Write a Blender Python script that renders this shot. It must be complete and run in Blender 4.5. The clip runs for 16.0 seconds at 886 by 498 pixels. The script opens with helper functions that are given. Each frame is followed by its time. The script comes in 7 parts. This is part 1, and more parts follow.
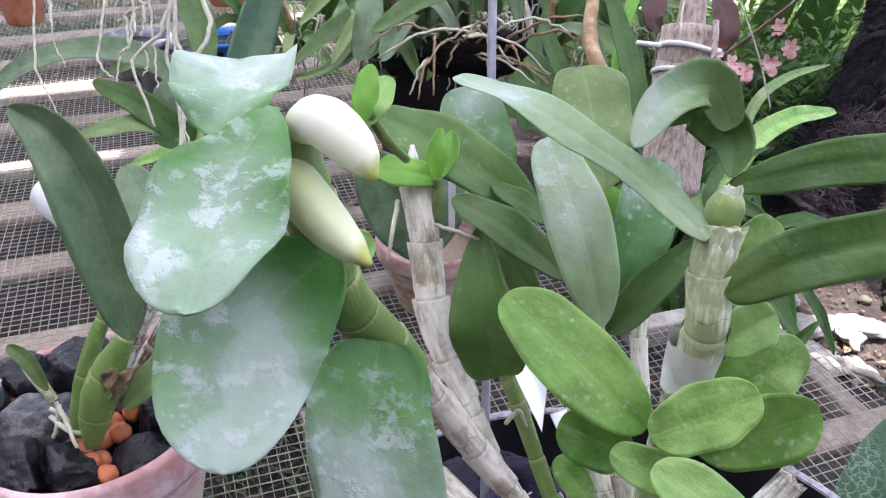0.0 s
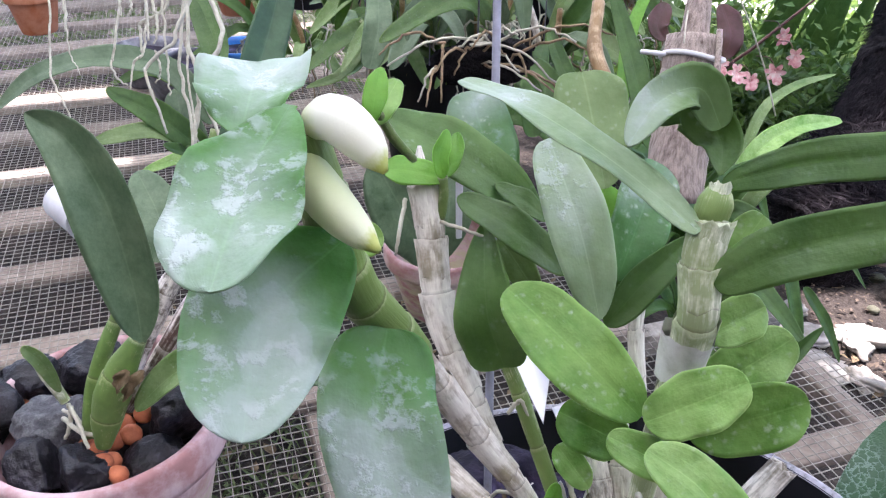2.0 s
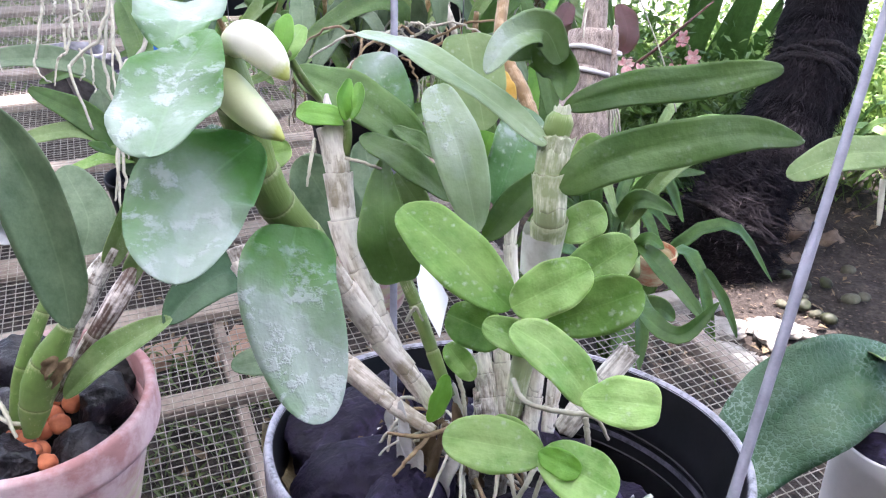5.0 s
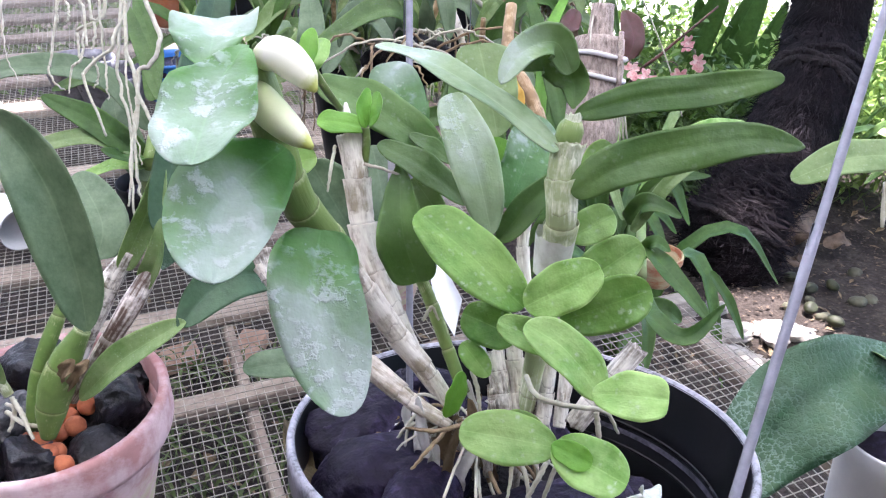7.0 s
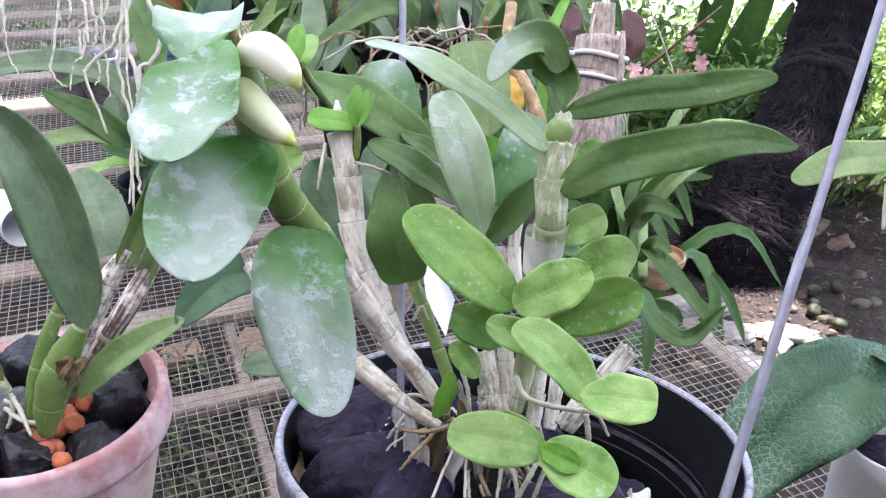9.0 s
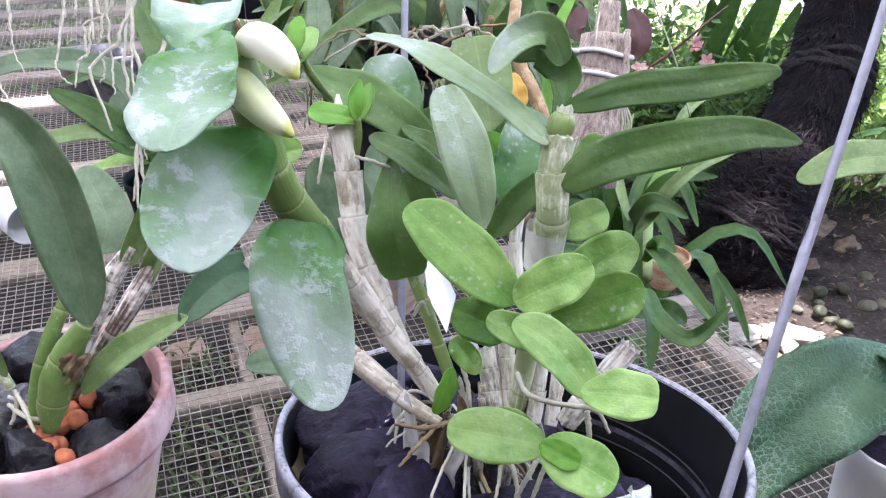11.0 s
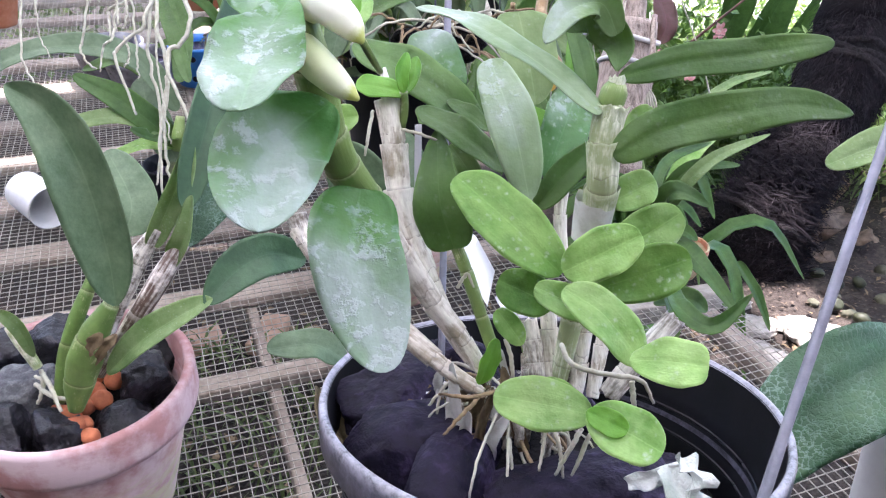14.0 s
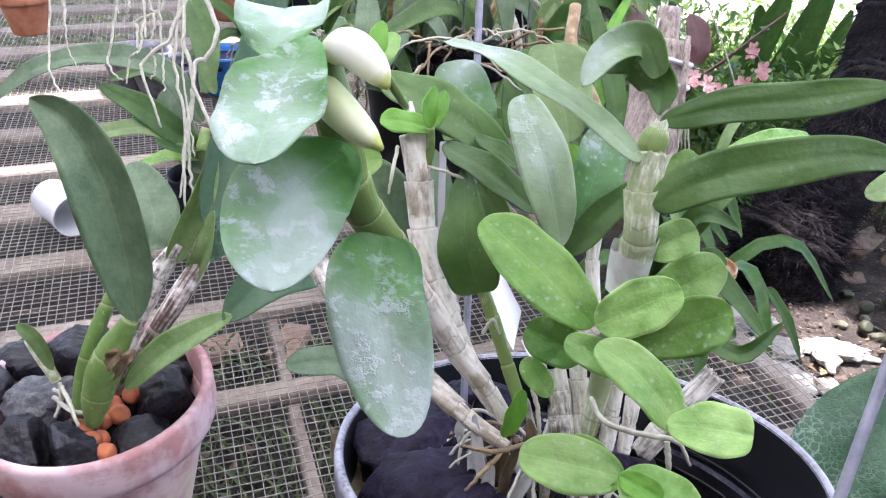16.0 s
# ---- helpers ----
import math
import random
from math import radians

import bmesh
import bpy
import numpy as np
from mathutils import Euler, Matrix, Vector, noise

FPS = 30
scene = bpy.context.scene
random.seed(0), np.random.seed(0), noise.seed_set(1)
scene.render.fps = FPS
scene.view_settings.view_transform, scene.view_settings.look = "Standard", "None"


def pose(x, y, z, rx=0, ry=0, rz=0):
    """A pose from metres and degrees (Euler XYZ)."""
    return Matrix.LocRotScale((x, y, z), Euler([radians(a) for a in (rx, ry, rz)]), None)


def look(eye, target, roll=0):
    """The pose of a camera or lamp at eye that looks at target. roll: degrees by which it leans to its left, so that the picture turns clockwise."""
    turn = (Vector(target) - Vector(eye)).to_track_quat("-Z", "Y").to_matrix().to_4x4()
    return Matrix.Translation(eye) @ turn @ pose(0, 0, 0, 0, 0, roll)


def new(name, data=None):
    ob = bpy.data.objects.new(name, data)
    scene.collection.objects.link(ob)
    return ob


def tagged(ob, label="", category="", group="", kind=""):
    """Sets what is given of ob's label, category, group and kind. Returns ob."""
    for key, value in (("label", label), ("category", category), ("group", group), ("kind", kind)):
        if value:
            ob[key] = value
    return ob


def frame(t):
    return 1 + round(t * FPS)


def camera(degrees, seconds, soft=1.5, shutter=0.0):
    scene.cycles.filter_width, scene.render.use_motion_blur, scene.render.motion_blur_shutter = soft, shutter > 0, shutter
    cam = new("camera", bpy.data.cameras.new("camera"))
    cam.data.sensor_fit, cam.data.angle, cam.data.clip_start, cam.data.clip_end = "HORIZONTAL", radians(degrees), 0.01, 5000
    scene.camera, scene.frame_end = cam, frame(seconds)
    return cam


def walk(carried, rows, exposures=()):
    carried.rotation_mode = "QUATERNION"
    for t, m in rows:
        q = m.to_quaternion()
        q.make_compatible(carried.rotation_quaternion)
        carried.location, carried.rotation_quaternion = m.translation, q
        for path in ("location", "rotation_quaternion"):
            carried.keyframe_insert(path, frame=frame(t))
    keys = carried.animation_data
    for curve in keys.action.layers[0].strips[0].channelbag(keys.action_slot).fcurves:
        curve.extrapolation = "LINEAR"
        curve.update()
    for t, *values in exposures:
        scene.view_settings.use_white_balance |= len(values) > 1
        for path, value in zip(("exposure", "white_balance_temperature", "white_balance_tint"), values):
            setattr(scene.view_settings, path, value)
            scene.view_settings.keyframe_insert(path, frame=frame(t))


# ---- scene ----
cam = camera(58.0, 16.0, soft=1.2)
# seconds, place in metres, turn in degrees
PATH = [
    (0.0, 0.0001, -0.0001, 0.6795, 58.15, -0.16, 0.12),
    (0.5, -0.0011, -0.0010, 0.6766, 58.29, -0.36, 0.74),
    (1.0, 0.0099, -0.0023, 0.6776, 58.66, 0.72, -0.09),
    (1.5, 0.0019, -0.0057, 0.6811, 58.77, -0.08, 0.31),
    (2.0, 0.0008, -0.0096, 0.6814, 58.81, -0.06, 0.72),
    (2.5, 0.0034, -0.0133, 0.6808, 59.24, 0.24, 0.32),
    (3.0, 0.0041, -0.0176, 0.6790, 59.29, 0.06, -0.14),
    (3.5, 0.0052, -0.0238, 0.6667, 58.15, -0.50, -0.63),
    (4.0, 0.0050, -0.0504, 0.6625, 57.78, -2.60, -3.28),
    (4.5, 0.0026, -0.0570, 0.6624, 58.65, -1.32, -3.99),
    (5.0, 0.0095, -0.0547, 0.6791, 59.81, -1.70, -3.92),
    (5.2, 0.0094, -0.0582, 0.6866, 60.43, -1.32, -4.13),
    (7.3, 0.0036, -0.0662, 0.6834, 60.08, -1.31, -3.49),
    (7.5, 0.0004, -0.0700, 0.6860, 60.45, -1.30, -3.36),
    (8.0, -0.0003, -0.0668, 0.6868, 60.45, -1.56, -3.13),
    (8.5, 0.0095, -0.0638, 0.6826, 60.03, -1.46, -3.30),
    (10.8, 0.0112, -0.0604, 0.6827, 60.13, -1.77, -2.56),
    (11.0, 0.0117, -0.0616, 0.6805, 60.05, -1.53, -2.76),
    (11.5, 0.0101, -0.0663, 0.6707, 59.34, -1.20, -3.39),
    (12.0, 0.0117, -0.0646, 0.6716, 59.43, -1.17, -2.76),
    (12.5, 0.0065, -0.0611, 0.6741, 59.43, -1.37, -2.05),
    (13.0, 0.0031, -0.0620, 0.6723, 59.47, -1.49, -2.10),
    (13.5, 0.0027, -0.0606, 0.6768, 59.39, -1.73, -1.48),
    (14.0, 0.0008, -0.0666, 0.6761, 59.44, -1.56, -1.83),
    (14.5, 0.0077, -0.0647, 0.6752, 59.50, -1.57, -2.02),
    (15.0, 0.0088, -0.0537, 0.6661, 58.50, -0.96, -1.31),
    (15.5, 0.0039, -0.0536, 0.6751, 59.31, -1.74, -0.54),
    (16.0, 0.0000, -0.0506, 0.6789, 60.03, -1.78, 0.12),
]
walk(cam, [(t, pose(x, y, z, rx, ry, rz)) for t, x, y, z, rx, ry, rz in PATH], exposures=[(0.0, 2.02, 6050, 24), (2.5, 2.04, 6050, 24), (4.5, 2.33, 6050, 24), (16.0, 2.31, 6050, 24)])

# world and sun: daylight from behind the garden, softened over the bench by an added, unseen milky roof
SUN_DIR = Vector((0.10, 0.25, 0.96)).normalized()
world = bpy.data.worlds.new("sky")
scene.world = world
world.use_nodes = True
wn = world.node_tree
sky = wn.nodes.new("ShaderNodeTexSky")
sky.sky_type = "NISHITA"
sky.sun_disc = False
sky.sun_elevation = math.asin(SUN_DIR.z)
sky.sun_rotation = math.atan2(SUN_DIR.x, SUN_DIR.y)
wn.nodes["Background"].inputs["Strength"].default_value = 0.10
wn.links.new(sky.outputs["Color"], wn.nodes["Background"].inputs["Color"])
sun_data = bpy.data.lights.new("sun", "SUN")
sun_data.energy, sun_data.angle, sun_data.color = 5.0, radians(0.5), (1.0, 0.95, 0.88)
sun = new("sun", sun_data)
sun.matrix_world = look(SUN_DIR * 20, (0, 0, 0))

# ---- materials ----
class Nodes:
    """A node material in the making."""

    def __init__(self, name):
        self.mat = bpy.data.materials.new(name)
        self.mat.use_nodes = True
        self.tree = self.mat.node_tree
        self.bsdf = self.tree.nodes["Principled BSDF"]
        self.out = self.tree.nodes["Material Output"]

    def add(self, kind, **values):
        node = self.tree.nodes.new("ShaderNode" + kind)
        for key, value in values.items():
            if key in node.inputs:
                node.inputs[key].default_value = value
        return node

    def link(self, a, b):
        self.tree.links.new(a, b)

    def coords(self, scale=(1, 1, 1), uv=False):
        tc, mp = self.add("TexCoord"), self.add("Mapping")
        mp.inputs["Scale"].default_value = scale
        self.link(tc.outputs["UV" if uv else "Object"], mp.inputs["Vector"])
        return mp.outputs["Vector"]

    def noise(self, vec, scale, detail=4.0, rough=0.6):
        n = self.add("TexNoise", Scale=scale, Detail=detail, Roughness=rough)
        self.link(vec, n.inputs["Vector"])
        return n.outputs["Fac"]

    def ramp(self, fac, stops):
        r = self.add("ValToRGB")
        els = r.color_ramp.elements
        while len(els) < len(stops):
            els.new(0.5)
        for e, (p, c) in zip(els, stops):
            e.position, e.color = p, (*c, 1) if len(c) == 3 else c
        self.link(fac, r.inputs["Fac"])
        return r.outputs["Color"]

    def grey(self, fac, a, b):
        """0 below a, 1 above b."""
        m = self.add("MapRange")
        m.inputs["From Min"].default_value, m.inputs["From Max"].default_value = a, b
        self.link(fac, m.inputs["Value"])
        return m.outputs["Result"]

    def math(self, op, a, b=0.0):
        m = self.add("Math")
        m.operation = op
        for i, v in enumerate((a, b)):
            if isinstance(v, (int, float)):
                m.inputs[i].default_value = v
            else:
                self.link(v, m.inputs[i])
        return m.outputs["Value"]

    def mix(self, fac, a, b, mode="MIX"):
        m = self.add("Mix")
        m.data_type, m.blend_type = "RGBA", mode
        for sock, v in ((m.inputs[0], fac), (m.inputs[6], a), (m.inputs[7], b)):
            if isinstance(v, (int, float)):
                sock.default_value = v
            elif isinstance(v, tuple):
                sock.default_value = (*v, 1)
            else:
                self.link(v, sock)
        return m.outputs[2]

    def vary(self, colour, amount=0.25):
        """Lightness by object."""
        info, hsv = self.add("ObjectInfo"), self.add("HueSaturation")
        self.link(self.math("ADD", self.math("MULTIPLY", info.outputs["Random"], amount), 1 - amount / 2), hsv.inputs["Value"])
        self.link(colour, hsv.inputs["Color"])
        return hsv.outputs["Color"]

    def bump(self, height, strength=0.3, distance=0.002):
        b = self.add("Bump", Strength=strength, Distance=distance)
        self.link(height, b.inputs["Height"])
        self.link(b.outputs["Normal"], self.bsdf.inputs["Normal"])
        return b.outputs["Normal"]

    def done(self, colour, rough=0.6, metal=0.0, spec=0.5):
        for sock, v in (("Base Color", colour), ("Roughness", rough), ("Metallic", metal), ("Specular IOR Level", spec)):
            if isinstance(v, tuple):
                v = (*v, 1) if len(v) == 3 else v
            if isinstance(v, (int, float, tuple)):
                self.bsdf.inputs[sock].default_value = v
            else:
                self.link(v, self.bsdf.inputs[sock])
        return self.mat

    def see_through(self, colour, part):
        """Light that passes a thin leaf or petal."""
        tr, mx = self.add("BsdfTranslucent"), self.add("MixShader", Fac=part)
        if isinstance(colour, tuple):
            tr.inputs["Color"].default_value = (*colour, 1)
        else:
            self.link(colour, tr.inputs["Color"])
        self.link(self.bsdf.outputs["BSDF"], mx.inputs[1])
        self.link(tr.outputs["BSDF"], mx.inputs[2])
        self.link(mx.outputs["Shader"], self.out.inputs["Surface"])


def leaf_material(name, dark, light, residue=0.0, specks=0.0, rough=0.38, through_part=0.28, rib=0.5):
    """A leaf with midrib, fine long veins, blotches, dried white spray residue and specks painted as gloss. UV: x
    along, y across.
    """
    n = Nodes(name)
    uv = n.coords(uv=True)
    sep = n.add("SeparateXYZ")
    n.link(uv, sep.inputs[0])
    across = n.math("ABSOLUTE", n.math("SUBTRACT", sep.outputs["Y"], 0.5))
    ob = n.coords()
    blotch = n.noise(ob, 45, 5, 0.6)
    veins = n.noise(n.coords((2, 34, 1), uv=True), 1.0, 2, 0.5)
    mottle = n.noise(ob, 210, 4, 0.7)
    tone = n.math("ADD", n.math("ADD", n.math("MULTIPLY", blotch, 0.64), n.math("MULTIPLY", veins, 0.06)), n.math("MULTIPLY", mottle, 0.30))
    col = n.ramp(tone, [(0.34, dark), (0.64, light)])
    rib_mask = n.grey(across, 0.022, 0.006)
    col = n.mix(n.math("MULTIPLY", rib_mask, rib * 0.5), col, tuple(min(1, c * 1.5 + 0.02) for c in light))
    edge = n.math("MULTIPLY", n.grey(across, 0.47, 0.5), 0.3)
    col = n.mix(edge, col, tuple(min(1, c * 1.8) for c in light))
    rgh = n.add("Value")
    rgh.outputs[0].default_value = rough
    rgh = rgh.outputs[0]
    if residue:
        info = n.add("ObjectInfo")
        shift = n.add("VectorMath")
        shift.operation = "ADD"
        n.link(ob, shift.inputs[0])
        n.link(info.outputs["Random"], shift.inputs[1])
        big = n.noise(shift.outputs["Vector"], 55, 2, 0.45)
        zone = n.noise(shift.outputs["Vector"], 85, 3, 0.5)
        mid = n.noise(shift.outputs["Vector"], 230, 4, 0.6)
        fine = n.noise(ob, 700, 3, 0.6)
        place = n.math("SUBTRACT", n.math("MULTIPLY", n.grey(sep.outputs["X"], 0.16, 0.74), 0.36), n.math("MULTIPLY", across, 0.12))
        level = n.math("ADD", n.math("MULTIPLY", big, 0.8), n.math("ADD", n.math("MULTIPLY", mid, 0.08), place))
        lack = 0.22 * (1 - residue)
        film = n.math("MULTIPLY", n.grey(level, 0.46 + lack, 0.80 + lack), n.math("ADD", 0.36, n.math("MULTIPLY", mid, 0.42)))
        crust = n.math("MULTIPLY", n.grey(n.math("ADD", n.math("MULTIPLY", mid, 0.8), n.math("MULTIPLY", fine, 0.2)), 0.50, 0.58), n.grey(n.math("ADD", zone, n.math("MULTIPLY", place, 0.25)), 0.53 + lack * 0.5, 0.63 + lack * 0.5))
        pool = n.grey(n.math("ADD", level, n.math("MULTIPLY", mid, 0.05)), 0.74 + lack, 0.765 + lack)
        mask = n.math("ADD", n.math("ADD", film, n.math("MULTIPLY", pool, 0.11)), n.math("MULTIPLY", crust, 0.42))
        col = n.mix(n.math("MINIMUM", mask, 0.88), col, (0.56, 0.63, 0.64))
        rgh = n.math("ADD", n.math("MULTIPLY", mask, 0.12), rough)
        blotch = n.math("ADD", blotch, n.math("ADD", n.math("MULTIPLY", crust, 0.22), n.math("MULTIPLY", pool, 0.06)))
    # pale clustered specks: patches of gloss painted into the leaf colour
    if specks:
        v = n.add("TexVoronoi", Scale=430.0)
        bent = n.add("VectorMath")
        bent.operation = "MULTIPLY_ADD"
        n.link(n.noise(ob, 520, 3), bent.inputs[0])
        bent.inputs[1].default_value = (0.0035, 0.0022, -0.003)
        n.link(ob, bent.inputs[2])
        n.link(bent.outputs["Vector"], v.inputs["Vector"])
        gloss_mask = n.math("MULTIPLY", n.grey(v.outputs["Distance"], 0.42, 0.12), n.grey(n.noise(ob, 170, 3, 0.6), 0.50, 0.64))
        col = n.mix(n.math("MULTIPLY", gloss_mask, specks * 0.62), col, (0.62, 0.70, 0.54))
    col = n.vary(col, 0.3)
    n.bump(n.math("ADD", n.math("MULTIPLY", veins, 0.07), n.math("ADD", n.math("MULTIPLY", blotch, 2.2), n.math("MULTIPLY", mottle, 0.35))), 0.5, 0.0014)
    n.done(col, rgh, spec=0.38)
    n.see_through(n.mix(0.55, col, (0.35, 0.55, 0.05)), through_part)
    return n.mat


LEAF_DUSTY = leaf_material("leaf_dusty", (0.03, 0.135, 0.022), (0.10, 0.27, 0.07), residue=1.0, rough=0.36)
LEAF_DARK = leaf_material("leaf_dark", (0.036, 0.10, 0.022), (0.13, 0.23, 0.068), specks=0.3, rib=0.3)
LEAF_MID = leaf_material("leaf_mid", (0.07, 0.21, 0.03), (0.27, 0.46, 0.12), specks=1.0, rough=0.30, rib=0.35)
LEAF_DEEP = leaf_material("leaf_deep", (0.025, 0.12, 0.02), (0.07, 0.23, 0.045), rough=0.4, rib=0.2, through_part=0.3)
LEAF_GREY = leaf_material("leaf_grey", (0.15, 0.245, 0.115), (0.32, 0.42, 0.26), residue=0.25, rough=0.40)
LEAF_HOOD = leaf_material("leaf_hood", (0.11, 0.205, 0.07), (0.26, 0.38, 0.18), residue=0.3, rough=0.40)
LEAF_WET = leaf_material("leaf_wet", (0.035, 0.125, 0.035), (0.105, 0.25, 0.085), residue=0.12, specks=0.9, rough=0.28)
LEAF_STRAP = leaf_material("leaf_strap", (0.022, 0.065, 0.028), (0.06, 0.13, 0.06), rough=0.40, rib=0.35, through_part=0.08)
LEAF_YOUNG = leaf_material("leaf_young", (0.115, 0.30, 0.045), (0.42, 0.62, 0.22), specks=0.9, rough=0.28, rib=0.35)
LEAF_BRIGHT = leaf_material("leaf_bright", (0.08, 0.25, 0.025), (0.20, 0.45, 0.06), rough=0.38, rib=0.2)
LEAF_PALE = leaf_material("leaf_pale", (0.105, 0.195, 0.055), (0.27, 0.37, 0.165), specks=0.5, rough=0.42)
LEAF_CATTLEYA = leaf_material("leaf_cattleya", (0.055, 0.105, 0.05), (0.14, 0.205, 0.115), rough=0.42, rib=0.35, through_part=0.06)
LEAF_BACK = leaf_material("leaf_back", (0.022, 0.07, 0.014), (0.085, 0.175, 0.042), rough=0.42)
LEAF_RED = leaf_material("leaf_red", (0.05, 0.015, 0.02), (0.12, 0.04, 0.05), rough=0.35)
LEAF_YELLOW = leaf_material("leaf_yellow", (0.55, 0.28, 0.04), (0.75, 0.5, 0.12), rough=0.5)


def crackled_leaf():
    """A broad leaf under a cracked dry film of spray."""
    n = Nodes("leaf_crackled")
    ob = n.coords()
    v = n.add("TexVoronoi", Scale=230.0)
    v.feature = "DISTANCE_TO_EDGE"
    warp = n.mix(0.004, ob, n.add("TexNoise", Scale=60.0).outputs["Color"])
    n.link(warp, v.inputs["Vector"])
    crack = n.grey(v.outputs["Distance"], 0.09, 0.03)
    patch = n.grey(n.noise(ob, 22, 3), 0.44, 0.55)
    base = n.ramp(n.noise(ob, 14, 4), [(0.3, (0.018, 0.065, 0.028)), (0.55, (0.036, 0.105, 0.045)), (0.72, (0.085, 0.15, 0.06))])
    col = n.mix(n.math("MULTIPLY", n.math("MULTIPLY", crack, patch), 0.46), base, (0.30, 0.43, 0.38))
    n.bump(n.math("MINIMUM", v.outputs["Distance"], 0.2), 0.7, 0.002)
    n.done(col, 0.32)
    n.see_through(col, 0.12)
    return n.mat


LEAF_CRACKLED = crackled_leaf()


def cane_material(name, green, paper, cover, ribs=0.3, count=22):
    """A cane in dry papery sheaths: fine ribs, stains, a pale edge and a dark ring at each joint. UV: x round, y along, one unit a joint."""
    n = Nodes(name)
    uv = n.coords(uv=True)
    sep = n.add("SeparateXYZ")
    n.link(uv, sep.inputs[0])
    pos = n.math("FRACT", sep.outputs["Y"])
    rib = n.noise(n.coords((count, 1.2, 1), uv=True), 1.0, 3, 0.6)
    ob = n.coords()
    patch, fine = n.noise(ob, 95, 5, 0.65), n.noise(ob, 420, 3)
    mask = n.grey(n.math("ADD", n.math("MULTIPLY", rib, ribs), n.math("MULTIPLY", patch, 1 - ribs)), 0.66 - 0.3 * cover, 0.80 - 0.3 * cover)
    sheath = n.ramp(n.math("ADD", n.math("MULTIPLY", patch, 0.42), n.math("MULTIPLY", rib, 0.58)), [(0.34, tuple(c * k for c, k in zip(paper, (0.70, 0.63, 0.55)))), (0.5, paper), (0.66, tuple(min(1, c * 1.4) for c in paper))])
    g = n.ramp(n.noise(ob, 70, 4), [(0.3, tuple(c * 0.7 for c in green)), (0.7, green)])
    col = n.mix(mask, g, sheath)
    col = n.mix(n.math("MULTIPLY", n.grey(n.math("SUBTRACT", pos, n.math("MULTIPLY", rib, 0.14)), 0.86, 0.93), 0.4), col, tuple(min(1, c * 1.25) for c in paper))
    col = n.mix(n.math("MULTIPLY", n.grey(pos, 0.06, 0.01), 0.45), col, (0.10, 0.075, 0.04))
    col = n.mix(n.math("MULTIPLY", n.grey(fine, 0.64, 0.76), 0.22), col, tuple(c * 0.3 for c in paper))
    n.bump(n.math("ADD", rib, n.math("MULTIPLY", fine, 0.15)), 0.3, 0.0008)
    return n.done(col, 0.5)


CANE_PAPER = cane_material("cane_paper", (0.40, 0.34, 0.24), (0.74, 0.69, 0.62), 0.95, 0.35, 7)
CANE_GREEN = cane_material("cane_green", (0.20, 0.30, 0.08), (0.50, 0.50, 0.33), 0.35)
CANE_PALE = cane_material("cane_pale", (0.44, 0.52, 0.27), (0.76, 0.79, 0.62), 0.66, 0.38, 14)
CANE_WHITE = cane_material("cane_white", (0.16, 0.13, 0.10), (0.72, 0.68, 0.63), 0.85, count=8)
CANE_STREAKED = cane_material("cane_streaked", (0.13, 0.075, 0.055), (0.72, 0.65, 0.61), 0.72, 0.6, 5)
CANE_BROWN = cane_material("cane_brown", (0.32, 0.2, 0.09), (0.5, 0.36, 0.22), 0.6)
BULB_GREEN = cane_material("bulb_green", (0.16, 0.265, 0.065), (0.46, 0.48, 0.28), 0.33)


def simple(name, stops, scale, rough=0.7, bump=0.4, dist=0.002, metal=0.0, detail=5, fine=0.0, spec=0.4, vary=0.0):
    """A surface of noise-mixed tones with relief."""
    n = Nodes(name)
    ob = n.coords()
    f = n.noise(ob, scale, detail, 0.65)
    g = n.noise(ob, scale * 7, 4, 0.6)
    col = n.ramp(n.math("ADD", n.math("MULTIPLY", f, 1 - fine), n.math("MULTIPLY", g, fine)), stops)
    if vary:
        col = n.vary(col, vary)
    n.bump(n.math("ADD", f, n.math("MULTIPLY", g, 0.5)), bump, dist)
    return n.done(col, rough, metal, spec)


ROOT = simple("orchid_root", [(0.3, (0.37, 0.345, 0.26)), (0.6, (0.56, 0.545, 0.45)), (0.8, (0.68, 0.67, 0.59))], 120, 0.6, 0.3)
ROOT_BROWN = simple("root_brown", [(0.3, (0.12, 0.07, 0.035)), (0.7, (0.4, 0.3, 0.18))], 120, 0.7, 0.4)
# the purple top tone puts the lumps' sheen into their colour
CHARCOAL = simple("charcoal", [(0.34, (0.002, 0.002, 0.004)), (0.52, (0.016, 0.012, 0.029)), (0.70, (0.100, 0.079, 0.165))], 34, 0.60, 0.9, 0.003, fine=0.28, spec=0.14)
CHARCOAL_BLACK = simple("charcoal_black", [(0.36, (0.002, 0.002, 0.003)), (0.54, (0.010, 0.009, 0.014)), (0.72, (0.055, 0.050, 0.075))], 40, 0.38, 0.9, 0.003, fine=0.3, spec=0.4)
CHARCOAL_ASH = simple("charcoal_ash", [(0.3, (0.02, 0.02, 0.025)), (0.5, (0.09, 0.09, 0.1)), (0.75, (0.3, 0.3, 0.3))], 70, 0.75, 0.9, 0.004, fine=0.3)
CLAY_BALL = simple("clay_ball", [(0.3, (0.32, 0.09, 0.04)), (0.7, (0.48, 0.155, 0.07))], 150, 0.75, 0.3, 0.001, vary=0.35)
BLACK_PLASTIC = simple("black_plastic", [(0.35, (0.004, 0.004, 0.006)), (0.7, (0.014, 0.015, 0.02)), (0.88, (0.08, 0.08, 0.1))], 35, 0.55, 0.15, 0.001, fine=0.35, spec=0.25)
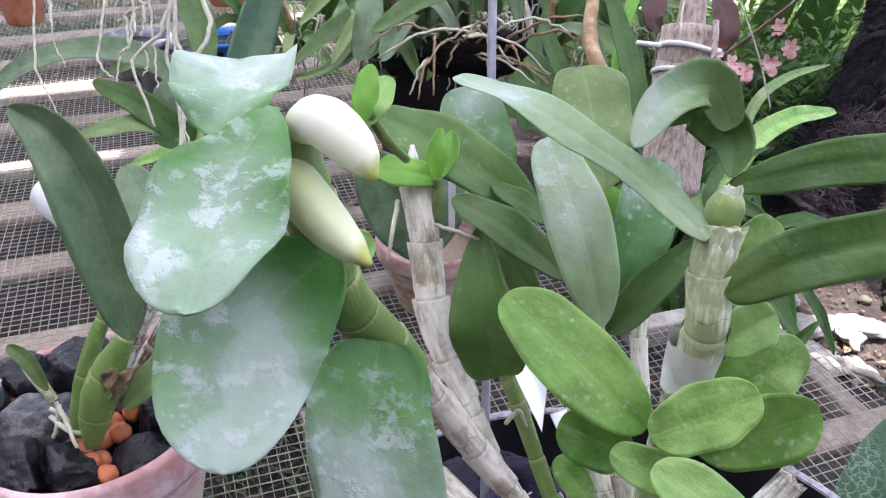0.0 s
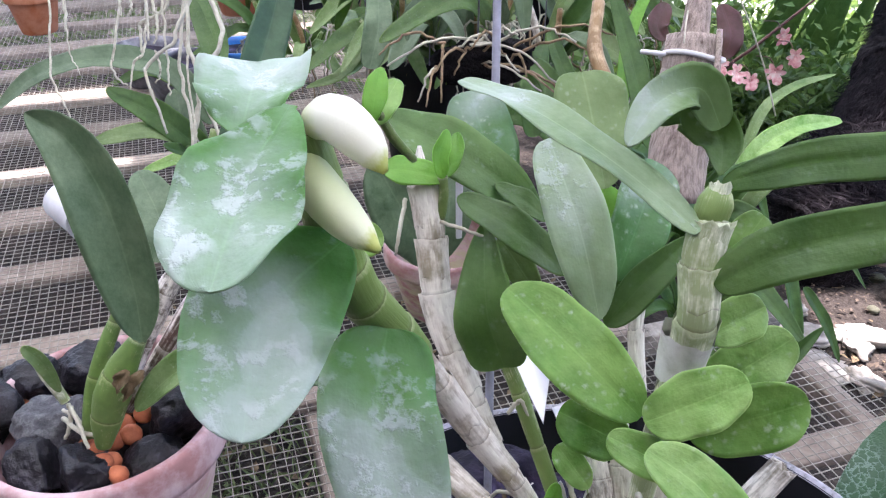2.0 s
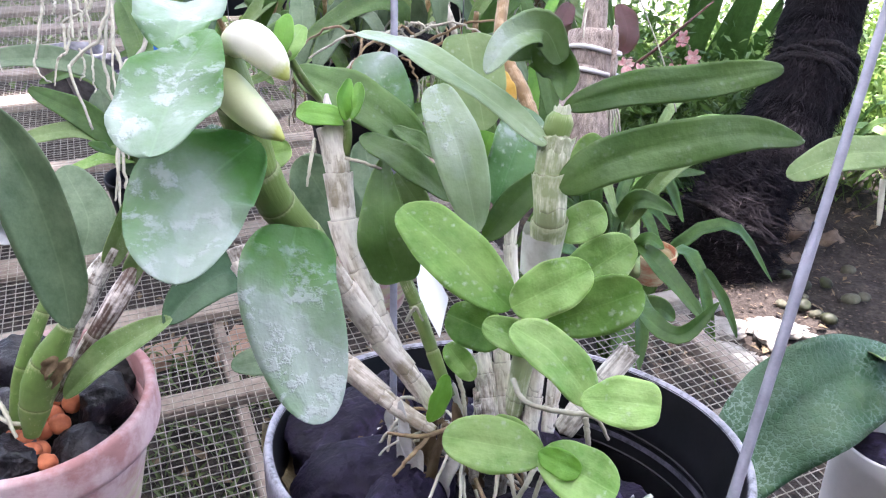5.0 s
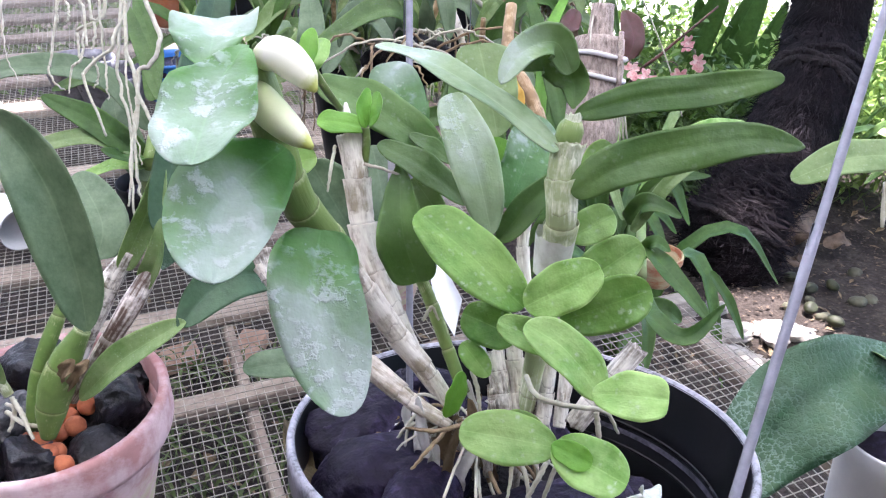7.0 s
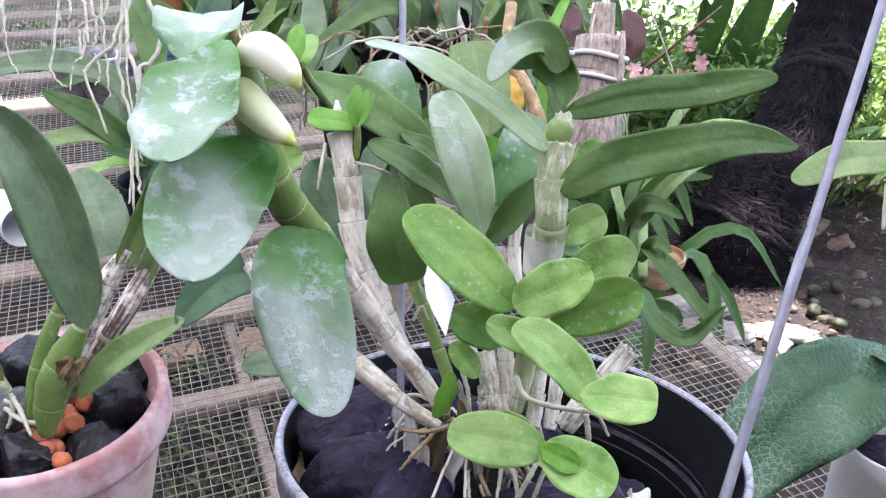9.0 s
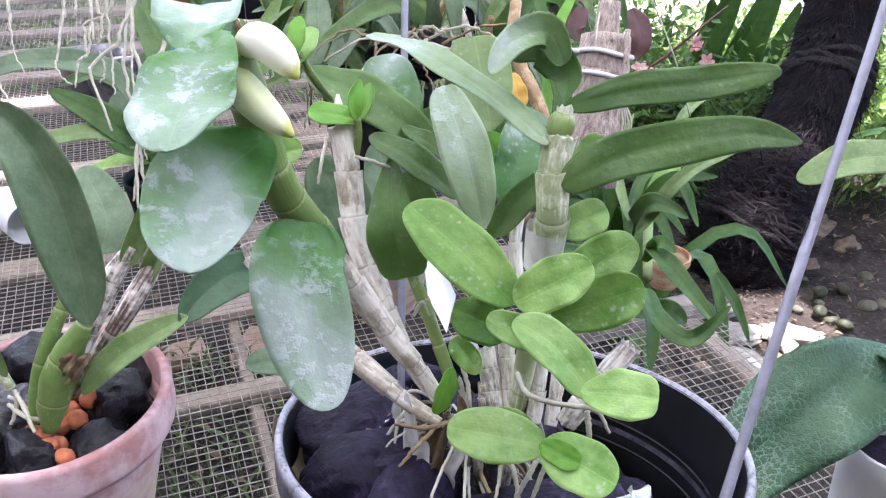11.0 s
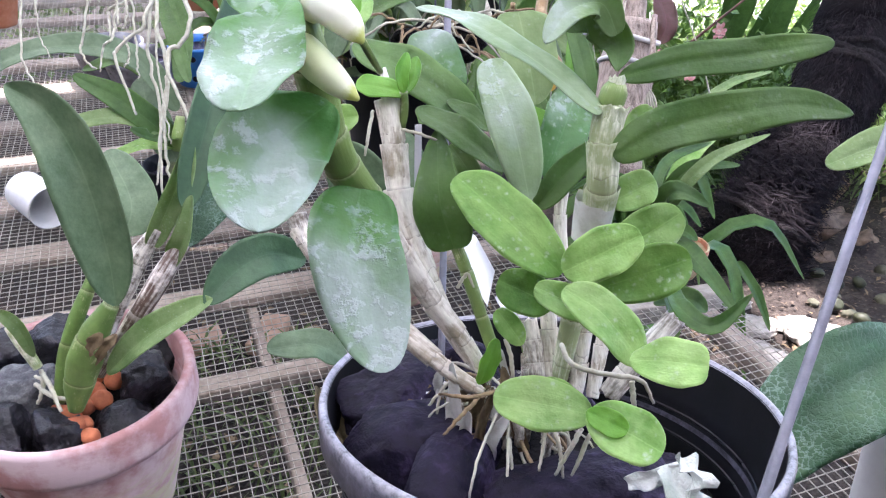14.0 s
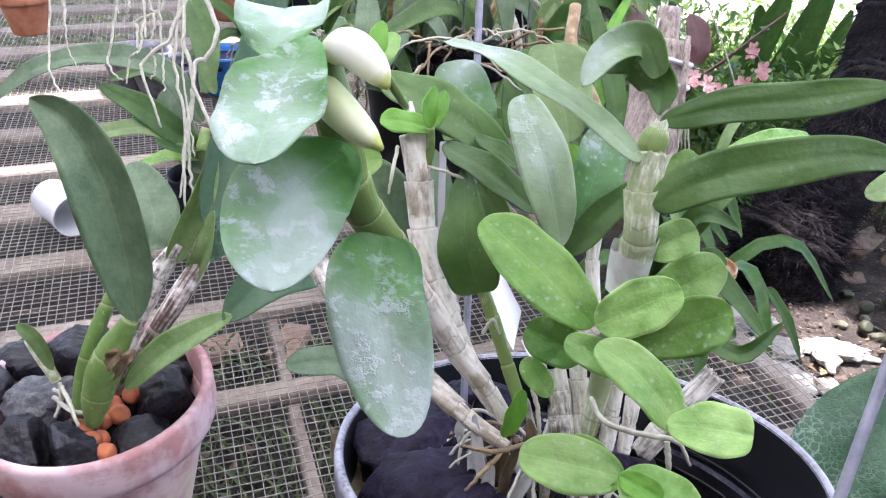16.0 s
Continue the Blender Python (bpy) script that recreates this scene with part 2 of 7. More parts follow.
# same black plastic, darkened for the shade deep inside the hanging pot
SHADED_INNER = simple("shaded_inner", [(0.3, (0.002, 0.002, 0.003)), (0.75, (0.008, 0.008, 0.011))], 60, 0.42, 0.1, 0.0005, fine=0.3, spec=0.25)
WIRE_GREY = simple("hanger_wire", [(0.3, (0.22, 0.22, 0.27)), (0.7, (0.34, 0.34, 0.42))], 200, 0.4, 0.2, 0.0005, metal=0.2)
MESH_WIRE = simple("galvanised_wire", [(0.3, (0.20, 0.18, 0.15)), (0.6, (0.40, 0.365, 0.31)), (0.8, (0.57, 0.53, 0.47))], 60, 0.55, 0.2, 0.0005, metal=0.25)
DARK_BLOCKER = simple("dark_blocker", [(0.3, (0.05, 0.04, 0.03)), (0.7, (0.12, 0.095, 0.07))], 8, 0.85, 0.5, 0.003)
WOOD_GREY = simple("weathered_wood", [(0.28, (0.13, 0.10, 0.078)), (0.5, (0.31, 0.25, 0.205)), (0.75, (0.50, 0.43, 0.36))], 14, 0.85, 0.6, 0.003, fine=0.35, vary=0.5)
SOIL = simple("soil", [(0.25, (0.012, 0.009, 0.007)), (0.48, (0.030, 0.022, 0.017)), (0.64, (0.075, 0.058, 0.046)), (0.80, (0.22, 0.18, 0.15))], 13, 0.95, 1.0, 0.012, fine=0.45)
STONE = simple("stone", [(0.3, (0.05, 0.05, 0.03)), (0.6, (0.14, 0.135, 0.09)), (0.8, (0.30, 0.28, 0.22))], 18, 0.85, 0.5, 0.004, vary=0.5)
PALE_ROUGH = simple("concrete", [(0.3, (0.20, 0.18, 0.15)), (0.7, (0.46, 0.42, 0.37))], 30, 0.9, 0.6, 0.004)
# pale tone for the added ground that glares behind the shrubs
BRIGHT_GROUND = simple("bright_ground", [(0.3, (0.42, 0.43, 0.36)), (0.7, (0.62, 0.61, 0.54))], 2, 0.9, 0.4, 0.004, fine=0.3)
BRICK = simple("brick_clay", [(0.3, (0.30, 0.18, 0.12)), (0.7, (0.46, 0.30, 0.22))], 30, 0.9, 0.6, 0.003)
WHITE_PLASTIC = simple("white_plastic", [(0.3, (0.62, 0.62, 0.64)), (0.7, (0.80, 0.80, 0.81))], 20, 0.35, 0.05, 0.0005)
WHITE_RIM = simple("white_black_plastic", [(0.35, (0.03, 0.03, 0.04)), (0.6, (0.3, 0.3, 0.34)), (0.8, (0.6, 0.6, 0.66))], 16, 0.4, 0.1)
DRY_LEAF = simple("dry_leaf", [(0.3, (0.09, 0.058, 0.028)), (0.7, (0.26, 0.19, 0.11))], 80, 0.8, 0.5, vary=0.4)
DEAD_OLIVE = simple("dead_leaf_olive", [(0.3, (0.07, 0.055, 0.025)), (0.7, (0.24, 0.19, 0.10))], 120, 0.75, 0.5)
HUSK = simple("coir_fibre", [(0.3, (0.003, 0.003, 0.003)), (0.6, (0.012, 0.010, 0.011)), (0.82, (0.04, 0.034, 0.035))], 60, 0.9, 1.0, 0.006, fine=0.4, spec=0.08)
FIBRE = simple("fibre", [(0.36, (0.012, 0.010, 0.012)), (0.54, (0.014, 0.011, 0.013)), (0.74, (0.050, 0.042, 0.044))], 30, 0.85, 0.2, vary=0.4, spec=0.1)
BLUE_PLASTIC = simple("blue_plastic", [(0.3, (0.02, 0.13, 0.42)), (0.7, (0.04, 0.2, 0.55))], 30, 0.35, 0.1)
GRASS = leaf_material("grass_blade", (0.06, 0.085, 0.03), (0.15, 0.19, 0.08), rough=0.6, through_part=0.1)
PETAL_PINK = simple("petal_pink", [(0.3, (0.62, 0.16, 0.20)), (0.48, (0.86, 0.48, 0.48)), (0.66, (0.93, 0.80, 0.76))], 170, 0.5, 0.2)
FLOWER_STEM = simple("flower_stem", [(0.3, (0.05, 0.02, 0.02)), (0.7, (0.16, 0.07, 0.05))], 80, 0.5, 0.2)


def terracotta(name, clay, pale):
    """Fired clay with lime bloom, and algae low on the body."""
    n = Nodes(name)
    ob = n.coords()
    sep = n.add("SeparateXYZ")
    n.link(ob, sep.inputs[0])
    f, g = n.noise(ob, 16, 6, 0.65), n.noise(n.coords((1, 1, 3)), 30, 5, 0.7)
    col = n.ramp(n.noise(ob, 40, 4), [(0.3, tuple(c * 0.75 for c in clay)), (0.7, clay)])
    col = n.mix(n.grey(f, 0.41, 0.58), col, pale)
    moss = n.math("MULTIPLY", n.grey(sep.outputs["Z"], 0.115, 0.06), n.grey(g, 0.4, 0.56))
    col = n.mix(n.math("MULTIPLY", moss, 0.8), col, (0.50, 0.48, 0.30))
    n.bump(n.math("ADD", f, g), 0.4, 0.0015)
    return n.done(col, 0.85, spec=0.25)


CLAY_POT = terracotta("terracotta_bloomed", (0.45, 0.235, 0.23), (0.60, 0.45, 0.47))
CLAY_PLAIN = terracotta("terracotta_plain", (0.42, 0.14, 0.065), (0.46, 0.21, 0.13))


def bark(name, a, b, scale=(60, 60, 9)):
    n = Nodes(name)
    f = n.noise(n.coords(scale), 2.2, 6, 0.7)
    g = n.noise(n.coords(), 300, 3)
    n.bump(n.math("ADD", f, n.math("MULTIPLY", g, 0.3)), 0.9, 0.003)
    return n.done(n.ramp(f, [(0.3, a), (0.55, b), (0.8, tuple(min(1, c * 1.35) for c in b))]), 0.85)


LOG_BARK = bark("log_bark", (0.15, 0.11, 0.095), (0.52, 0.43, 0.38), (150, 150, 12))


def bud_material(name, stops):
    n = Nodes(name)
    sep = n.add("SeparateXYZ")
    n.link(n.coords(uv=True), sep.inputs[0])
    f = n.noise(n.coords((10, 3, 1), uv=True), 1.0, 3)
    t = n.math("ADD", sep.outputs["X"], n.math("MULTIPLY", f, 0.12))
    col = n.ramp(t, stops)
    n.bump(f, 0.15, 0.0008)
    n.done(col, 0.4)
    n.see_through(col, 0.2)
    return n.mat


BUD = bud_material("bud", [(0.05, (0.30, 0.42, 0.10)), (0.22, (0.68, 0.73, 0.44)), (0.4, (0.88, 0.88, 0.78)), (0.92, (0.86, 0.86, 0.70)), (1.0, (0.5, 0.55, 0.15))])
BUD_GREEN = bud_material("bud_green", [(0.05, (0.30, 0.42, 0.10)), (0.35, (0.52, 0.60, 0.27)), (0.7, (0.68, 0.73, 0.45)), (0.95, (0.76, 0.79, 0.56)), (1.0, (0.5, 0.55, 0.15))])


def foliage(name, dark, light):
    """Leaves of a far bush, each of its own tone."""
    n = Nodes(name)
    geo = n.add("NewGeometry")
    col = n.ramp(geo.outputs["Random Per Island"], [(0.0, dark), (0.6, light), (1.0, tuple(min(1, c * 1.5) for c in light))])
    n.done(col, 0.5)
    n.see_through(n.mix(0.5, col, (0.3, 0.5, 0.05)), 0.35)
    return n.mat


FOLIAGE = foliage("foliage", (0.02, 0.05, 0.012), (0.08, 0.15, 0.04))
# lit copy: leaf colour raised to stand in for full sun
FOLIAGE_SUNLIT = foliage("foliage_sunlit", (0.07, 0.15, 0.03), (0.34, 0.45, 0.15))


def added_roof_material():
    """A milky plastic sheet: part of the daylight passes, spread."""
    n = Nodes("milky_sheet")
    f = n.noise(n.coords(), 3, 4)
    col = n.ramp(f, [(0.3, (0.74, 0.76, 0.75)), (0.7, (0.86, 0.87, 0.86))])
    n.done(col, 0.6)
    n.see_through(col, 0.85)
    return n.mat


ADDED_ROOF = added_roof_material()


def clear_film():
    n = Nodes("clear_film")
    f = n.noise(n.coords(), 120, 4)
    n.bump(f, 0.8, 0.003)
    n.done(n.ramp(f, [(0.3, (0.66, 0.76, 0.68)), (0.6, (0.97, 0.99, 0.96))]), 0.15)
    n.bsdf.inputs["Transmission Weight"].default_value = 0.45
    return n.mat


FILM = clear_film()

# ---- builders ----
def mesh_from(name, verts, faces, material, uvs=None, smooth=True):
    me = bpy.data.meshes.new(name)
    me.from_pydata([tuple(v) for v in verts], [], faces)
    me.materials.append(material)
    if uvs is not None:
        layer = me.uv_layers.new(name="uv")
        idx = np.empty(len(me.loops), dtype=np.int32)
        me.loops.foreach_get("vertex_index", idx)
        layer.data.foreach_set("uv", np.asarray(uvs, dtype=np.float32)[idx].ravel())
    if smooth:
        me.polygons.foreach_set("use_smooth", [True] * len(me.polygons))
    me.update()
    return me


def put(name, me, parent=None, label=""):
    ob = new(name, me)
    if parent is not None:
        ob.parent = parent
        ob.matrix_parent_inverse = parent.matrix_world.inverted() if parent.parent else Matrix.Translation(-parent.location)
    return tagged(ob, label)


def part(name, bm, material, parent, label=""):
    me = bpy.data.meshes.new(name)
    bm.to_mesh(me)
    bm.free()
    me.materials.append(material)
    me.polygons.foreach_set("use_smooth", [True] * len(me.polygons))
    return put(name, me, parent, label)


def thing(name, place, label, category, group="", kind=""):
    ob = new(name)
    ob.empty_display_size = 0.02
    ob.location = place
    return tagged(ob, label, category, group, kind)


def unit(v):
    v = np.asarray(v, float)
    return v / (np.linalg.norm(v) + 1e-12)


def curve_points(points, n):
    """Points on a smooth line through the given ones."""
    p = np.asarray(points, float)
    if len(p) == 2:
        return p[0] + (p[1] - p[0]) * np.linspace(0, 1, n)[:, None]
    q = np.vstack([2 * p[0] - p[1], p, 2 * p[-1] - p[-2]])
    out = []
    for s in np.linspace(0, len(p) - 1 - 1e-9, n):
        i, t = int(s), s - int(s)
        a, b, c, d = q[i], q[i + 1], q[i + 2], q[i + 3]
        out.append(0.5 * (2 * b + (c - a) * t + (2 * a - 5 * b + 4 * c - d) * t * t + (3 * b - a - 3 * c + d) * t**3))
    return np.array(out)


def leaf_mesh(points, width, facing, material, fold=0.18, wave=0.13, a=0.5, b=0.42, twist=0.0, thick=0.0007, seed=0, nu=22, nv=12, clasp=0.12):
    """A blade along the points from base to tip; a and b shape its base and tip, fold raises its halves."""
    rnd = random.Random(seed)
    u = 0.5 - 0.5 * np.cos(np.linspace(0, math.pi, nu + 1))
    fine = curve_points(points, 61)
    c = np.stack([np.interp(u, np.linspace(0, 1, 61), fine[:, k]) for k in range(3)], 1)
    if len(points) == 2:
        up = unit(facing)
        c = c + up * (np.sin(u * math.pi)[:, None] * np.linalg.norm(c[-1] - c[0]) * 0.06)
    tan = np.gradient(c, u, axis=0)
    prof = np.maximum(u, 1e-4) ** a * np.maximum(1 - u, 0) ** b
    prof = prof / prof.max()
    prof = np.maximum(prof, clasp * (1 - u) ** 4)
    phase, freq = rnd.uniform(0, 6.3), rnd.uniform(1.5, 2.6)
    vs, uvs = [], []
    for side in (1, -1):
        for i in range(nu + 1):
            t = unit(tan[i])
            s = unit(np.cross(t, facing))
            ang = radians(twist) * u[i]
            n0 = np.cross(s, t)
            s = s * math.cos(ang) + n0 * math.sin(ang)
            nrm = np.cross(s, t)
            for j in range(nv + 1):
                v = 2 * j / nv - 1
                w = prof[i] * width / 2 * (1 + 0.10 * noise.noise(Vector((u[i] * 3.2, (5.0 if v > 0 else 0.0) + seed * 1.7, 2.0))))
                lift = fold * abs(v) ** 1.5 * w + wave * w * v * v * math.sin(phase + freq * 6.3 * u[i] + (1.3 if v > 0 else 0))
                lift += wave * 0.5 * w * noise.noise(Vector((u[i] * 4 + seed, v * 1.5, 0)))
                th = thick * (0.35 + 0.65 * (1 - abs(v)))
                vs.append(c[i] + s * v * w + nrm * (lift + side * th / 2 - (0.055 * w * math.exp(-(v * 7) ** 2))))
                uvs.append((u[i], 0.5 + v / 2))
    row, half, faces = nv + 1, (nu + 1) * (nv + 1), []
    for i in range(nu):
        for j in range(nv):
            k = i * row + j
            faces.append((k, k + 1, k + row + 1, k + row))
            faces.append((half + k, half + k + row, half + k + row + 1, half + k + 1))
        for j, flip in ((0, False), (nv, True)):
            k = i * row + j
            q = (k, k + row, half + k + row, half + k)
            faces.append(q[::-1] if flip else q)
    return mesh_from("leaf", vs, faces, material, uvs)


def leaf(parent, points, width, facing, material, name="leaf", label="", **more):
    return put(name, leaf_mesh(points, width, facing, material, **more), parent, label)


def tube_mesh(points, radii, material, n=24, sides=10, wobble=0.0, seed=0, turns=None, joints=1, jag=0.0, caps=True):
    """A round tube through the points; radii at even steps along it."""
    c = curve_points(points, n + 1)
    rnd = random.Random(seed)
    if wobble:
        ph = rnd.uniform(0, 90)
        for i in range(1, n):
            f = 26.0 * i / n
            c[i] += 2.2 * wobble * np.array([noise.noise(Vector((f * 0.45 + ph, k * 7.7, 0))) + 0.35 * noise.noise(Vector((f * 1.3 + ph, k * 7.7, 4))) for k in range(3)])
    rad = np.interp(np.linspace(0, 1, n + 1), np.linspace(0, 1, len(radii)), radii)
    if turns is not None:
        rad = rad * turns(np.linspace(0, 1, n + 1))
    tan = np.gradient(c, axis=0)
    ref = unit(np.cross(tan[0], (0.3, 0.2, 0.9) if abs(unit(tan[0])[2]) < 0.9 else (1, 0, 0)))
    vs, uvs, faces = [], [], []
    ridge = [1 + (rnd.uniform(-0.07, 0.07) if jag else 0) for _ in range(sides)]
    for i in range(n + 1):
        t = unit(tan[i])
        ref = unit(ref - t * (ref @ t))
        bi = np.cross(t, ref)
        for k in range(sides):
            g = 2 * math.pi * k / sides
            slip = t * rnd.uniform(-jag, jag) if jag and i in (0, n) else 0
            vs.append(c[i] + rad[i] * (math.cos(g) * ref + math.sin(g) * bi) * ridge[k] + slip)
            uvs.append((abs(2 * k / sides - 1), joints * i / n))
    for i in range(n):
        for k in range(sides):
            k2 = (k + 1) % sides
            faces.append((i * sides + k, i * sides + k2, (i + 1) * sides + k2, (i + 1) * sides + k))
    if caps:
        faces.append(tuple(range(sides))[::-1])
        faces.append(tuple(n * sides + k for k in range(sides)))
    return mesh_from("tube", vs, faces, material, uvs)


def tube(parent, name, points, radii, material, label="", **more):
    return put(name, tube_mesh(points, radii, material, **more), parent, label)


def jointed(count, depth=0.07):
    """Sheaths that flare towards each joint of a cane, with a pinched ring above it."""
    def shape(u):
        f = np.minimum(u * count, count - 1e-6) % 1
        return 1 - depth * 0.5 + depth * f**2 - depth * 0.9 * np.exp(-((f - 0.03) / 0.05) ** 2)
    return shape


def lathe_bm(profile, seg=64, wobble=0.0, seed=0):
    """A turned body from (radius, height) pairs, open at the axis unless a radius is 0."""
    bm = bmesh.new()
    rows = []
    for r, z in profile:
        if r < 1e-6:
            rows.append([bm.verts.new((0, 0, z))])
            continue
        row = []
        for k in range(seg):
            g = 2 * math.pi * k / seg
            rr = r * (1 + wobble * noise.noise(Vector((math.cos(g) * 1.5 + seed, math.sin(g) * 1.5, z * 9))))
            row.append(bm.verts.new((rr * math.cos(g), rr * math.sin(g), z)))
        rows.append(row)
    for r0, r1 in zip(rows, rows[1:]):
        for k in range(seg):
            k2 = (k + 1) % seg
            if len(r0) == 1 and len(r1) == 1:
                continue
            if len(r0) == 1:
                bm.faces.new((r0[0], r1[k2], r1[k]))
            elif len(r1) == 1:
                bm.faces.new((r0[k], r0[k2], r1[0]))
            else:
                bm.faces.new((r0[k], r0[k2], r1[k2], r1[k]))
    bmesh.ops.recalc_face_normals(bm, faces=bm.faces)
    return bm


def lump_mesh(size, material, seed=0, planes=11, rough=0.05, sub=3, grain=0.0):
    """A broken chunk: cut by random planes, then roughened."""
    rnd = random.Random(seed)
    cuts = []
    for _ in range(planes):
        d = unit([rnd.gauss(0, 1) for _ in range(3)])
        cuts.append((d, rnd.uniform(0.72, 1.0)))
    bm = bmesh.new()
    bmesh.ops.create_icosphere(bm, subdivisions=sub, radius=1)
    for v in bm.verts:
        d = np.array(v.co)
        r = min([1.15] + [h / (d @ n) for n, h in cuts if d @ n > 0.15])
        r *= 1 + rough * noise.fractal(Vector(d * 2.2) + Vector((seed, 0, 0)), 1.0, 2.0, 3)
        if grain:
            q = Vector((d[0] * 1.2, d[1] * 9, d[2] * 9)) * r + Vector((seed * 2.3, 0, 0))
            r *= 1 + grain * (noise.noise(q) + 0.5 * noise.noise(q * 2.3))
        v.co = Vector((d[0] * r * size[0], d[1] * r * size[1], d[2] * r * size[2]))
    me = bpy.data.meshes.new("lump")
    bm.to_mesh(me)
    bm.free()
    me.materials.append(material)
    me.polygons.foreach_set("use_smooth", [True] * len(me.polygons))
    return me


def lump(name, place, size, material, label, category, group="", seed=0, turn=0.0, **more):
    ob = new(name, lump_mesh(size, material, seed, **more))
    ob.location, ob.rotation_euler = place, (0, 0, radians(turn))
    return tagged(ob, label, category, group)


def box_bm(size, bevel=0.0, cuts=0, rough=0.0, seed=0):
    bm = bmesh.new()
    bmesh.ops.create_cube(bm, size=1)
    bmesh.ops.scale(bm, vec=size, verts=bm.verts)
    if cuts:
        long = [e for e in bm.edges if abs(e.verts[0].co.x - e.verts[1].co.x) > 0.5 * size[0]]
        bmesh.ops.subdivide_edges(bm, edges=long, cuts=cuts, use_grid_fill=True)
    if bevel:
        bmesh.ops.bevel(bm, geom=[e for e in bm.edges if e.calc_face_angle(0) > 0.7], offset=bevel, segments=2, affect="EDGES", profile=0.6)
    if rough:
        for v in bm.verts:
            q = v.co * 14 + Vector((seed * 3.1, 0, 0))
            v.co += Vector((0, noise.noise(q), noise.noise(q + Vector((7, 3, 1))))) * rough
    return bm


def leaf_cloud(name, centres, spread, count, size, material, label, category, seed, kind="stuff", droop=0.3):
    """Many small folded leaves round the given centres, as one object."""
    rng = np.random.default_rng(seed)
    verts, faces, uvs = [], [], []
    cs = np.asarray(centres, float)
    for i in range(count):
        c = cs[rng.integers(len(cs))] + rng.normal(0, 1, 3) * spread
        d = unit(rng.normal(0, 1, 3) + (0, 0, -droop))
        s = unit(np.cross(d, rng.normal(0, 1, 3)))
        nrm = np.cross(s, d)
        l, w = size * rng.uniform(0.6, 1.4), size * rng.uniform(0.16, 0.3)
        k = len(verts)
        verts += [c, c + d * l * 0.45 + s * w + nrm * w * 0.35, c + d * l, c + d * l * 0.45 - s * w + nrm * w * 0.35, c + d * l * 0.5]
        uvs += [(0, 0.5), (0.45, 1), (1, 0.5), (0.45, 0), (0.5, 0.5)]
        faces += [(k, k + 1, k + 4), (k + 1, k + 2, k + 4), (k + 2, k + 3, k + 4), (k + 3, k, k + 4)]
    return tagged(new(name, mesh_from(name, verts, faces, material, uvs, smooth=False)), label, category, kind=kind)


def grid_sheet(x0, x1, y0, y1, n, height, material, name):
    xs, ys = np.linspace(x0, x1, n), np.linspace(y0, y1, n)
    verts = [(x, y, height(x, y)) for y in ys for x in xs]
    faces = [(j * n + i, j * n + i + 1, (j + 1) * n + i + 1, (j + 1) * n + i) for j in range(n - 1) for i in range(n - 1)]
    return new(name, mesh_from(name, verts, faces, material))

# ---- ground, bench and roof ----
GROUND = -0.55
MESH_TURN = radians(18.5)
E1 = np.array([math.cos(MESH_TURN), math.sin(MESH_TURN), 0.0])
E2 = np.array([-math.sin(MESH_TURN), math.cos(MESH_TURN), 0.0])


def on_bench(a, b, z=0.0):
    """A place by its way across and along the bench."""
    return a * E1 + b * E2 + (0, 0, z)


def ground_height(x, y):
    near = math.exp(-((x - 0.5) ** 2 + (y - 1.5) ** 2) / 8)
    return GROUND + near * 0.03 * noise.fractal(Vector((x * 2.2, y * 2.2, 0)), 1.0, 2.0, 4) + near * 0.008 * noise.noise(Vector((x * 22, y * 22, 3)))


def ground_rows(near, far, steps):
    return np.sign(steps) * (np.abs(steps) ** 3 * far + np.abs(steps) * near)


def build_ground():
    """One sheet, fine near the bench and coarse towards the horizon."""
    n = 181
    s = ground_rows(2.5, 60, np.linspace(-1, 1, n))
    verts = [(x + 0.4, y + 1.6, ground_height(x + 0.4, y + 1.6)) for y in s for x in s]
    faces = [(j * n + i, j * n + i + 1, (j + 1) * n + i + 1, (j + 1) * n + i) for j in range(n - 1) for i in range(n - 1)]
    return tagged(new("ground", mesh_from("ground", verts, faces, SOIL)), "bare dark garden soil with dry litter", "ground", kind="structure")


build_ground()


def build_bright_ground():
    """Pale ground added beyond the shrubs, for the glare behind them."""
    yard = grid_sheet(-0.2, 10, 4.4, 11, 40, lambda x, y: GROUND + 0.045 + 0.01 * noise.noise(Vector((x, y, 0))), BRIGHT_GROUND, "added_bright_ground")
    tagged(yard, "pale ground added beyond the shrubs to brighten the background", "yard", kind="structure")


build_bright_ground()


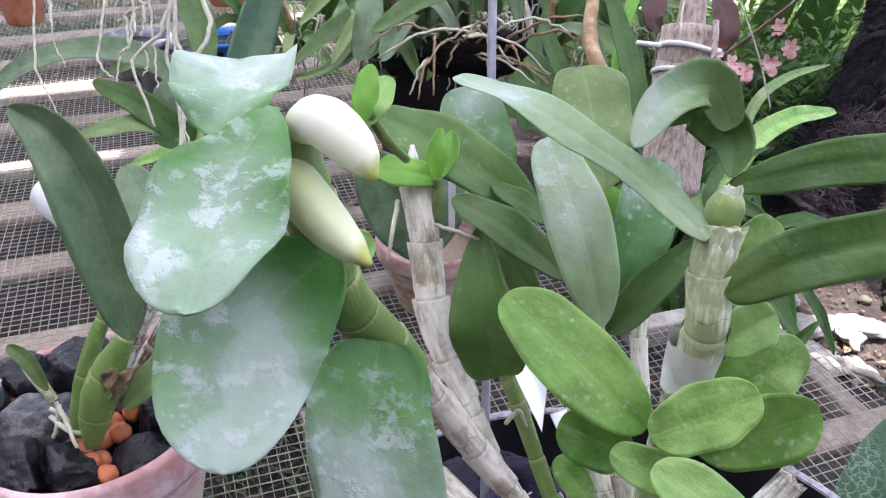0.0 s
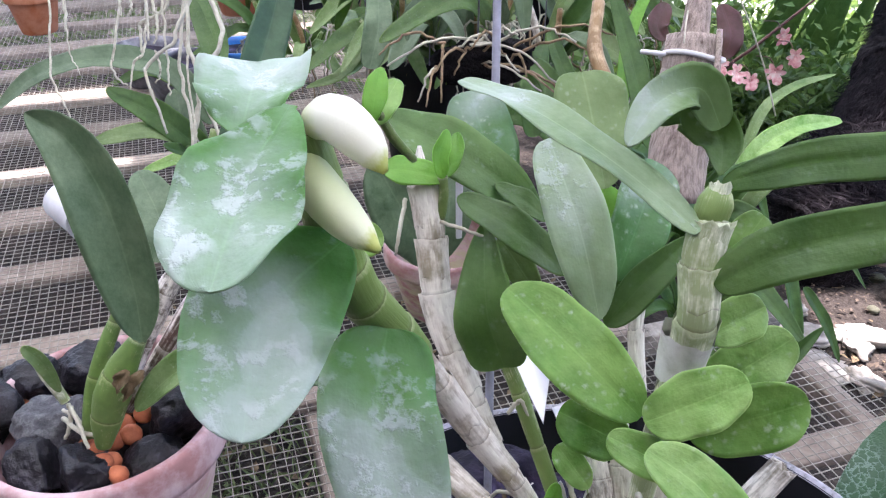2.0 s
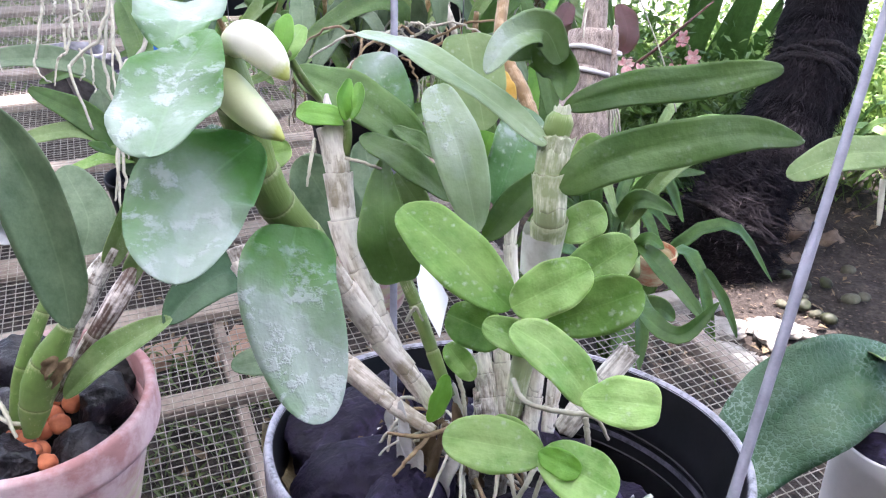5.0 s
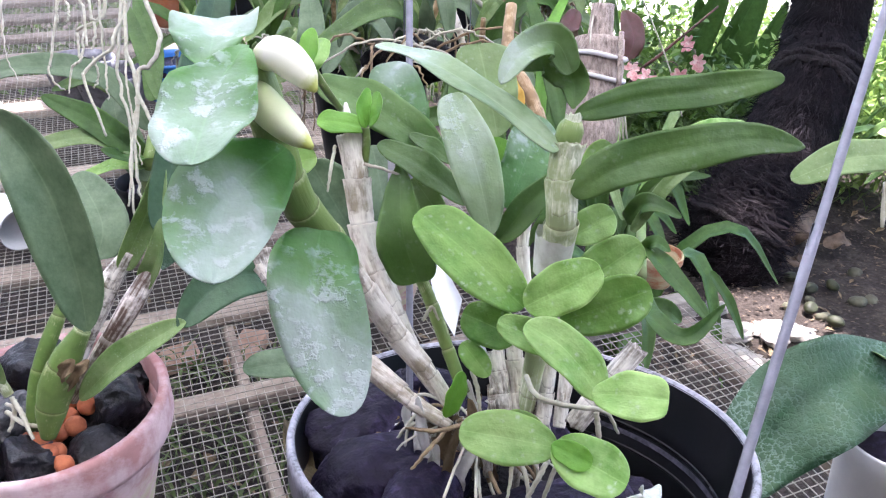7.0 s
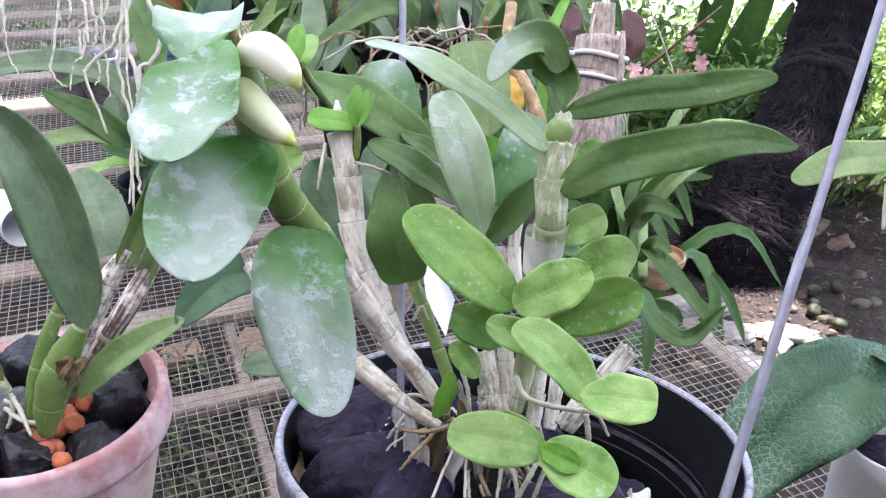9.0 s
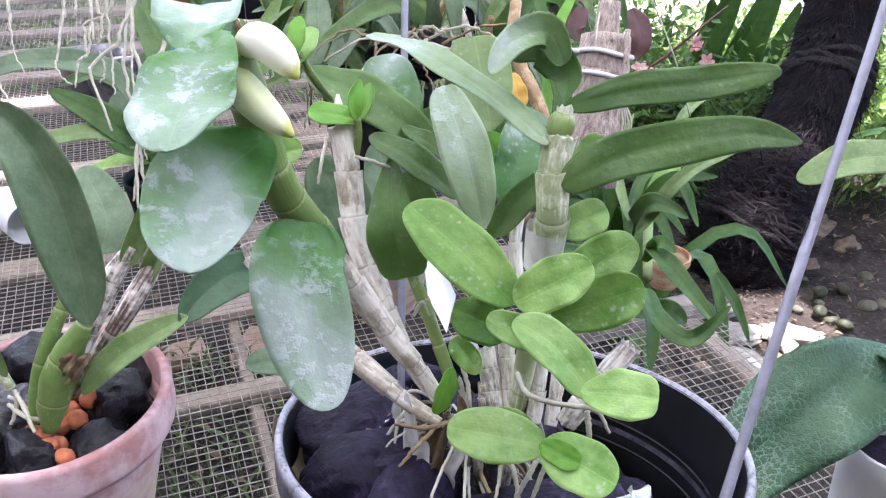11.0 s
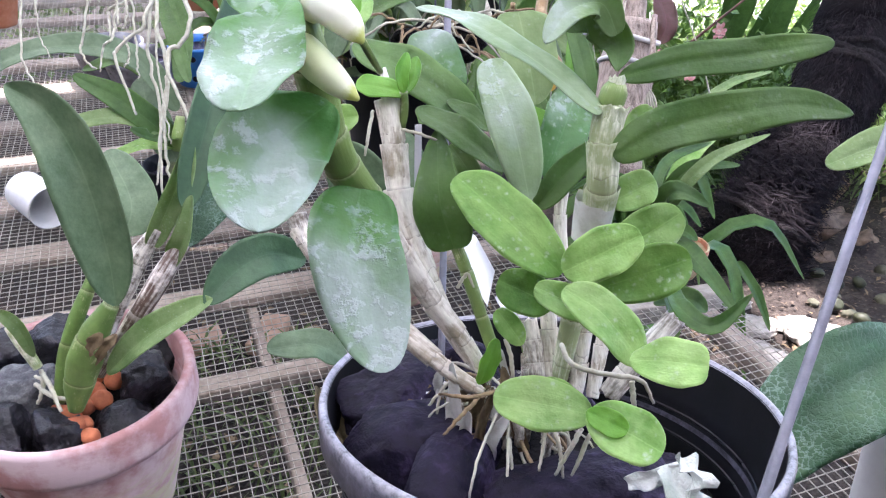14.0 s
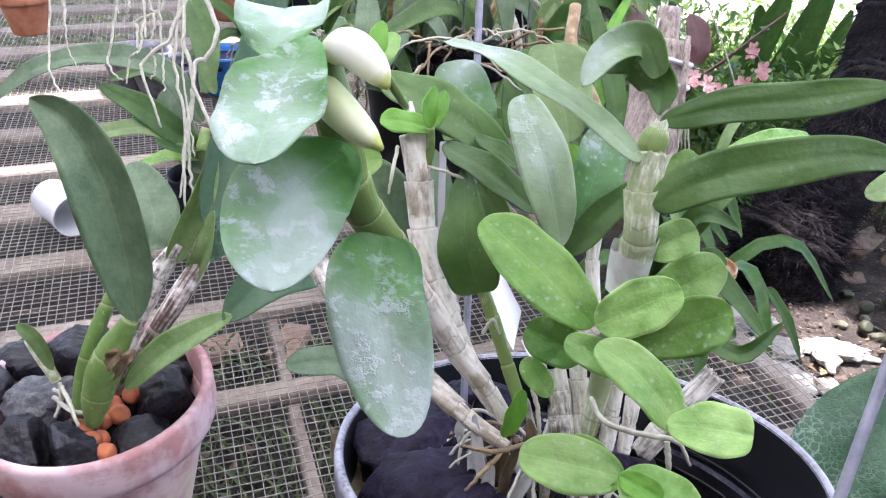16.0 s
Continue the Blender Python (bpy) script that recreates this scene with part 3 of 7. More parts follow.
def build_added_roof():
    """Unseen milky sheets added over the bench to soften the sun; two open joints follow the slats and light them."""
    lean = math.tan(MESH_TURN)
    first = lambda x: 2.008 + lean * (x + 0.491)
    second = lambda x: 2.421 + lean * (x - -0.647)
    x0, x1 = -3.2, -0.42
    outlines = (
        ((x0, -1.5), (x1, -1.5), (x1, first(x1) - 0.014), (x0, max(-1.4, first(x0) - 0.014))),
        ((x0, first(x0) + 0.014), (x1, first(x1) + 0.014), (x1, second(x1) - 0.04), (x0, second(x0) - 0.04)),
        ((x0, second(x0) + 0.04), (x1, second(x1) + 0.04), (x1, 4.6), (x0, 4.6)),
        ((-0.42, -1.5), (0.92, -1.5), (0.92, 2.7), (-0.42, 2.7)),
        ((0.92, -1.5), (3.2, -1.5), (3.2, 2.1), (0.92, 2.1)),
    )
    for outline in outlines:
        bm = bmesh.new()
        f = bm.faces.new([bm.verts.new((x, y, 2.197)) for x, y in outline])
        ext = bmesh.ops.extrude_face_region(bm, geom=[f])
        bmesh.ops.translate(bm, vec=(0, 0, 0.006), verts=[v for v in ext["geom"] if isinstance(v, bmesh.types.BMVert)])
        bmesh.ops.recalc_face_normals(bm, faces=bm.faces)
        tagged(part("added_roof", bm, ADDED_ROOF, None), "unseen milky sheet roof added to soften the sun", "roof", kind="structure")


build_added_roof()


def build_sky_blockers():
    """Unseen walls behind and left of the camera, added to block skylight."""
    bm = box_bm((6.4, 0.12, 2.76))
    bmesh.ops.translate(bm, vec=(0, -1.56, GROUND + 1.375), verts=bm.verts)
    tagged(part("sky_blocker_south", bm, DARK_BLOCKER, None), "plain dark unseen wall added to block skylight", "wall", kind="structure")
    bm = box_bm((0.12, 3.2, 2.76))
    bmesh.ops.translate(bm, vec=(-3.26, 0.1, GROUND + 1.375), verts=bm.verts)
    tagged(part("sky_blocker_west", bm, DARK_BLOCKER, None), "plain dark unseen wall added to block skylight", "wall", kind="structure")


build_sky_blockers()


def build_bench():
    bench = thing("bench", on_bench(-0.2, 1.2), "plant bench of weathered wooden slats under rusty wire mesh", "bench")
    pitch, r, rnd = 0.0127, 0.0005, random.Random(4)
    for way, name in ((0, "long_wire"), (1, "cross_wire")):
        verts, faces = [], []
        lo, hi = (-1.75, 0.755) if way == 0 else (0.0, 4.7)
        for k in range(int((hi - lo) / pitch) + 1):
            s = lo + k * pitch
            if way == 0:
                t0, t1 = 0.0, (0.745 if s > 0.55 else 4.7)
            else:
                t0, t1 = -1.75, (0.755 if s < 0.745 else 0.55)
            n, ph = 30, rnd.uniform(0, 6)
            off = rnd.gauss(0, 0.0007)
            for i in range(n + 1):
                t = t0 + (t1 - t0) * i / n
                w = off + 0.0011 * noise.noise(Vector((t * 6, s * 3, way * 5)))
                sag = 0.003 * noise.noise(Vector((s * 5, t * 5, 2))) + (0.0009 if way else 0)
                c = on_bench(s + w, t, sag) if way == 0 else on_bench(t, s + w, sag)
                side = E1 if way == 0 else E2
                for dx, dz in ((-1, -1), (1, -1), (1, 1), (-1, 1)):
                    verts.append(c + side * dx * r + np.array((0, 0, dz * r)))
                if i:
                    q = len(verts) - 8
                    faces += [(q + m, q + (m + 1) % 4, q + 4 + (m + 1) % 4, q + 4 + m) for m in range(4)]
        ob = put(name, mesh_from(name, verts, faces, MESH_WIRE), bench, "rusty half-inch welded wire mesh")
        ob["kind"] = "stuff"
    slats = ((0.30, 0.045), (0.52, 0.04), (0.775, 0.034), (0.985, 0.05), (1.20, 0.055), (1.40, 0.07), (1.59, 0.05), (1.80, 0.06), (2.02, 0.08), (2.25, 0.06), (2.46, 0.08), (2.7, 0.06), (2.95, 0.09), (3.2, 0.08), (3.45, 0.07), (3.7, 0.08), (3.96, 0.07), (4.2, 0.08), (4.45, 0.08), (4.66, 0.06))
    for i, (b, w) in enumerate(slats):
        a0, a1 = -1.75, (0.757 if b < 0.75 else 0.55)
        bm = box_bm((a1 - a0, w, 0.018), 0.004, 24, 0.003, i)
        m = Matrix.Translation(on_bench((a0 + a1) / 2, b, -0.0125)) @ Matrix.Rotation(MESH_TURN + rnd.gauss(0, 0.006), 4, "Z")
        bmesh.ops.transform(bm, matrix=m, verts=bm.verts)
        part("slat", bm, WOOD_GREY, bench)
    for a, b0, b1, w in ((0.072, 0.0, 4.7, 0.016), (-1.0, 0.0, 4.7, 0.05), (0.735, 0.0, 0.745, 0.03)):
        bm = box_bm((b1 - b0, w, 0.03), 0.004, 20, 0.002, int(w * 999))
        m = Matrix.Translation(on_bench(a, (b0 + b1) / 2, -0.0375)) @ Matrix.Rotation(MESH_TURN + math.pi / 2, 4, "Z")
        bmesh.ops.transform(bm, matrix=m, verts=bm.verts)
        part("rail", bm, WOOD_GREY, bench)
    for a, b in ((-1.0, 0.06), (-1.0, 4.6), (0.735, 0.03), (0.072, 4.6)):
        bm = box_bm((0.045, 0.045, 0.52), 0.003)
        bmesh.ops.transform(bm, matrix=Matrix.Translation(on_bench(a, b, -0.305)) @ Matrix.Rotation(MESH_TURN, 4, "Z"), verts=bm.verts)
        part("leg", bm, WOOD_GREY, bench)
    # pale beam along the far end of the short side
    bm = box_bm((0.24, 0.03, 0.035), 0.004, 8, 0.003, 5)
    bmesh.ops.transform(bm, matrix=Matrix.Translation(on_bench(0.65, 0.765, -0.018)) @ Matrix.Rotation(MESH_TURN, 4, "Z"), verts=bm.verts)
    part("end_beam", bm, PALE_ROUGH, bench, "pale end beam")


build_bench()

# ---- hanging pot with the dendrobium ----
POT_C = Vector((0.0500, 0.1447, 0.0))
RIM, POT_R = 0.4912, 0.0795
POT_UP = Vector((0.0349, 0.2529, 1.0)).normalized()
POT_M = Matrix.Translation((POT_C.x, POT_C.y, RIM)) @ Vector((0, 0, 1)).rotation_difference(POT_UP).to_matrix().to_4x4()


def rim_height(x, y):
    """How high the tilted rim's plane lies over a place."""
    return RIM - (POT_UP.x * (x - POT_C.x) + POT_UP.y * (y - POT_C.y)) / POT_UP.z




def build_hanging_pot():
    pot = thing("hanging_pot", POT_M @ Vector((0, 0, -0.105)), "black plastic hanging pot with a scuffed pale rim", "flower pot")
    h = 0.105
    prof = [(0, -h), (0.052, -h), (0.056, -h + 0.004), (0.0738, -0.02), (0.0748, -0.014), (POT_R, -0.012), (POT_R + 0.0006, -0.002), (POT_R, 0.0005), (POT_R - 0.0016, 0.0006), (POT_R - 0.0024, -0.0008)]
    bm = lathe_bm(prof, 96, 0.006, 3)
    bmesh.ops.transform(bm, matrix=POT_M, verts=bm.verts)
    part("pot_body", bm, POT_SCUFFED, pot)
    # inner wall as its own skin, with the pot's inside shade in its colour
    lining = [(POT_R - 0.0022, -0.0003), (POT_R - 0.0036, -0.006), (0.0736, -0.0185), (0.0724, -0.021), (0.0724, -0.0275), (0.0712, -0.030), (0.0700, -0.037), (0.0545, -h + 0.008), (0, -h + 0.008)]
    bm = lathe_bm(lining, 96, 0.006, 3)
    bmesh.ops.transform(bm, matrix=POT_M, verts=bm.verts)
    part("inner_wall", bm, SHADED_INNER, pot, "smooth black inner wall, its shade put into the colour")
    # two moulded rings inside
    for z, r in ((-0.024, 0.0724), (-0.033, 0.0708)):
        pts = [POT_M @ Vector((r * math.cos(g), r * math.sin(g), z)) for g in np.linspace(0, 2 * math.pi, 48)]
        tube(pot, "ring", pts, (0.0007, 0.0007), SHADED_INNER, n=96, sides=6)


def pot_scuffed():
    n = Nodes("scuffed_black_plastic")
    ob = n.coords()
    rise = n.add("VectorMath")
    rise.operation = "DOT_PRODUCT"
    rise.inputs[1].default_value = POT_UP
    n.link(ob, rise.inputs[0])
    over = n.math("SUBTRACT", rise.outputs["Value"], POT_UP.dot(Vector((POT_C.x, POT_C.y, RIM))))
    f, g = n.noise(ob, 110, 6, 0.75), n.noise(ob, 500, 3)
    top = n.grey(over, -0.004, -0.0005)
    col = n.ramp(f, [(0.3, (0.014, 0.015, 0.022)), (0.7, (0.04, 0.042, 0.055))])
    worn = n.math("MULTIPLY", top, n.grey(n.math("ADD", n.math("MULTIPLY", f, 0.6), n.math("MULTIPLY", g, 0.4)), 0.34, 0.60))
    col = n.mix(n.math("MULTIPLY", worn, 0.85), col, (0.5, 0.5, 0.55))
    dust = n.math("MULTIPLY", n.grey(n.math("ADD", n.math("MULTIPLY", f, 0.7), n.math("MULTIPLY", g, 0.3)), 0.38, 0.62), 0.55)
    col = n.mix(dust, col, (0.24, 0.225, 0.31))
    n.bump(g, 0.2, 0.0005)
    return n.done(col, 0.42)


POT_SCUFFED = pot_scuffed()
SHEATH = simple("papery_sheath", [(0.3, (0.55, 0.54, 0.50)), (0.5, (0.72, 0.71, 0.69)), (0.75, (0.84, 0.84, 0.83))], 160, 0.55, 0.25, 0.0006)
build_hanging_pot()


def up_to_roof(a, b):
    """Where the line from a through b meets the roof."""
    a, b = np.array(a), np.array(b)
    return a + (b - a) * (2.198 - a[2]) / (b[2] - a[2])


def build_hanger():
    hanger = thing("pot_hanger", (POT_C.x, POT_C.y, RIM), "grey coated wire hanger hooked on the black pot", "wire hanger")
    tube(hanger, "wire", ((0.0868, 0.0745, 0.5070), (0.0887, 0.0700, 0.5186), (0.0988, 0.0854, 0.5458), (0.1151, 0.1100, 0.5893), (0.1292, 0.1304, 0.6254), up_to_roof((0.0887, 0.0700, 0.5186), (0.1292, 0.1304, 0.6254))), (0.0013, 0.0013), WIRE_GREY, sides=10, n=30)
    tube(hanger, "wire", ((0.0126, 0.1691, 0.5101), (0.0132, 0.1981, 0.5609), (0.0140, 0.2331, 0.6221), up_to_roof((0.0126, 0.1691, 0.5101), (0.0140, 0.2331, 0.6221))), (0.0013, 0.0013), WIRE_GREY, sides=10, n=24)


build_hanger()

# charcoal in the pot
CHAR = (
    ((-0.0064, 0.1583, 0.4815), (0.019, 0.015, 0.011), 21, 25),
    ((0.0034, 0.1684, 0.4796), (0.019, 0.014, 0.011), 22, 60),
    ((0.0203, 0.1781, 0.4766), (0.017, 0.013, 0.011), 23, 10),
    ((-0.0125, 0.1528, 0.4748), (0.012, 0.013, 0.011), 24, 0),
    ((0.0057, 0.1363, 0.4773), (0.024, 0.021, 0.015), 1, 20),
    ((0.0118, 0.1158, 0.4792), (0.024, 0.014, 0.013), 2, 70),
    ((0.0563, 0.1094, 0.4782), (0.031, 0.018, 0.015), 3, 10),
    ((0.0199, 0.1685, 0.4615), (0.027, 0.017, 0.013), 4, 35),
    ((0.0076, 0.1633, 0.4570), (0.012, 0.016, 0.012), 5, 0),
    ((0.0836, 0.1562, 0.4458), (0.02, 0.024, 0.012), 6, 15),
    ((0.0777, 0.1709, 0.4444), (0.017, 0.015, 0.012), 8, 50),
    ((0.0945, 0.1352, 0.4508), (0.018, 0.015, 0.012), 9, 80),
    ((0.0381, 0.1849, 0.4567), (0.018, 0.014, 0.012), 10, 0),
    ((0.0536, 0.1850, 0.4541), (0.018, 0.014, 0.012), 11, 40),
    ((0.0689, 0.1791, 0.4509), (0.018, 0.014, 0.012), 12, 90),
    ((0.0379, 0.1692, 0.4421), (0.018, 0.016, 0.012), 13, 30),
)
for place, size, seed, turn in CHAR:
    lump("charcoal", place, size, CHARCOAL, "black lump of charcoal in the hanging pot", "charcoal", "charcoal in the hanging pot", seed, turn, rough=0.07, sub=5, planes=9, grain=0.04)


def build_potting_bed():
    bm = lathe_bm([(0, 0.008), (0.03, 0.007), (0.055, 0.002), (0.0655, -0.008), (0.0655, -0.045), (0, -0.045)], 40, 0.05, 2)
    for v in bm.verts:
        v.co.z += 0.006 * noise.noise(v.co * 60)
    bmesh.ops.transform(bm, matrix=POT_M @ Matrix.Translation((0, 0, -0.034)), verts=bm.verts)
    tagged(part("potting_bed", bm, HUSK, None), "dark bed of charcoal crumbs in the pot", "potting mix", kind="stuff")


build_potting_bed()

dendro = thing("dendrobium", (0.03, 0.14, RIM - 0.03), "dendrobium orchid with spray-whitened leaves and two pale buds", "orchid")
TO_EYE = np.array((0.0, -0.75, 0.55))


def dl(points, width, material, facing=TO_EYE, **more):
    global leaf_seed
    leaf_seed += 1
    return leaf(dendro, points, width, facing, material, seed=leaf_seed, **more)


leaf_seed = 0
# the whitened leaves of the front cane
dl(((-0.0347, 0.1142, 0.6280), (-0.0342, 0.1211, 0.6321), (-0.0351, 0.1350, 0.6340)), 0.0204, LEAF_DUSTY, (0.0, -0.55, 0.8), fold=0.30, a=0.62, b=0.18, wave=0.14)
dl(((-0.0258, 0.1147, 0.6334), (-0.0304, 0.0991, 0.6276), (-0.0320, 0.0799, 0.6199)), 0.0210, LEAF_DUSTY, (-0.15, -0.6, 0.75), fold=0.16, a=0.75, b=0.44, wave=0.12)
dl(((-0.0179, 0.1102, 0.6106), (-0.0297, 0.0961, 0.6043), (-0.0302, 0.0769, 0.5949)), 0.0252, LEAF_DUSTY, (0.05, -0.65, 0.7), fold=0.18, a=0.55, b=0.5, wave=0.14)
dl(((-0.0122, 0.1216, 0.5828), (-0.0129, 0.1052, 0.5743), (-0.0045, 0.0816, 0.5545)), 0.0240, LEAF_DUSTY, (0.15, -0.85, 0.45), fold=0.14, a=0.34, b=0.44, wave=0.16)
# the leaves of the tall cane
dl(((0.0503, 0.1292, 0.6017), (0.0328, 0.1415, 0.6123), (0.0169, 0.1573, 0.6173), (0.0028, 0.1745, 0.6170)), 0.0104, LEAF_GREY, (0.35, -0.45, 0.8), fold=0.22, a=0.28, b=0.36, wave=0.12)
# one hooded leaf as two: a dark blade for its shaded inside, then the lit outside
dl(((0.0550, 0.1365, 0.6109), (0.0556, 0.1433, 0.6163), (0.0489, 0.1479, 0.6224), (0.0392, 0.1412, 0.6212)), 0.0108, LEAF_DARK, (-0.2, -0.85, 0.05), fold=0.45, a=0.62, b=0.5, wave=0.1)
dl(((0.0546, 0.1403, 0.6194), (0.0499, 0.1424, 0.6268), (0.0408, 0.1381, 0.6255), (0.0344, 0.1318, 0.6191)), 0.0092, LEAF_HOOD, (-0.35, -0.75, 0.45), fold=0.35, a=0.35, b=0.5, wave=0.15)
dl(((0.0556, 0.1364, 0.6089), (0.0706, 0.1361, 0.6136), (0.0904, 0.1355, 0.6163), (0.1113, 0.1373, 0.6192)), 0.0095, LEAF_DARK, (0.0, -0.75, 0.5), fold=0.12, a=0.45, b=0.42)
dl(((0.0544, 0.1259, 0.5909), (0.0660, 0.1264, 0.5987), (0.0843, 0.1269, 0.6032), (0.1023, 0.1293, 0.6048), (0.1181, 0.1304, 0.6021)), 0.0122, LEAF_DARK, (0.0, -0.75, 0.5), fold=0.12, a=0.36, b=0.62)
dl(((0.0558, 0.1298, 0.5752), (0.0697, 0.1347, 0.5799)), 0.0107, LEAF_YOUNG, TO_EYE)
dl(((0.0588, 0.1364, 0.5880), (0.0683, 0.1427, 0.5982)), 0.0091, LEAF_YOUNG, TO_EYE, fold=0.2, b=0.36)
tube(dendro, "shoot_stem", ((-0.0143, 0.1468, 0.6192), (-0.0118, 0.1535, 0.6108), (-0.0086, 0.1695, 0.5988)), (0.0010, 0.0012, 0.0010), CANE_GREEN, n=10)
# leaves behind
dl(((0.0367, 0.1474, 0.5667), (0.0324, 0.1577, 0.5840), (0.0256, 0.1791, 0.6003)), 0.0150, LEAF_GREY, TO_EYE, fold=0.1, b=0.32)
dl(((0.0418, 0.1825, 0.5844), (0.0370, 0.2079, 0.6080)), 0.0200, LEAF_PALE, TO_EYE, b=0.3)
dl(((0.0444, 0.1668, 0.5655), (0.0568, 0.1905, 0.5886)), 0.0168, LEAF_WET, (0.1, -0.8, 0.5), fold=0.2)
dl(((0.0394, 0.1514, 0.5620), (0.0478, 0.1550, 0.5717), (0.0604, 0.1628, 0.5812)), 0.0090, LEAF_DARK, (0.3, -0.6, 0.7), fold=0.35, b=0.6)
dl(((0.0413, 0.1960, 0.5614), (0.0470, 0.2033, 0.5752)), 0.0141, LEAF_BRIGHT, TO_EYE)
dl(((0.0254, 0.1856, 0.5752), (0.0032, 0.1896, 0.5909), (-0.0187, 0.1992, 0.5984)), 0.0165, LEAF_DARK, (0.0, -0.55, 0.8), fold=0.15, b=0.5)
dl(((0.0151, 0.1910, 0.5750), (0.0060, 0.2199, 0.5978)), 0.0191, LEAF_WET, TO_EYE, fold=0.12, b=0.36)
dl(((0.0315, 0.1659, 0.5679), (0.0172, 0.1698, 0.5786), (0.0024, 0.1786, 0.5837)), 0.0111, LEAF_DARK, (0.1, -0.5, 0.85), fold=0.2, b=0.5)
dl(((0.0268, 0.1792, 0.5764), (0.0126, 0.1849, 0.5842)), 0.0067, LEAF_DARK, (0.1, -0.5, 0.85), fold=0.2, b=0.6)
dl(((0.0151, 0.1554, 0.5451), (0.0100, 0.1584, 0.5617), (0.0094, 0.1732, 0.5795)), 0.0178, LEAF_DARK, (-0.2, -0.85, 0.25), fold=0.3, a=0.32, b=0.75)
dl(((0.0245, 0.1691, 0.5584), (0.0138, 0.1777, 0.5718)), 0.0085, LEAF_PALE, TO_EYE)
# young growth at the foot
dl(((0.0448, 0.1291, 0.5521), (0.0145, 0.1525, 0.5722)), 0.0187, LEAF_MID, (0.15, -0.7, 0.6), fold=0.14, a=0.48, b=0.44)
dl(((0.0438, 0.1219, 0.5575), (0.0640, 0.1214, 0.5700)), 0.0142, LEAF_YOUNG, (0.05, -0.75, 0.6), fold=0.12, a=0.42, b=0.44)
dl(((0.0588, 0.1353, 0.5530), (0.0814, 0.1411, 0.5666)), 0.0151, LEAF_YOUNG, TO_EYE, fold=0.1, b=0.44)
dl(((0.0561, 0.1281, 0.5480), (0.0816, 0.1275, 0.5589)), 0.0161, LEAF_MID, (0.1, -0.8, 0.5), fold=0.16, b=0.44)
dl(((0.0454, 0.1361, 0.5361), (0.0284, 0.1428, 0.5412)), 0.0143, LEAF_MID, TO_EYE, fold=0.1)
dl(((0.0543, 0.1175, 0.5454), (0.0367, 0.1244, 0.5508)), 0.0096, LEAF_YOUNG, TO_EYE)
dl(((0.0628, 0.0992, 0.5430), (0.0530, 0.1061, 0.5535), (0.0426, 0.1138, 0.5574)), 0.0130, LEAF_YOUNG, (0.2, -0.65, 0.65), fold=0.12, a=0.4, b=0.44)
dl(((0.0593, 0.0992, 0.5445), (0.0767, 0.0901, 0.5493)), 0.0131, LEAF_YOUNG, (0.0, -0.6, 0.75), fold=0.1, b=0.3)
dl(((0.0530, 0.1036, 0.5208), (0.0256, 0.1126, 0.5204)), 0.0158, LEAF_YOUNG, (0.0, -0.6, 0.75), fold=0.1, b=0.44)
dl(((0.0513, 0.1025, 0.5228), (0.0698, 0.0899, 0.5197)), 0.0156, LEAF_YOUNG, (0.1, -0.65, 0.7), fold=0.1, b=0.44)
dl(((0.0506, 0.1013, 0.5245), (0.0606, 0.0941, 0.5236)), 0.0075, LEAF_BRIGHT, TO_EYE)
dl(((0.0512, 0.1156, 0.5173), (0.0403, 0.1198, 0.5191)), 0.0067, LEAF_YOUNG, TO_EYE)
dl(((0.0229, 0.1285, 0.5113), (0.0280, 0.1338, 0.5254)), 0.0067, LEAF_BRIGHT, (0.4, -0.8, 0.4), fold=0.2, b=0.5)
dl(((0.0368, 0.1355, 0.5217), (0.0285, 0.1415, 0.5309)), 0.0078, LEAF_YOUNG, TO_EYE)
# side shoots
dl(((-0.0011, 0.1803, 0.5882), (-0.0169, 0.1798, 0.5909)), 0.0090, LEAF_BRIGHT, (0.0, -0.5, 0.85), fold=0.12, b=0.4)
dl(((-0.0017, 0.1776, 0.5894), (-0.0025, 0.1789, 0.5956), (-0.0004, 0.1838, 0.6005)), 0.0050, LEAF_BRIGHT, (0.5, -0.8, 0.3), fold=0.4, b=0.5)
dl(((-0.0015, 0.1813, 0.5878), (0.0019, 0.1840, 0.5931), (0.0023, 0.1889, 0.5976)), 0.0054, LEAF_BRIGHT, (-0.5, -0.8, 0.3), fold=0.4, b=0.5)
dl(((-0.0157, 0.1427, 0.6192), (-0.0139, 0.1500, 0.6282)), 0.0050, LEAF_BRIGHT, TO_EYE, fold=0.25, b=0.55)
dl(((-0.0155, 0.1462, 0.6172), (-0.0107, 0.1543, 0.6241)), 0.0060, LEAF_YOUNG, TO_EYE, fold=0.25, b=0.5)
dl(((-0.0204, 0.1298, 0.5980), (-0.0127, 0.1283, 0.6005)), 0.0072, LEAF_YOUNG, TO_EYE, fold=0.25)


def bud(points, width, label, material):
    """A closed bud: a fat tapered hull with three seams."""
    me = tube_mesh(points, (0.35 * width / 2, 0.75 * width / 2, 0.95 * width / 2, width / 2, 0.97 * width / 2, 0.85 * width / 2, 0.62 * width / 2, 0.14 * width / 2), material, n=30, sides=18)
    uv = me.uv_layers[0].data
    for d in uv:
        d.uv = (d.uv[1], d.uv[0])
    return put("bud", me, dendro, label)


bud(((-0.0241, 0.1165, 0.6287), (-0.0187, 0.1126, 0.6322), (-0.0138, 0.1088, 0.6302), (-0.0097, 0.1046, 0.6264)), 0.0082, "swollen creamy white bud", BUD)
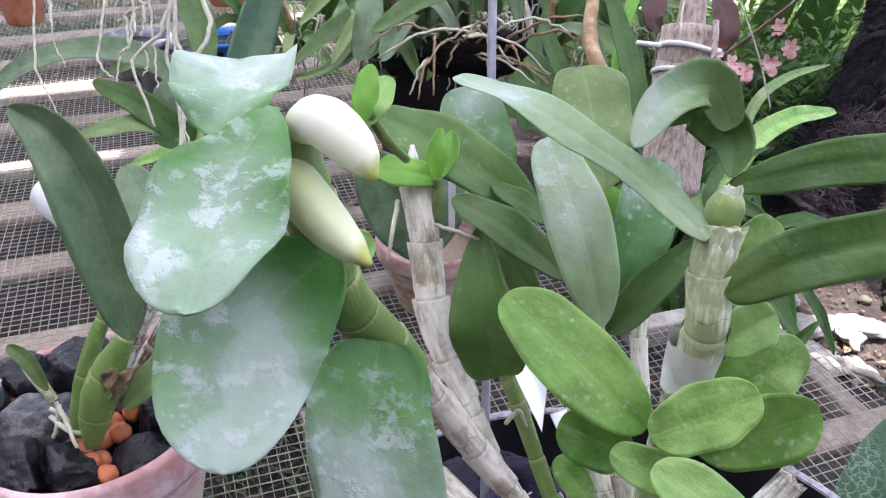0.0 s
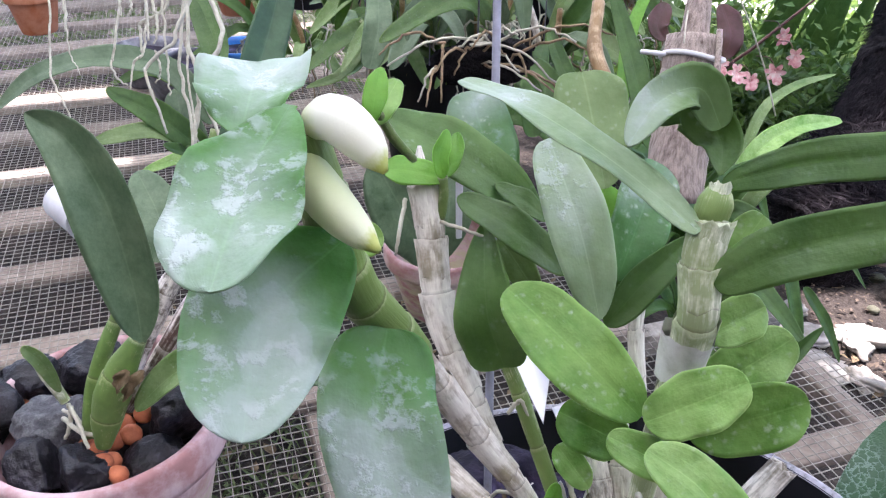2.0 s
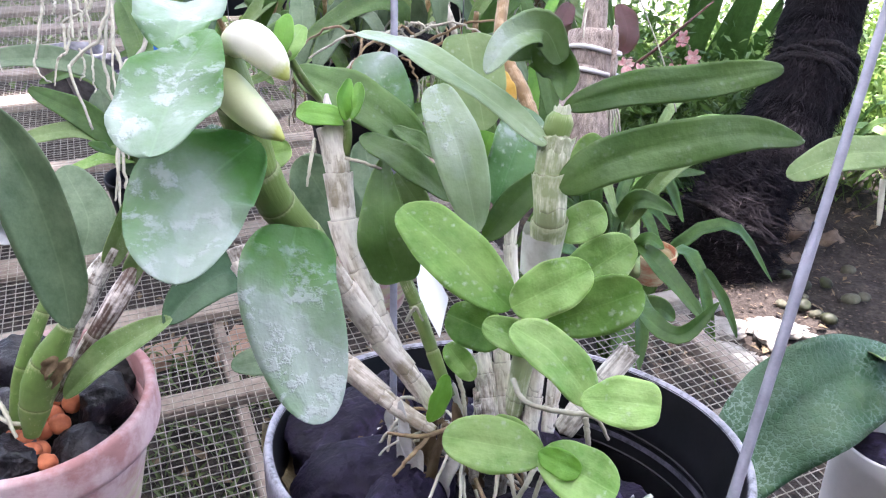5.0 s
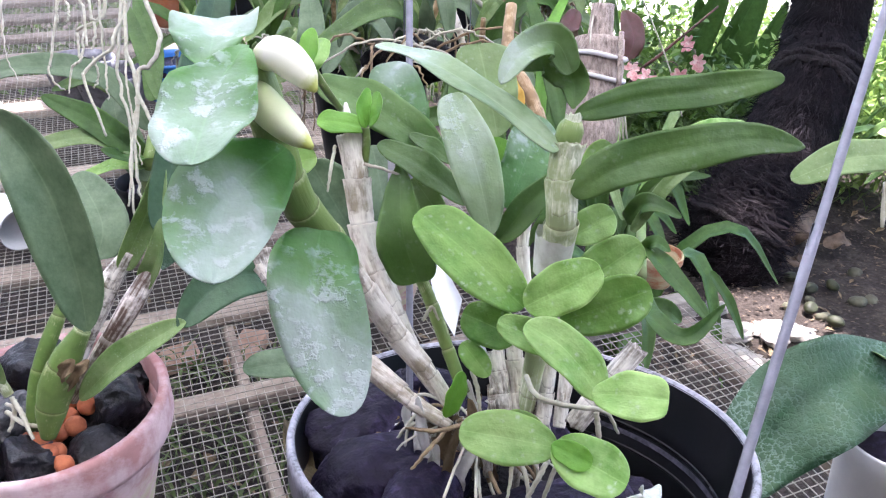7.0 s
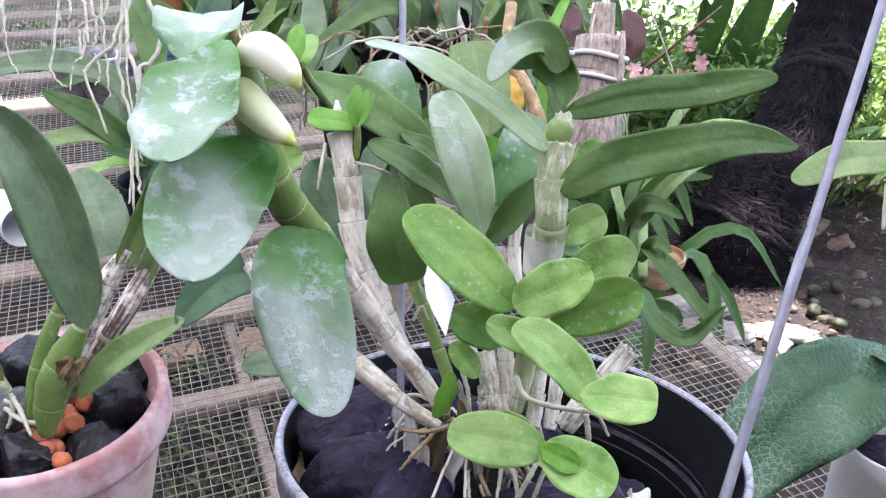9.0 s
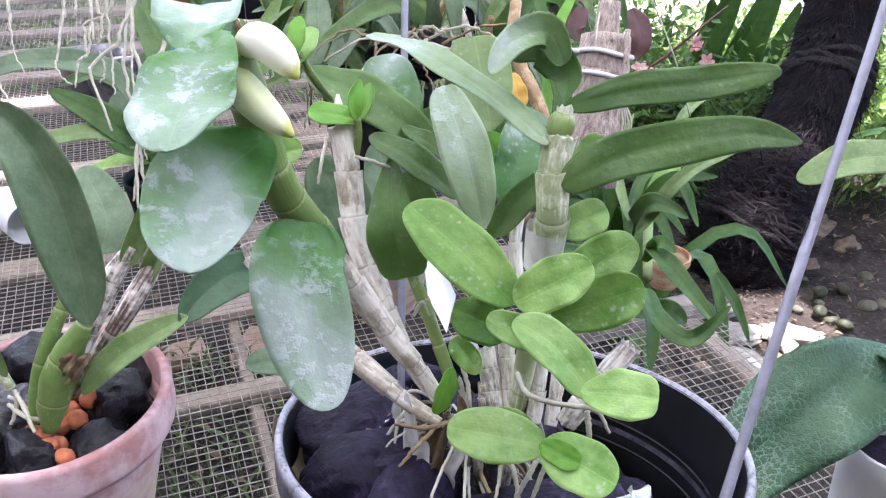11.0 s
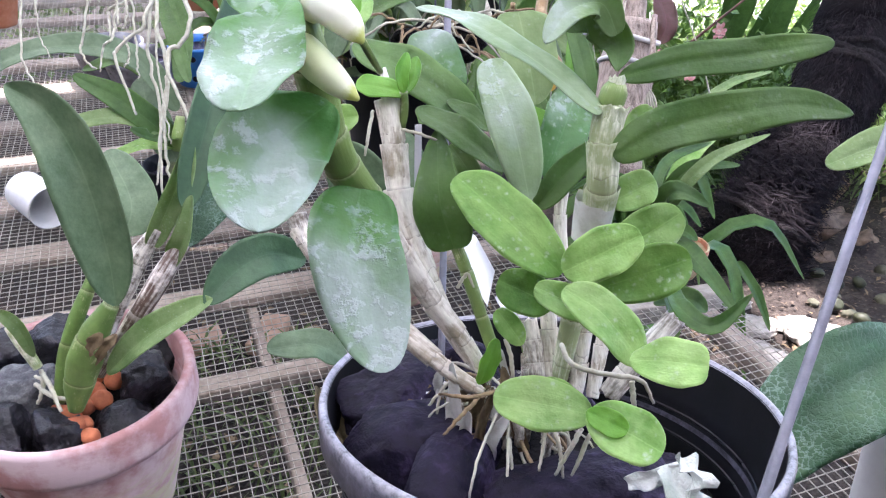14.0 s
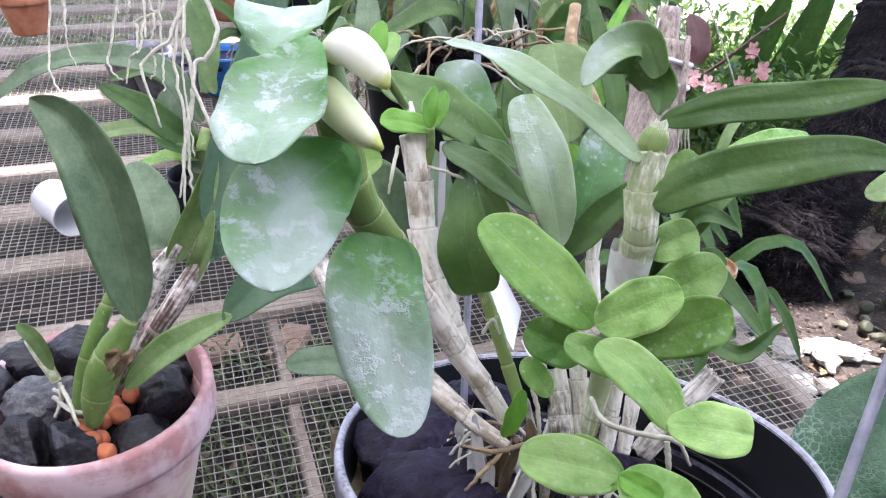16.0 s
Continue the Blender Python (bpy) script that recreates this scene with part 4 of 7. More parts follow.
bud(((-0.0292, 0.1200, 0.6260), (-0.0238, 0.1119, 0.6227), (-0.0172, 0.1036, 0.6194), (-0.0105, 0.0968, 0.6165)), 0.0081, "long pale green-white bud", BUD_GREEN)


def cane(points, radius, material, joints, label="", top=0.9, foot=1.0):
    """A jointed cane; the papery ones carry loose sheaths that flare at each joint."""
    radii = (radius * foot, radius * (1 + foot) / 2, radius * 1.03, radius, radius * top)
    body = tube(dendro, "cane", points, radii, material, label, n=12 * joints + 8, sides=16, turns=jointed(joints), joints=joints, jag=0.0012 if material is CANE_WHITE else 0.0)
    if material in (CANE_PAPER, CANE_PALE):
        line = curve_points(points, 20 * joints + 1)
        for k in range(joints):
            lo, hi = 20 * k + 5, 20 * k + 21
            r = float(np.interp((lo + hi) / 40 / joints, np.linspace(0, 1, 5), radii))
            tube(body, "sheath", line[lo:min(hi, len(line)):5], (r * 0.99, r * 1.02, r * 1.05, r * 1.13), material, n=8, sides=18, jag=0.0009, seed=k + int(radius * 1e5), caps=False)
    return body


cane(((0.0243, 0.1402, 0.5077), (0.0165, 0.1458, 0.5164), (0.0108, 0.1513, 0.5251), (0.0059, 0.1572, 0.5347), (0.0017, 0.1630, 0.5443), (-0.0023, 0.1684, 0.5551), (-0.0040, 0.1736, 0.5660), (-0.0050, 0.1778, 0.5752), (-0.0067, 0.1827, 0.5854)), 0.0043, CANE_PAPER, 6, "old cane in grey papery sheaths", foot=0.5)
cane(((0.0257, 0.1341, 0.5095), (0.0185, 0.1369, 0.5214), (0.0081, 0.1399, 0.5351), (-0.0023, 0.1389, 0.5539), (-0.0073, 0.1345, 0.5657)), 0.0036, CANE_PAPER, 4, "budding cane's foot in grey papery sheaths", foot=0.5)
cane(((-0.0073, 0.1345, 0.5657), (-0.0117, 0.1297, 0.5769), (-0.0170, 0.1242, 0.5886), (-0.0197, 0.1193, 0.5999), (-0.0220, 0.1148, 0.6179), (-0.0249, 0.1162, 0.6280)), 0.0048, CANE_GREEN, 5, "green and yellow budding cane")
cane(((0.0244, 0.1285, 0.5076), (0.0121, 0.1334, 0.5143), (-0.0020, 0.1434, 0.5215), (-0.0241, 0.1581, 0.5317), (-0.0366, 0.1690, 0.5448)), 0.0036, CANE_PAPER, 4, "old cane in grey papery sheaths", foot=0.5)
tube(dendro, "cane_tip", ((-0.0340, 0.1652, 0.5406), (-0.0373, 0.1711, 0.5484)), (0.0030, 0.0037), CANE_WHITE, "bleached cut cane end")
cane(((0.0494, 0.1340, 0.5087), (0.0521, 0.1374, 0.5312), (0.0530, 0.1335, 0.5570), (0.0530, 0.1284, 0.5805), (0.0526, 0.1310, 0.5929), (0.0538, 0.1330, 0.6027), (0.0552, 0.1356, 0.6094)), 0.0044, CANE_PALE, 6, "stout pale green cane with ribbed sheaths", top=0.3, foot=0.7)
tube(dendro, "cane_node", ((0.0529, 0.1325, 0.6001), (0.0535, 0.1335, 0.6030), (0.0545, 0.1349, 0.6056), (0.0556, 0.1375, 0.6072)), (0.0024, 0.0036, 0.0037, 0.0022), CANE_GREEN, "swollen yellow-green node under the top leaves", n=14, sides=16)
tube(dendro, "torn_sheath", ((0.0523, 0.1306, 0.5638), (0.0524, 0.1306, 0.5698), (0.0525, 0.1295, 0.5770)), (0.0050, 0.0052, 0.0054, 0.0056), SHEATH, "torn white papery sheath", n=12, sides=22, jag=0.0009, seed=71, caps=False)
cane(((0.0299, 0.1411, 0.5102), (0.0246, 0.1489, 0.5230), (0.0193, 0.1550, 0.5369), (0.0158, 0.1577, 0.5451)), 0.0022, CANE_GREEN, 3)
cane(((0.0622, 0.1212, 0.5126), (0.0706, 0.1246, 0.5239), (0.0817, 0.1295, 0.5363)), 0.0035, CANE_WHITE, 3, "bleached cut-off cane")
cane(((0.0420, 0.1315, 0.5074), (0.0411, 0.1390, 0.5163), (0.0397, 0.1457, 0.5237)), 0.0031, CANE_WHITE, 3, "bleached cut-off cane")
cane(((0.0472, 0.1322, 0.5053), (0.0469, 0.1410, 0.5167), (0.0460, 0.1509, 0.5298)), 0.0028, CANE_PAPER, 3)
cane(((0.0544, 0.1297, 0.5061), (0.0564, 0.1372, 0.5195), (0.0576, 0.1435, 0.5327)), 0.0025, CANE_PAPER, 3)
cane(((0.0602, 0.1303, 0.5040), (0.0627, 0.1380, 0.5138), (0.0653, 0.1458, 0.5238)), 0.0022, CANE_PAPER, 3)
cane(((0.0489, 0.1453, 0.5448), (0.0481, 0.1550, 0.5575), (0.0503, 0.1637, 0.5670)), 0.0020, CANE_PAPER, 2)
tube(dendro, "shoot_stem", ((-0.0022, 0.1778, 0.5775), (-0.0013, 0.1788, 0.5836), (-0.0016, 0.1797, 0.5891)), (0.0014, 0.0014), CANE_GREEN, n=8)
tube(dendro, "tiny_bud", ((-0.0075, 0.1836, 0.5850), (-0.0077, 0.1853, 0.5898), (-0.0079, 0.1869, 0.5946)), (0.0015, 0.0020, 0.0005), CANE_WHITE, n=8)


def root(points, w, material=None, parent=None, seed=1):
    return tube(parent or dendro, "root", points, (w, w, w * 0.9, w * 0.55), material or ROOT, n=20, sides=8, wobble=w * 0.25, seed=seed)


RW = 0.00075
root(((0.0478, 0.1300, 0.5259), (0.0497, 0.1205, 0.5256), (0.0585, 0.1138, 0.5274), (0.0683, 0.1123, 0.5262), (0.0733, 0.1118, 0.5182)), RW * 1.1)
root(((0.0321, 0.1415, 0.5193), (0.0339, 0.1362, 0.5143), (0.0344, 0.1312, 0.5057)), RW)
root(((0.0401, 0.1250, 0.5078), (0.0426, 0.1160, 0.5046), (0.0404, 0.1065, 0.4958)), RW)
root(((0.0447, 0.1182, 0.5047), (0.0462, 0.1103, 0.5033), (0.0480, 0.1065, 0.4929)), RW, seed=3)
root(((0.0531, 0.1123, 0.5078), (0.0492, 0.1078, 0.5034), (0.0452, 0.1057, 0.4951)), RW * 1.1, seed=4)
root(((0.0552, 0.1099, 0.5079), (0.0525, 0.1067, 0.5020), (0.0502, 0.1054, 0.4952)), RW, seed=5)
root(((0.0665, 0.1147, 0.5241), (0.0671, 0.1117, 0.5190), (0.0685, 0.1124, 0.5103)), RW * 1.2, seed=6)
root(((0.0244, 0.1285, 0.5076), (0.0169, 0.1200, 0.5056), (0.0116, 0.1174, 0.5003)), RW, ROOT_BROWN, seed=7)
root(((0.0296, 0.1271, 0.5099), (0.0196, 0.1228, 0.5109), (0.0102, 0.1277, 0.5079)), RW, ROOT_BROWN, seed=8)
root(((-0.0114, 0.1792, 0.5826), (-0.0126, 0.1720, 0.5780), (-0.0138, 0.1684, 0.5715)), RW * 0.8, ROOT, seed=9)
root(((0.0164, 0.1508, 0.5332), (0.0190, 0.1477, 0.5403), (0.0213, 0.1472, 0.5357)), RW * 0.8, ROOT, seed=10)
root(((-0.0021, 0.1747, 0.5782), (0.0048, 0.1705, 0.5780), (0.0119, 0.1707, 0.5753)), RW * 0.7, ROOT, seed=11)
rr = random.Random(11)
for k in range(44):
    g, d = rr.uniform(0, 6.28), rr.uniform(0.008, 0.03)
    c = np.array((0.035 + 0.012 * math.cos(g), 0.138 + 0.010 * math.sin(g), RIM + rr.uniform(-0.012, 0.01)))
    e = c + (d * math.cos(g), d * math.sin(g) - 0.008, rr.uniform(-0.028, -0.012))
    root((c, (c + e) / 2 + (0.004 * math.cos(g), 0.004 * math.sin(g), 0.006), e), RW * rr.uniform(0.5, 1.0), rr.choice((ROOT, ROOT, ROOT, ROOT_BROWN)), seed=20 + k)


FOOT = [(0.0053, 0.1593, 0.4849), (0.0166, 0.1514, 0.4886), (0.0235, 0.1432, 0.4905), (0.0319, 0.1520, 0.4900), (0.0138, 0.1732, 0.4811), (0.0353, 0.1452, 0.4833)]
leaf_cloud("debris", FOOT, (0.006, 0.005, 0.0012), 200, 0.0042, DRY_LEAF, "brown bark shreds and dry bits in the pot", "debris", 9)
leaf_cloud("debris", FOOT, (0.007, 0.006, 0.0012), 120, 0.0026, SHEATH, "pale specks of dry sheath on charcoal", "debris", 10)

# dry sheath strips and thin stems crowding the foot
rr = random.Random(21)
for k in range(30):
    g, q = rr.uniform(0, 6.283), rr.uniform(0.002, 0.02)
    c = np.array((0.036 + q * 1.25 * math.cos(g), 0.142 + q * math.sin(g), RIM + rr.uniform(-0.02, -0.006)))
    h = rr.uniform(0.012, 0.034)
    e = c + (rr.uniform(-0.006, 0.006), rr.uniform(-0.004, 0.008), h)
    if k % 3:
        leaf(dendro, (c, (c + e) / 2 + (rr.uniform(-0.002, 0.002), -0.001, 0), e), rr.uniform(0.003, 0.006), (rr.uniform(-0.6, 0.6), -0.8, 0.3), SHEATH if k % 2 else DRY_LEAF, "dry_sheath", "", seed=600 + k, wave=0.3, fold=0.5, a=0.15, b=0.3, nu=10, nv=6)
    else:
        tube(dendro, "cane", (c, (c + e) / 2 + (0.001, 0, 0), e), (0.0016, 0.0019, 0.0013), rr.choice((CANE_WHITE, CANE_PAPER, CANE_GREEN)), n=20, sides=10, turns=jointed(3), joints=3, jag=0.001, seed=k)


def build_bright_patch():
    """White pieces behind the canes that stand in for a bright sunlit background."""
    bright_patch = thing("white_piece", (0.0274, 0.1600, 0.5166), "white patch standing in for bright background behind the canes", "plant label")
    for q in (((0.0213, 0.2340, 0.5139), (0.0226, 0.1930, 0.5129), (0.0283, 0.1651, 0.5156), (0.0334, 0.1922, 0.5132), (0.0284, 0.2160, 0.5136)), ((0.0320, 0.1747, 0.5128), (0.0345, 0.1585, 0.5151), (0.0391, 0.1577, 0.5143), (0.0367, 0.1754, 0.5146))):
        bm = bmesh.new()
        f = bm.faces.new([bm.verts.new(v) for v in q])
        ext = bmesh.ops.extrude_face_region(bm, geom=[f])
        bmesh.ops.translate(bm, vec=(0, 0.0012, 0), verts=[v for v in ext["geom"] if isinstance(v, bmesh.types.BMVert)])
        bmesh.ops.recalc_face_normals(bm, faces=bm.faces)
        part("blade", bm, WHITE_PLASTIC, bright_patch)


build_bright_patch()


def build_film():
    """A knotted strip of clear plastic on the charcoal."""
    film = thing("plastic_strip", (0.0747, 0.0840, 0.5110), "crumpled knotted strip of clear plastic lying on charcoal", "plastic strip")
    leaf(film, ((0.0611, 0.0882, 0.5105), (0.0669, 0.0857, 0.5149), (0.0745, 0.0864, 0.5170)), 0.0052, TO_EYE, FILM, "strip_end", wave=0.5, fold=0.5, a=0.1, b=0.1, seed=3)
    leaf(film, ((0.0708, 0.0874, 0.5182), (0.0732, 0.0797, 0.5134), (0.0820, 0.0766, 0.5091), (0.0931, 0.0761, 0.5058)), 0.0090, TO_EYE, FILM, "strip_end", wave=0.6, fold=0.6, a=0.1, b=0.1, seed=5)
    leaf(film, ((0.0725, 0.0866, 0.5209), (0.0756, 0.0812, 0.5200), (0.0746, 0.0789, 0.5122)), 0.0074, (0.6, -0.6, 0.5), FILM, "knot", wave=0.7, fold=0.6, a=0.2, b=0.2, seed=6)


build_film()
leaf(None, ((-0.0313, 0.1651, 0.4776), (-0.0265, 0.1521, 0.4759), (-0.0171, 0.1342, 0.4764), (-0.0048, 0.1231, 0.4788)), 0.0160, (0.5, -0.6, 0.5), DEAD_OLIVE, "dead_leaf", wave=0.25, fold=0.5, a=0.3, b=0.6, seed=77)
tagged(bpy.data.objects["dead_leaf"], "curled brown dead leaf inside the pot rim", "dead leaf")

# ---- clay pot with the cattleya ----
LP = Vector((-0.323, 0.547, 0.0))
LZ, LR = 0.17, 0.104


def build_clay_pot(name, place, r, h, material, label, bottom=0.68):
    pot = thing(name, place, label, "flower pot")
    t = r * 0.085
    body = [(0, 0.004), (r * bottom * 0.9, 0.004), (r * bottom, 0.0), (r * bottom + 0.002, 0.004), (r * 0.985, h * 0.75), (r * 0.99, h * 0.80), (r * 0.95, h * 0.80), (r * 0.93, h * 0.7), (r * bottom - t, t * 2), (0, t * 2)]
    rim = [(r * 0.95, h * 0.76), (r * 1.0, h * 0.755), (r * 1.075, h * 0.765), (r * 1.09, h * 0.80), (r * 1.085, h * 0.975), (r * 1.06, h * 1.0), (r * 1.0, h * 0.998), (r * 0.985, h * 0.975), (r * 0.95, h * 0.76)]
    for piece, prof in (("pot_body", body), ("rim", rim)):
        bm = lathe_bm(prof, 72, 0.008, int(r * 1000))
        bmesh.ops.translate(bm, vec=place, verts=bm.verts)
        part(piece, bm, material, pot)
    return pot


build_clay_pot("clay_pot", (LP.x, LP.y, 0.001), LR, LZ, CLAY_POT, "pinkish terracotta pot with lime bloom, standing on mesh")
bm = lathe_bm([(0, 0.0), (0.06, -0.002), (0.098, -0.006), (0.094, -0.02), (0, -0.02)], 40, 0.0)
bmesh.ops.translate(bm, vec=(LP.x, LP.y, LZ - 0.05), verts=bm.verts)
tagged(part("potting_bed", bm, HUSK, None), "dark crumbs filling the clay pot", "potting mix", kind="stuff")

for i, (place, size, m) in enumerate((
    ((-0.3647, 0.6178, 0.1548), (0.036, 0.03, 0.03), CHARCOAL_BLACK), ((-0.3670, 0.5375, 0.1574), (0.03, 0.03, 0.024), CHARCOAL_ASH), ((-0.3226, 0.4865, 0.1493), (0.034, 0.022, 0.022), CHARCOAL_BLACK),
    ((-0.2572, 0.5552, 0.1540), (0.024, 0.028, 0.028), CHARCOAL_BLACK), ((-0.2673, 0.5130, 0.1380), (0.028, 0.022, 0.022), CHARCOAL_BLACK), ((-0.3676, 0.4948, 0.1451), (0.03, 0.026, 0.024), CHARCOAL_BLACK),
    ((-0.4170, 0.6035, 0.1477), (0.03, 0.03, 0.026), CHARCOAL_BLACK), ((-0.4458, 0.5581, 0.1486), (0.04, 0.04, 0.03), CHARCOAL_BLACK), ((-0.3145, 0.6170, 0.1368), (0.03, 0.025, 0.02), CHARCOAL_BLACK), ((-0.2673, 0.6269, 0.1365), (0.02, 0.024, 0.022), CHARCOAL_BLACK),
)):
    lump("charcoal", place, size, m, "black charcoal lump in the clay pot" if m is CHARCOAL_BLACK else "grey ash-dusted charcoal lump in the clay pot", "charcoal", "charcoal in the clay pot", 30 + i, i * 61, rough=0.09, sub=5, planes=10, grain=0.045)

ball = lump_mesh((0.0088, 0.0088, 0.0085), CLAY_BALL, 5, planes=3, rough=0.05)
for i, place in enumerate(((-0.3048, 0.5544, 0.1597), (-0.2843, 0.5481, 0.1600), (-0.3037, 0.5206, 0.1524), (-0.3135, 0.5098, 0.1496), (-0.2990, 0.4999, 0.1475), (-0.2879, 0.4838, 0.1468), (-0.3033, 0.4937, 0.1506), (-0.3008, 0.5387, 0.1533), (-0.3148, 0.5440, 0.1516), (-0.3000, 0.5656, 0.1590), (-0.2898, 0.5268, 0.1538), (-0.3275, 0.5170, 0.1452), (-0.4150, 0.5758, 0.1408), (-0.4025, 0.5625, 0.1389), (-0.2765, 0.5779, 0.1517), (-0.3232, 0.5688, 0.1536))):
    ob = new("clay_pellet", ball)
    ob.location, ob.rotation_euler = (place[0], place[1] - 0.004, place[2] + 0.005), (i * 1.3, i * 0.7, i * 2.1)
    k = 0.9 + 0.05 * (i % 4)
    ob.scale = (k, k, k)
    tagged(ob, "round orange fired-clay pellet among charcoal", "clay pellet", "clay pellets in the pot")

cattleya = thing("cattleya", (LP.x + 0.04, LP.y - 0.05, LZ - 0.04), "cattleya orchid with thick leathery grey-green leaves", "orchid")


def cl(points, width, facing=TO_EYE, material=None, **more):
    global leaf_seed
    leaf_seed += 1
    more = dict(dict(thick=0.002, fold=0.16, wave=0.03, a=0.5, b=0.4), **more)
    return leaf(cattleya, points, width, facing, material or LEAF_CATTLEYA, seed=leaf_seed, **more)


cl(((-0.2475, 0.5003, 0.2833), (-0.2509, 0.5133, 0.3303), (-0.2628, 0.5271, 0.3956), (-0.2862, 0.5395, 0.4410), (-0.3170, 0.5468, 0.4601)), 0.0500, (0.15, -0.9, 0.3), fold=0.6, a=0.6, b=0.72)
cl(((-0.2862, 0.6433, 0.2686), (-0.2841, 0.6708, 0.2957), (-0.3203, 0.7255, 0.3262)), 0.0527, (0.2, -0.8, 0.5), a=0.45, b=0.5)
cl(((-0.2037, 0.5825, 0.3342), (-0.1916, 0.6230, 0.3805), (-0.1794, 0.6738, 0.4309), (-0.1668, 0.7243, 0.4767), (-0.1573, 0.7745, 0.5258)), 0.0420, (0.5, -0.8, 0.2), LEAF_STRAP, fold=0.25, a=0.4, b=0.4)
cl(((-0.2086, 0.5657, 0.3014), (-0.1858, 0.5931, 0.3301), (-0.1619, 0.6288, 0.3533), (-0.1493, 0.6837, 0.3884)), 0.0419, (0.2, -0.85, 0.4), LEAF_CRACKLED, fold=0.15)
cl(((-0.2685, 0.5020, 0.2076), (-0.2418, 0.5086, 0.2338), (-0.2134, 0.5145, 0.2538), (-0.1728, 0.5244, 0.2743)), 0.0290, (0.0, -0.5, 0.8), LEAF_PALE, fold=0.45, a=0.55, b=0.5)
cl(((-0.1795, 0.5215, 0.2703), (-0.1558, 0.5471, 0.2879), (-0.1287, 0.5710, 0.2927), (-0.0985, 0.5880, 0.2756)), 0.0420, (0.1, -0.75, 0.6), LEAF_STRAP, fold=0.3, a=0.6, b=0.55)
cl(((-0.2098, 0.6070, 0.2925), (-0.1963, 0.6346, 0.3206)), 0.0215, (0.4, -0.8, 0.4))
cl(((-0.3303, 0.5041, 0.2258), (-0.3351, 0.5007, 0.2590), (-0.3476, 0.5003, 0.2770)), 0.0127, (0.2, -0.7, 0.6), LEAF_PALE, fold=0.4)


def bulb(points, radii, material, joints=3, label=""):
    return tube(cattleya, "pseudobulb", points, radii, material, label, n=40, sides=16, turns=jointed(joints, 0.035), joints=joints)


k = 0.70 / 1414
bulb(((-0.3034, 0.4981, 0.1687), (-0.2956, 0.5044, 0.1997), (-0.2794, 0.5097, 0.2397), (-0.2582, 0.5170, 0.2736)), (14 * k, 26 * k, 32 * k, 26 * k, 14 * k), BULB_GREEN, 3, "fat green pseudobulb with torn brown sheath")
bulb(((-0.3253, 0.5137, 0.1636), (-0.3182, 0.5313, 0.2039), (-0.3053, 0.5451, 0.2385), (-0.2904, 0.5632, 0.2711), (-0.2803, 0.5789, 0.2980)), (11 * k, 14 * k, 15 * k, 12 * k, 7 * k), BULB_GREEN, 3)
bulb(((-0.2918, 0.5422, 0.1952), (-0.2767, 0.5591, 0.2349), (-0.2538, 0.5780, 0.2789), (-0.2328, 0.5888, 0.3088)), (12 * k, 16 * k, 22 * k, 20 * k, 12 * k), CANE_WHITE, 3, "old pseudobulb in white papery sheath")
cl(((-0.2391, 0.5811, 0.2952), (-0.2200, 0.5940, 0.3321), (-0.2066, 0.6032, 0.3600), (-0.2011, 0.6233, 0.3860)), 46 * k, (0.4, -0.8, 0.3), LEAF_PALE, fold=0.7, a=0.25, b=0.5)
cl(((-0.2122, 0.5551, 0.2929), (-0.1967, 0.5543, 0.3225), (-0.1918, 0.5717, 0.3524)), 40 * k, (-0.4, -0.8, 0.3), LEAF_PALE, fold=0.6, a=0.25, b=0.5)
bulb(((-0.2859, 0.5217, 0.1904), (-0.2570, 0.5275, 0.2323), (-0.2282, 0.5387, 0.2736), (-0.2046, 0.5638, 0.3083)), (10 * k, 14 * k, 18 * k, 20 * k, 15 * k), CANE_STREAKED, 2, "old cane with dark-streaked white sheath")
bulb(((-0.3613, 0.5353, 0.2367), (-0.3501, 0.5259, 0.2216), (-0.3406, 0.5230, 0.1978)), (13 * k, 12 * k, 9 * k), CANE_PALE, 2)
leaf(cattleya, ((-0.2823, 0.4983, 0.2300), (-0.2698, 0.4914, 0.2488), (-0.2585, 0.4889, 0.2614)), 24 * k, TO_EYE, DRY_LEAF, "torn_sheath", "torn brown husk", wave=0.5, fold=0.5, seed=4)
leaf(cattleya, ((-0.2769, 0.4983, 0.2206), (-0.2621, 0.4986, 0.2420), (-0.2534, 0.5032, 0.2506)), 20 * k, TO_EYE, DRY_LEAF, "torn_sheath", "torn brown husk", wave=0.5, fold=0.5, seed=6)
for i, pts in enumerate((((-0.3404, 0.5256, 0.1924), (-0.3280, 0.5108, 0.1881), (-0.3123, 0.4901, 0.1741)), ((-0.3378, 0.5247, 0.1911), (-0.3388, 0.5163, 0.1767), (-0.3430, 0.5098, 0.1655)), ((-0.3248, 0.5105, 0.1681), (-0.3326, 0.5187, 0.1814), (-0.3480, 0.5271, 0.1845)), ((-0.3480, 0.5231, 0.1777), (-0.3203, 0.5040, 0.1772), (-0.2973, 0.5039, 0.1790)))):
    tube(cattleya, "root", pts, (0.0022, 0.0022, 0.0016), ROOT, n=16, sides=8, wobble=0.0006, seed=i)

